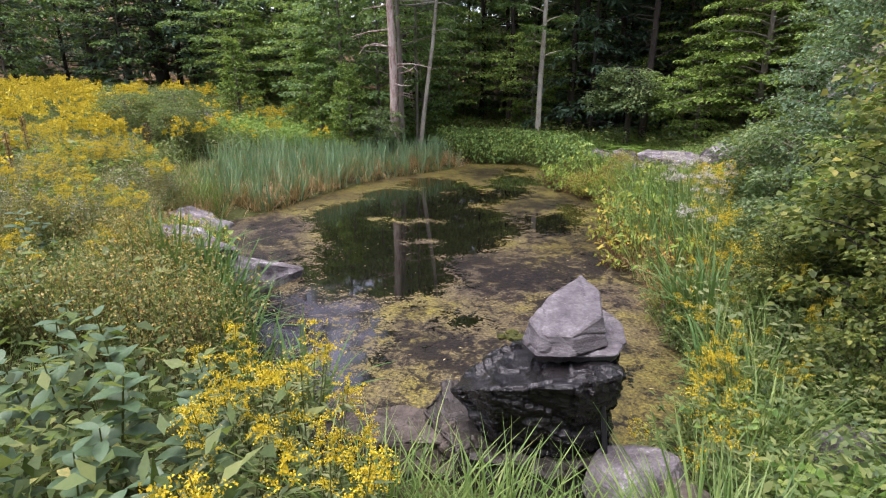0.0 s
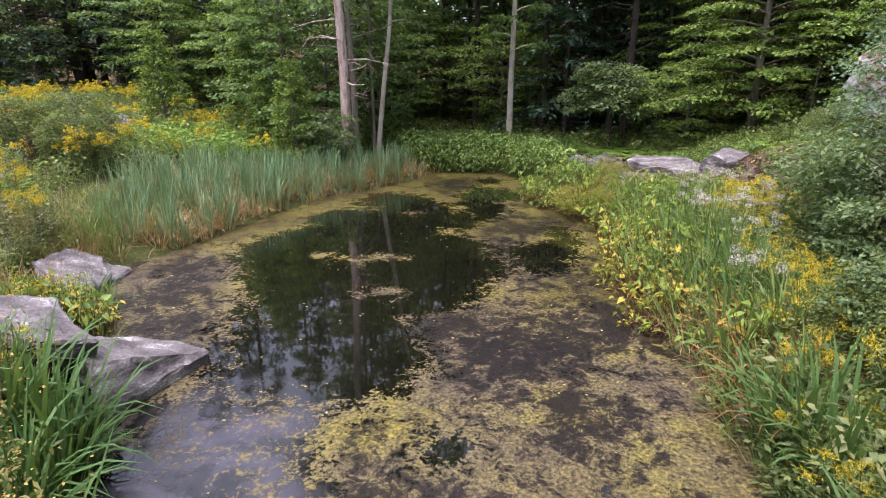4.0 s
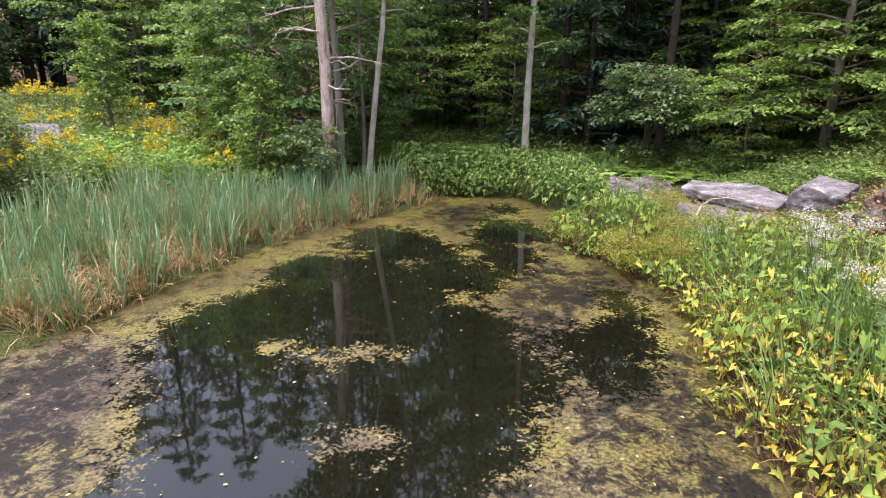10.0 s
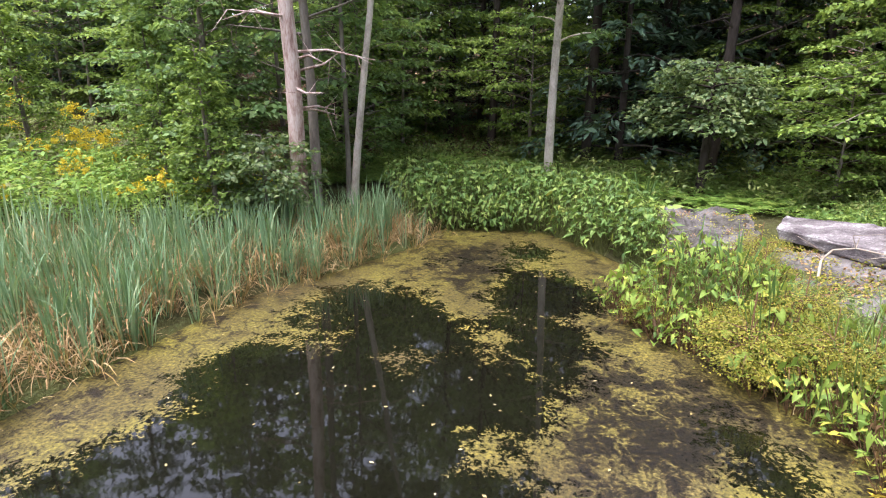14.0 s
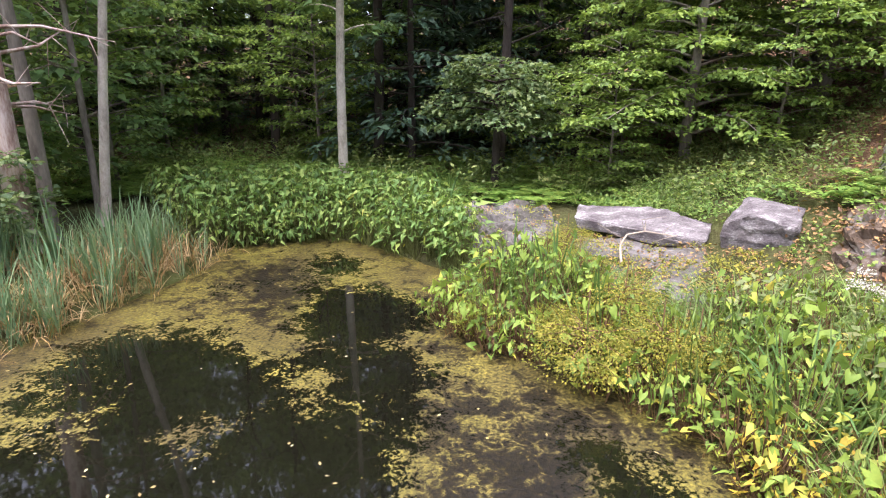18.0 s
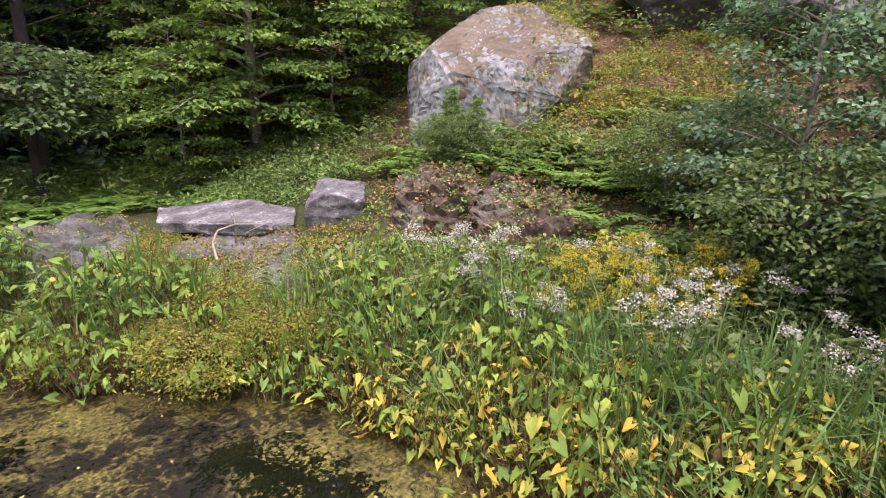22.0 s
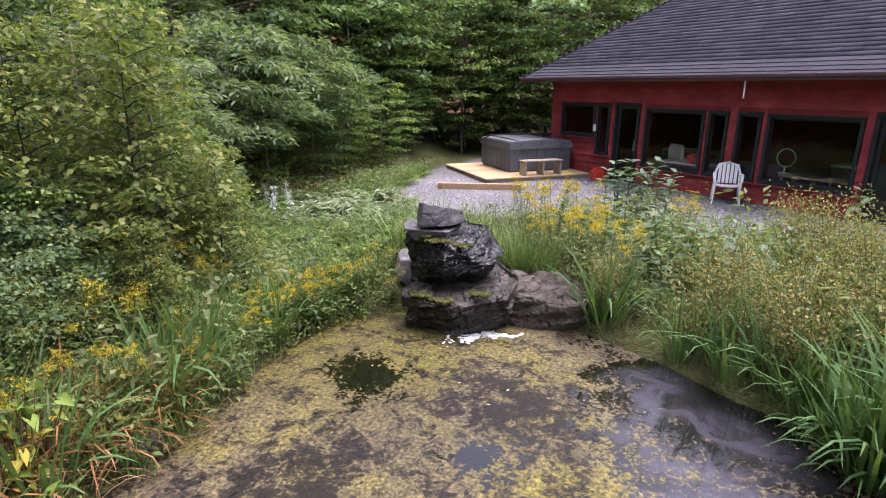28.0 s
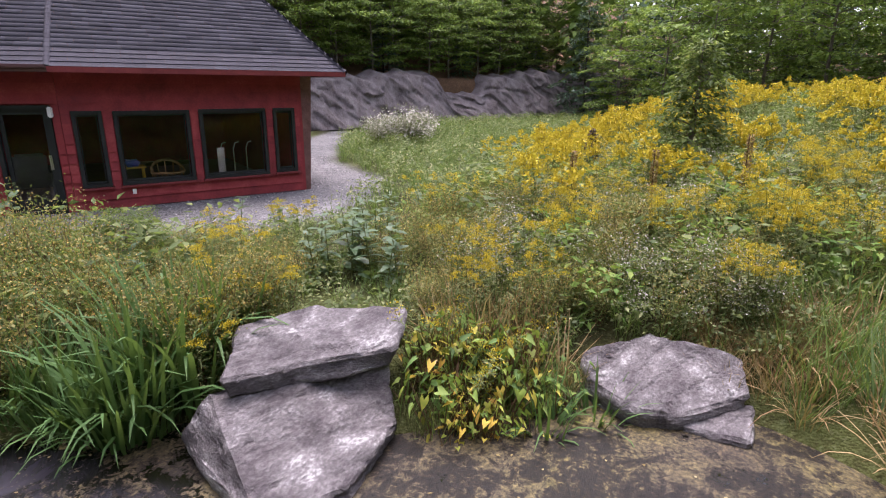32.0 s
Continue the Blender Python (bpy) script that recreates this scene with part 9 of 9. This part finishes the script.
def stone_material():
    m, nt, b = base_mat("gravel_stone")
    g = nt.nodes.new("ShaderNodeNewGeometry")
    nt.links.new(ramp(nt, g.outputs["Random Per Island"], [(0.0, (0.10, 0.095, 0.10)), (0.5, (0.27, 0.26, 0.27)), (1.0, (0.5, 0.47, 0.46))]), b.inputs["Base Color"])
    b.inputs["Roughness"].default_value = 0.9
    return m


scatter("gravel_stones", st, [stone_material()], gp, RS, 0.6, 1.5, 0.3, -0.004, label="loose grey gravel stones of the yard", category="gravel")

# dead branch on the ledge and a log by the hostas
def limb(name, pts, r0, r1, mat, label, cat, twigs=0):
    rr = np.linspace(r0, r1, len(pts))
    v, q = tube(pts, rr, 7)
    b = Bag().add(v, q)
    for _ in range(twigs):
        i = RS.randint(1, len(pts))
        p = np.array(pts[i], float)
        v, q = tube([p, p + RS.normal(0, .14, 3) + [0, 0, .08], p + RS.normal(0, .25, 3) + [0, 0, .12]], [r1 * 1.1, r1 * .7, r1 * .3], 5)
        b.add(v, q)
    return tagged(b.build(name, [mat], True), label, cat)


limb("dead_branch", [(1.0, 17.1, 0.52), (1.2, 17.5, 0.66), (1.45, 17.75, 0.74), (1.75, 17.75, 0.78), (2.1, 17.55, 0.74)], 0.02, 0.008, M_OLDWOOD, "bleached forked dead branch lying on the ledge", "branch", 6)
limb("log", [(3.15, 1.75, 0.52), (2.95, 1.3, 0.53), (2.75, 0.85, 0.52)], 0.07, 0.055, M_OLDWOOD, "short weathered log in the ground cover", "log")
limb("feed_pipe", [(-0.62, 3.2, 0.05), (-0.6, 3.14, 0.6), (-0.66, 3.2, 1.15)], 0.018, 0.018, M_BLACK, "black feed pipe of the fountain", "pipe")


# hostas with white flower spikes and striped leaves
def hosta(rng, n=22, L=0.24, W=0.12):
    az = rng.uniform(0, 6.28, n)
    r = rng.uniform(.02, .16, n)
    base = np.stack([r * np.cos(az), r * np.sin(az), rng.uniform(.08, .26, n)], 1)
    way = np.stack([np.cos(az), np.sin(az), rng.uniform(-.2, .5, n)], 1)
    v, f = leaves6(base, way, UP + rng.normal(0, .15, (n, 3)), L * rng.uniform(.7, 1.1, n), W * rng.uniform(.8, 1.1, n), .12, .3)
    return v, f, np.zeros(len(f), int)


M_PALEHOSTA = leaf("pale_striped_leaves", [(0.0, (0.08, 0.14, 0.06)), (0.5, (0.18, 0.24, 0.13)), (1.0, (0.40, 0.43, 0.31))])
HS = []
for i in range(2):
    v, f, m = hosta(np.random.RandomState(60 + i))
    ob = thing("hosta", gpose((3.3, 3.0)[i], (1.15, 1.5)[i], 40 * i, 1.1), "leafy green hosta with white flower spikes", "plant", "hostas")
    singles(v, f, m, [("leaf", M_BROAD)], ob)
    for k in range(3):
        a = 2.1 * k + i
        p = np.array([.1 * np.cos(a), .1 * np.sin(a), 0])
        t = p + [.1 * np.cos(a), .1 * np.sin(a), .46]
        v, q = tube([p, t], [.008, .005], 4)
        sp = child(link_mesh("flower_stalk", v, q, [M_STEM]), ob)
        n = 26
        c = t - UP * RS.uniform(0, .2, n)[:, None]
        v, f2 = kites(c, RS.normal(0, 1, (n, 3)) - UP * .4, RS.normal(0, 1, (n, 3)), .085, .045)
        child(link_mesh("flower_spike", v, f2, [leaf("white_petals", [(0, (.7, .7, .7)), (1, (.85, .85, .86))])]), ob)
    HS.append(ob)
copy_thing(HS[0], gpose(3.55, 0.8, 120, 1.0))
PV = [hosta(np.random.RandomState(70 + i), 26, .17, .06) for i in range(3)]
scatter("striped_hostas", PV, [M_PALEHOSTA], pick_in(70, HB, RS), RS, .9, 1.3, .1, label="pale striped low hostas by the gravel", category="hostas")


# mullein stalks
def mullein(m, h, label):
    ob = thing("mullein_stalk", m, label, "plant", "mullein stalks")
    v, q = tube([(0, 0, 0), (0.02, 0, h * .5), (0.03, 0.02, h)], [.016, .014, .008], 6)
    child(link_mesh("stem", v, q, [M_DRYSTEM]), ob)
    n = 260
    z = RS.uniform(.45, 1.0, n) * h
    a = RS.uniform(0, 6.28, n)
    r = .06 * (1.15 - .6 * z / h)
    pos = np.stack([.02 + r * .5 * np.cos(a), r * .5 * np.sin(a), z], 1)
    v, f = kites(pos, np.stack([np.cos(a), np.sin(a), .6 + 0 * a], 1), RS.normal(0, 1, (n, 3)), .05, .028)
    child(link_mesh("seed_spike", v, f, [M_STRAW]), ob)
    n = 12
    a = RS.uniform(0, 6.28, n)
    v, f = leaves6(np.stack([0 * a, 0 * a, RS.uniform(.02, .4, n) * h], 1), np.stack([np.cos(a), np.sin(a), .5 + 0 * a], 1), np.tile(UP, (n, 1)), .2, .07)
    child(link_mesh("foliage", v, f, [M_MILK]), ob)


for x, y, h in ((2.75, 6.0, 1.15), (3.9, 1.6, 1.5), (-11.3, 7.4, 1.3), (-11.6, 8.5, 1.35), (-12.4, 9.6, 1.4)):
    mullein(gpose(x, y, x * 40), h, "tall dry brown mullein stalk with seed spike")


# dark seed head in the goldenrod
def seed_head(m):
    ob = thing("dock_plant", m, "dead brown dock with dark clustered seeds", "plant")
    v, q = tube([(0, 0, 0), (0, 0, 1.2)], [.012, .006], 5)
    child(link_mesh("stem", v, q, [M_DRYSTEM]), ob)
    n = 300
    z = RS.uniform(.6, 1.25, n)
    a = RS.uniform(0, 6.28, n)
    r = .16 * np.sqrt(RS.rand(n)) * np.sin(np.clip((z - .55) / .72, 0, 1) * 3.0)
    pos = np.stack([r * np.cos(a), r * np.sin(a), z], 1)
    v, f = kites(pos, RS.normal(0, 1, (n, 3)), RS.normal(0, 1, (n, 3)), .05, .035)
    child(link_mesh("seed_cluster", v, f, [leaf("brown_seeds", [(0, (.03, .018, .012)), (.6, (.09, .055, .035)), (1, (.2, .14, .08))], trans=.05)]), ob)


seed_head(gpose(-13.6, 6.9, 0, 1.0))
seed_head(gpose(-12.2, 12.9, 50, 0.9))

# moss cushions on the fountain stones
mb = bmesh.new()
mr = random.Random(3)
for x, y, z, r in ((-1.0, 3.98, 1.12, .16), (-1.3, 3.9, 1.06, .12), (-1.15, 4.28, .46, .16), (-1.6, 4.1, .54, .14), (-0.85, 4.22, .48, .14), (-0.8, 3.95, 1.16, .1)):
    for _ in range(16):
        a, q = mr.uniform(0, 6.28), r * math.sqrt(mr.random())
        s = mr.uniform(.018, .045)
        bmesh.ops.create_icosphere(mb, subdivisions=2, radius=s, matrix=Matrix.Translation((x + q * math.cos(a), y + q * .6 * math.sin(a), z)) @ Matrix.Diagonal((1.3, 1, .6, 1)))
for w in mb.verts:
    w.co += Vector([mr.gauss(0, .005) for _ in range(3)])
tagged(part("moss", mb, M_MOSS, None), "olive moss cushions on the fountain stones", "moss", kind="stuff")
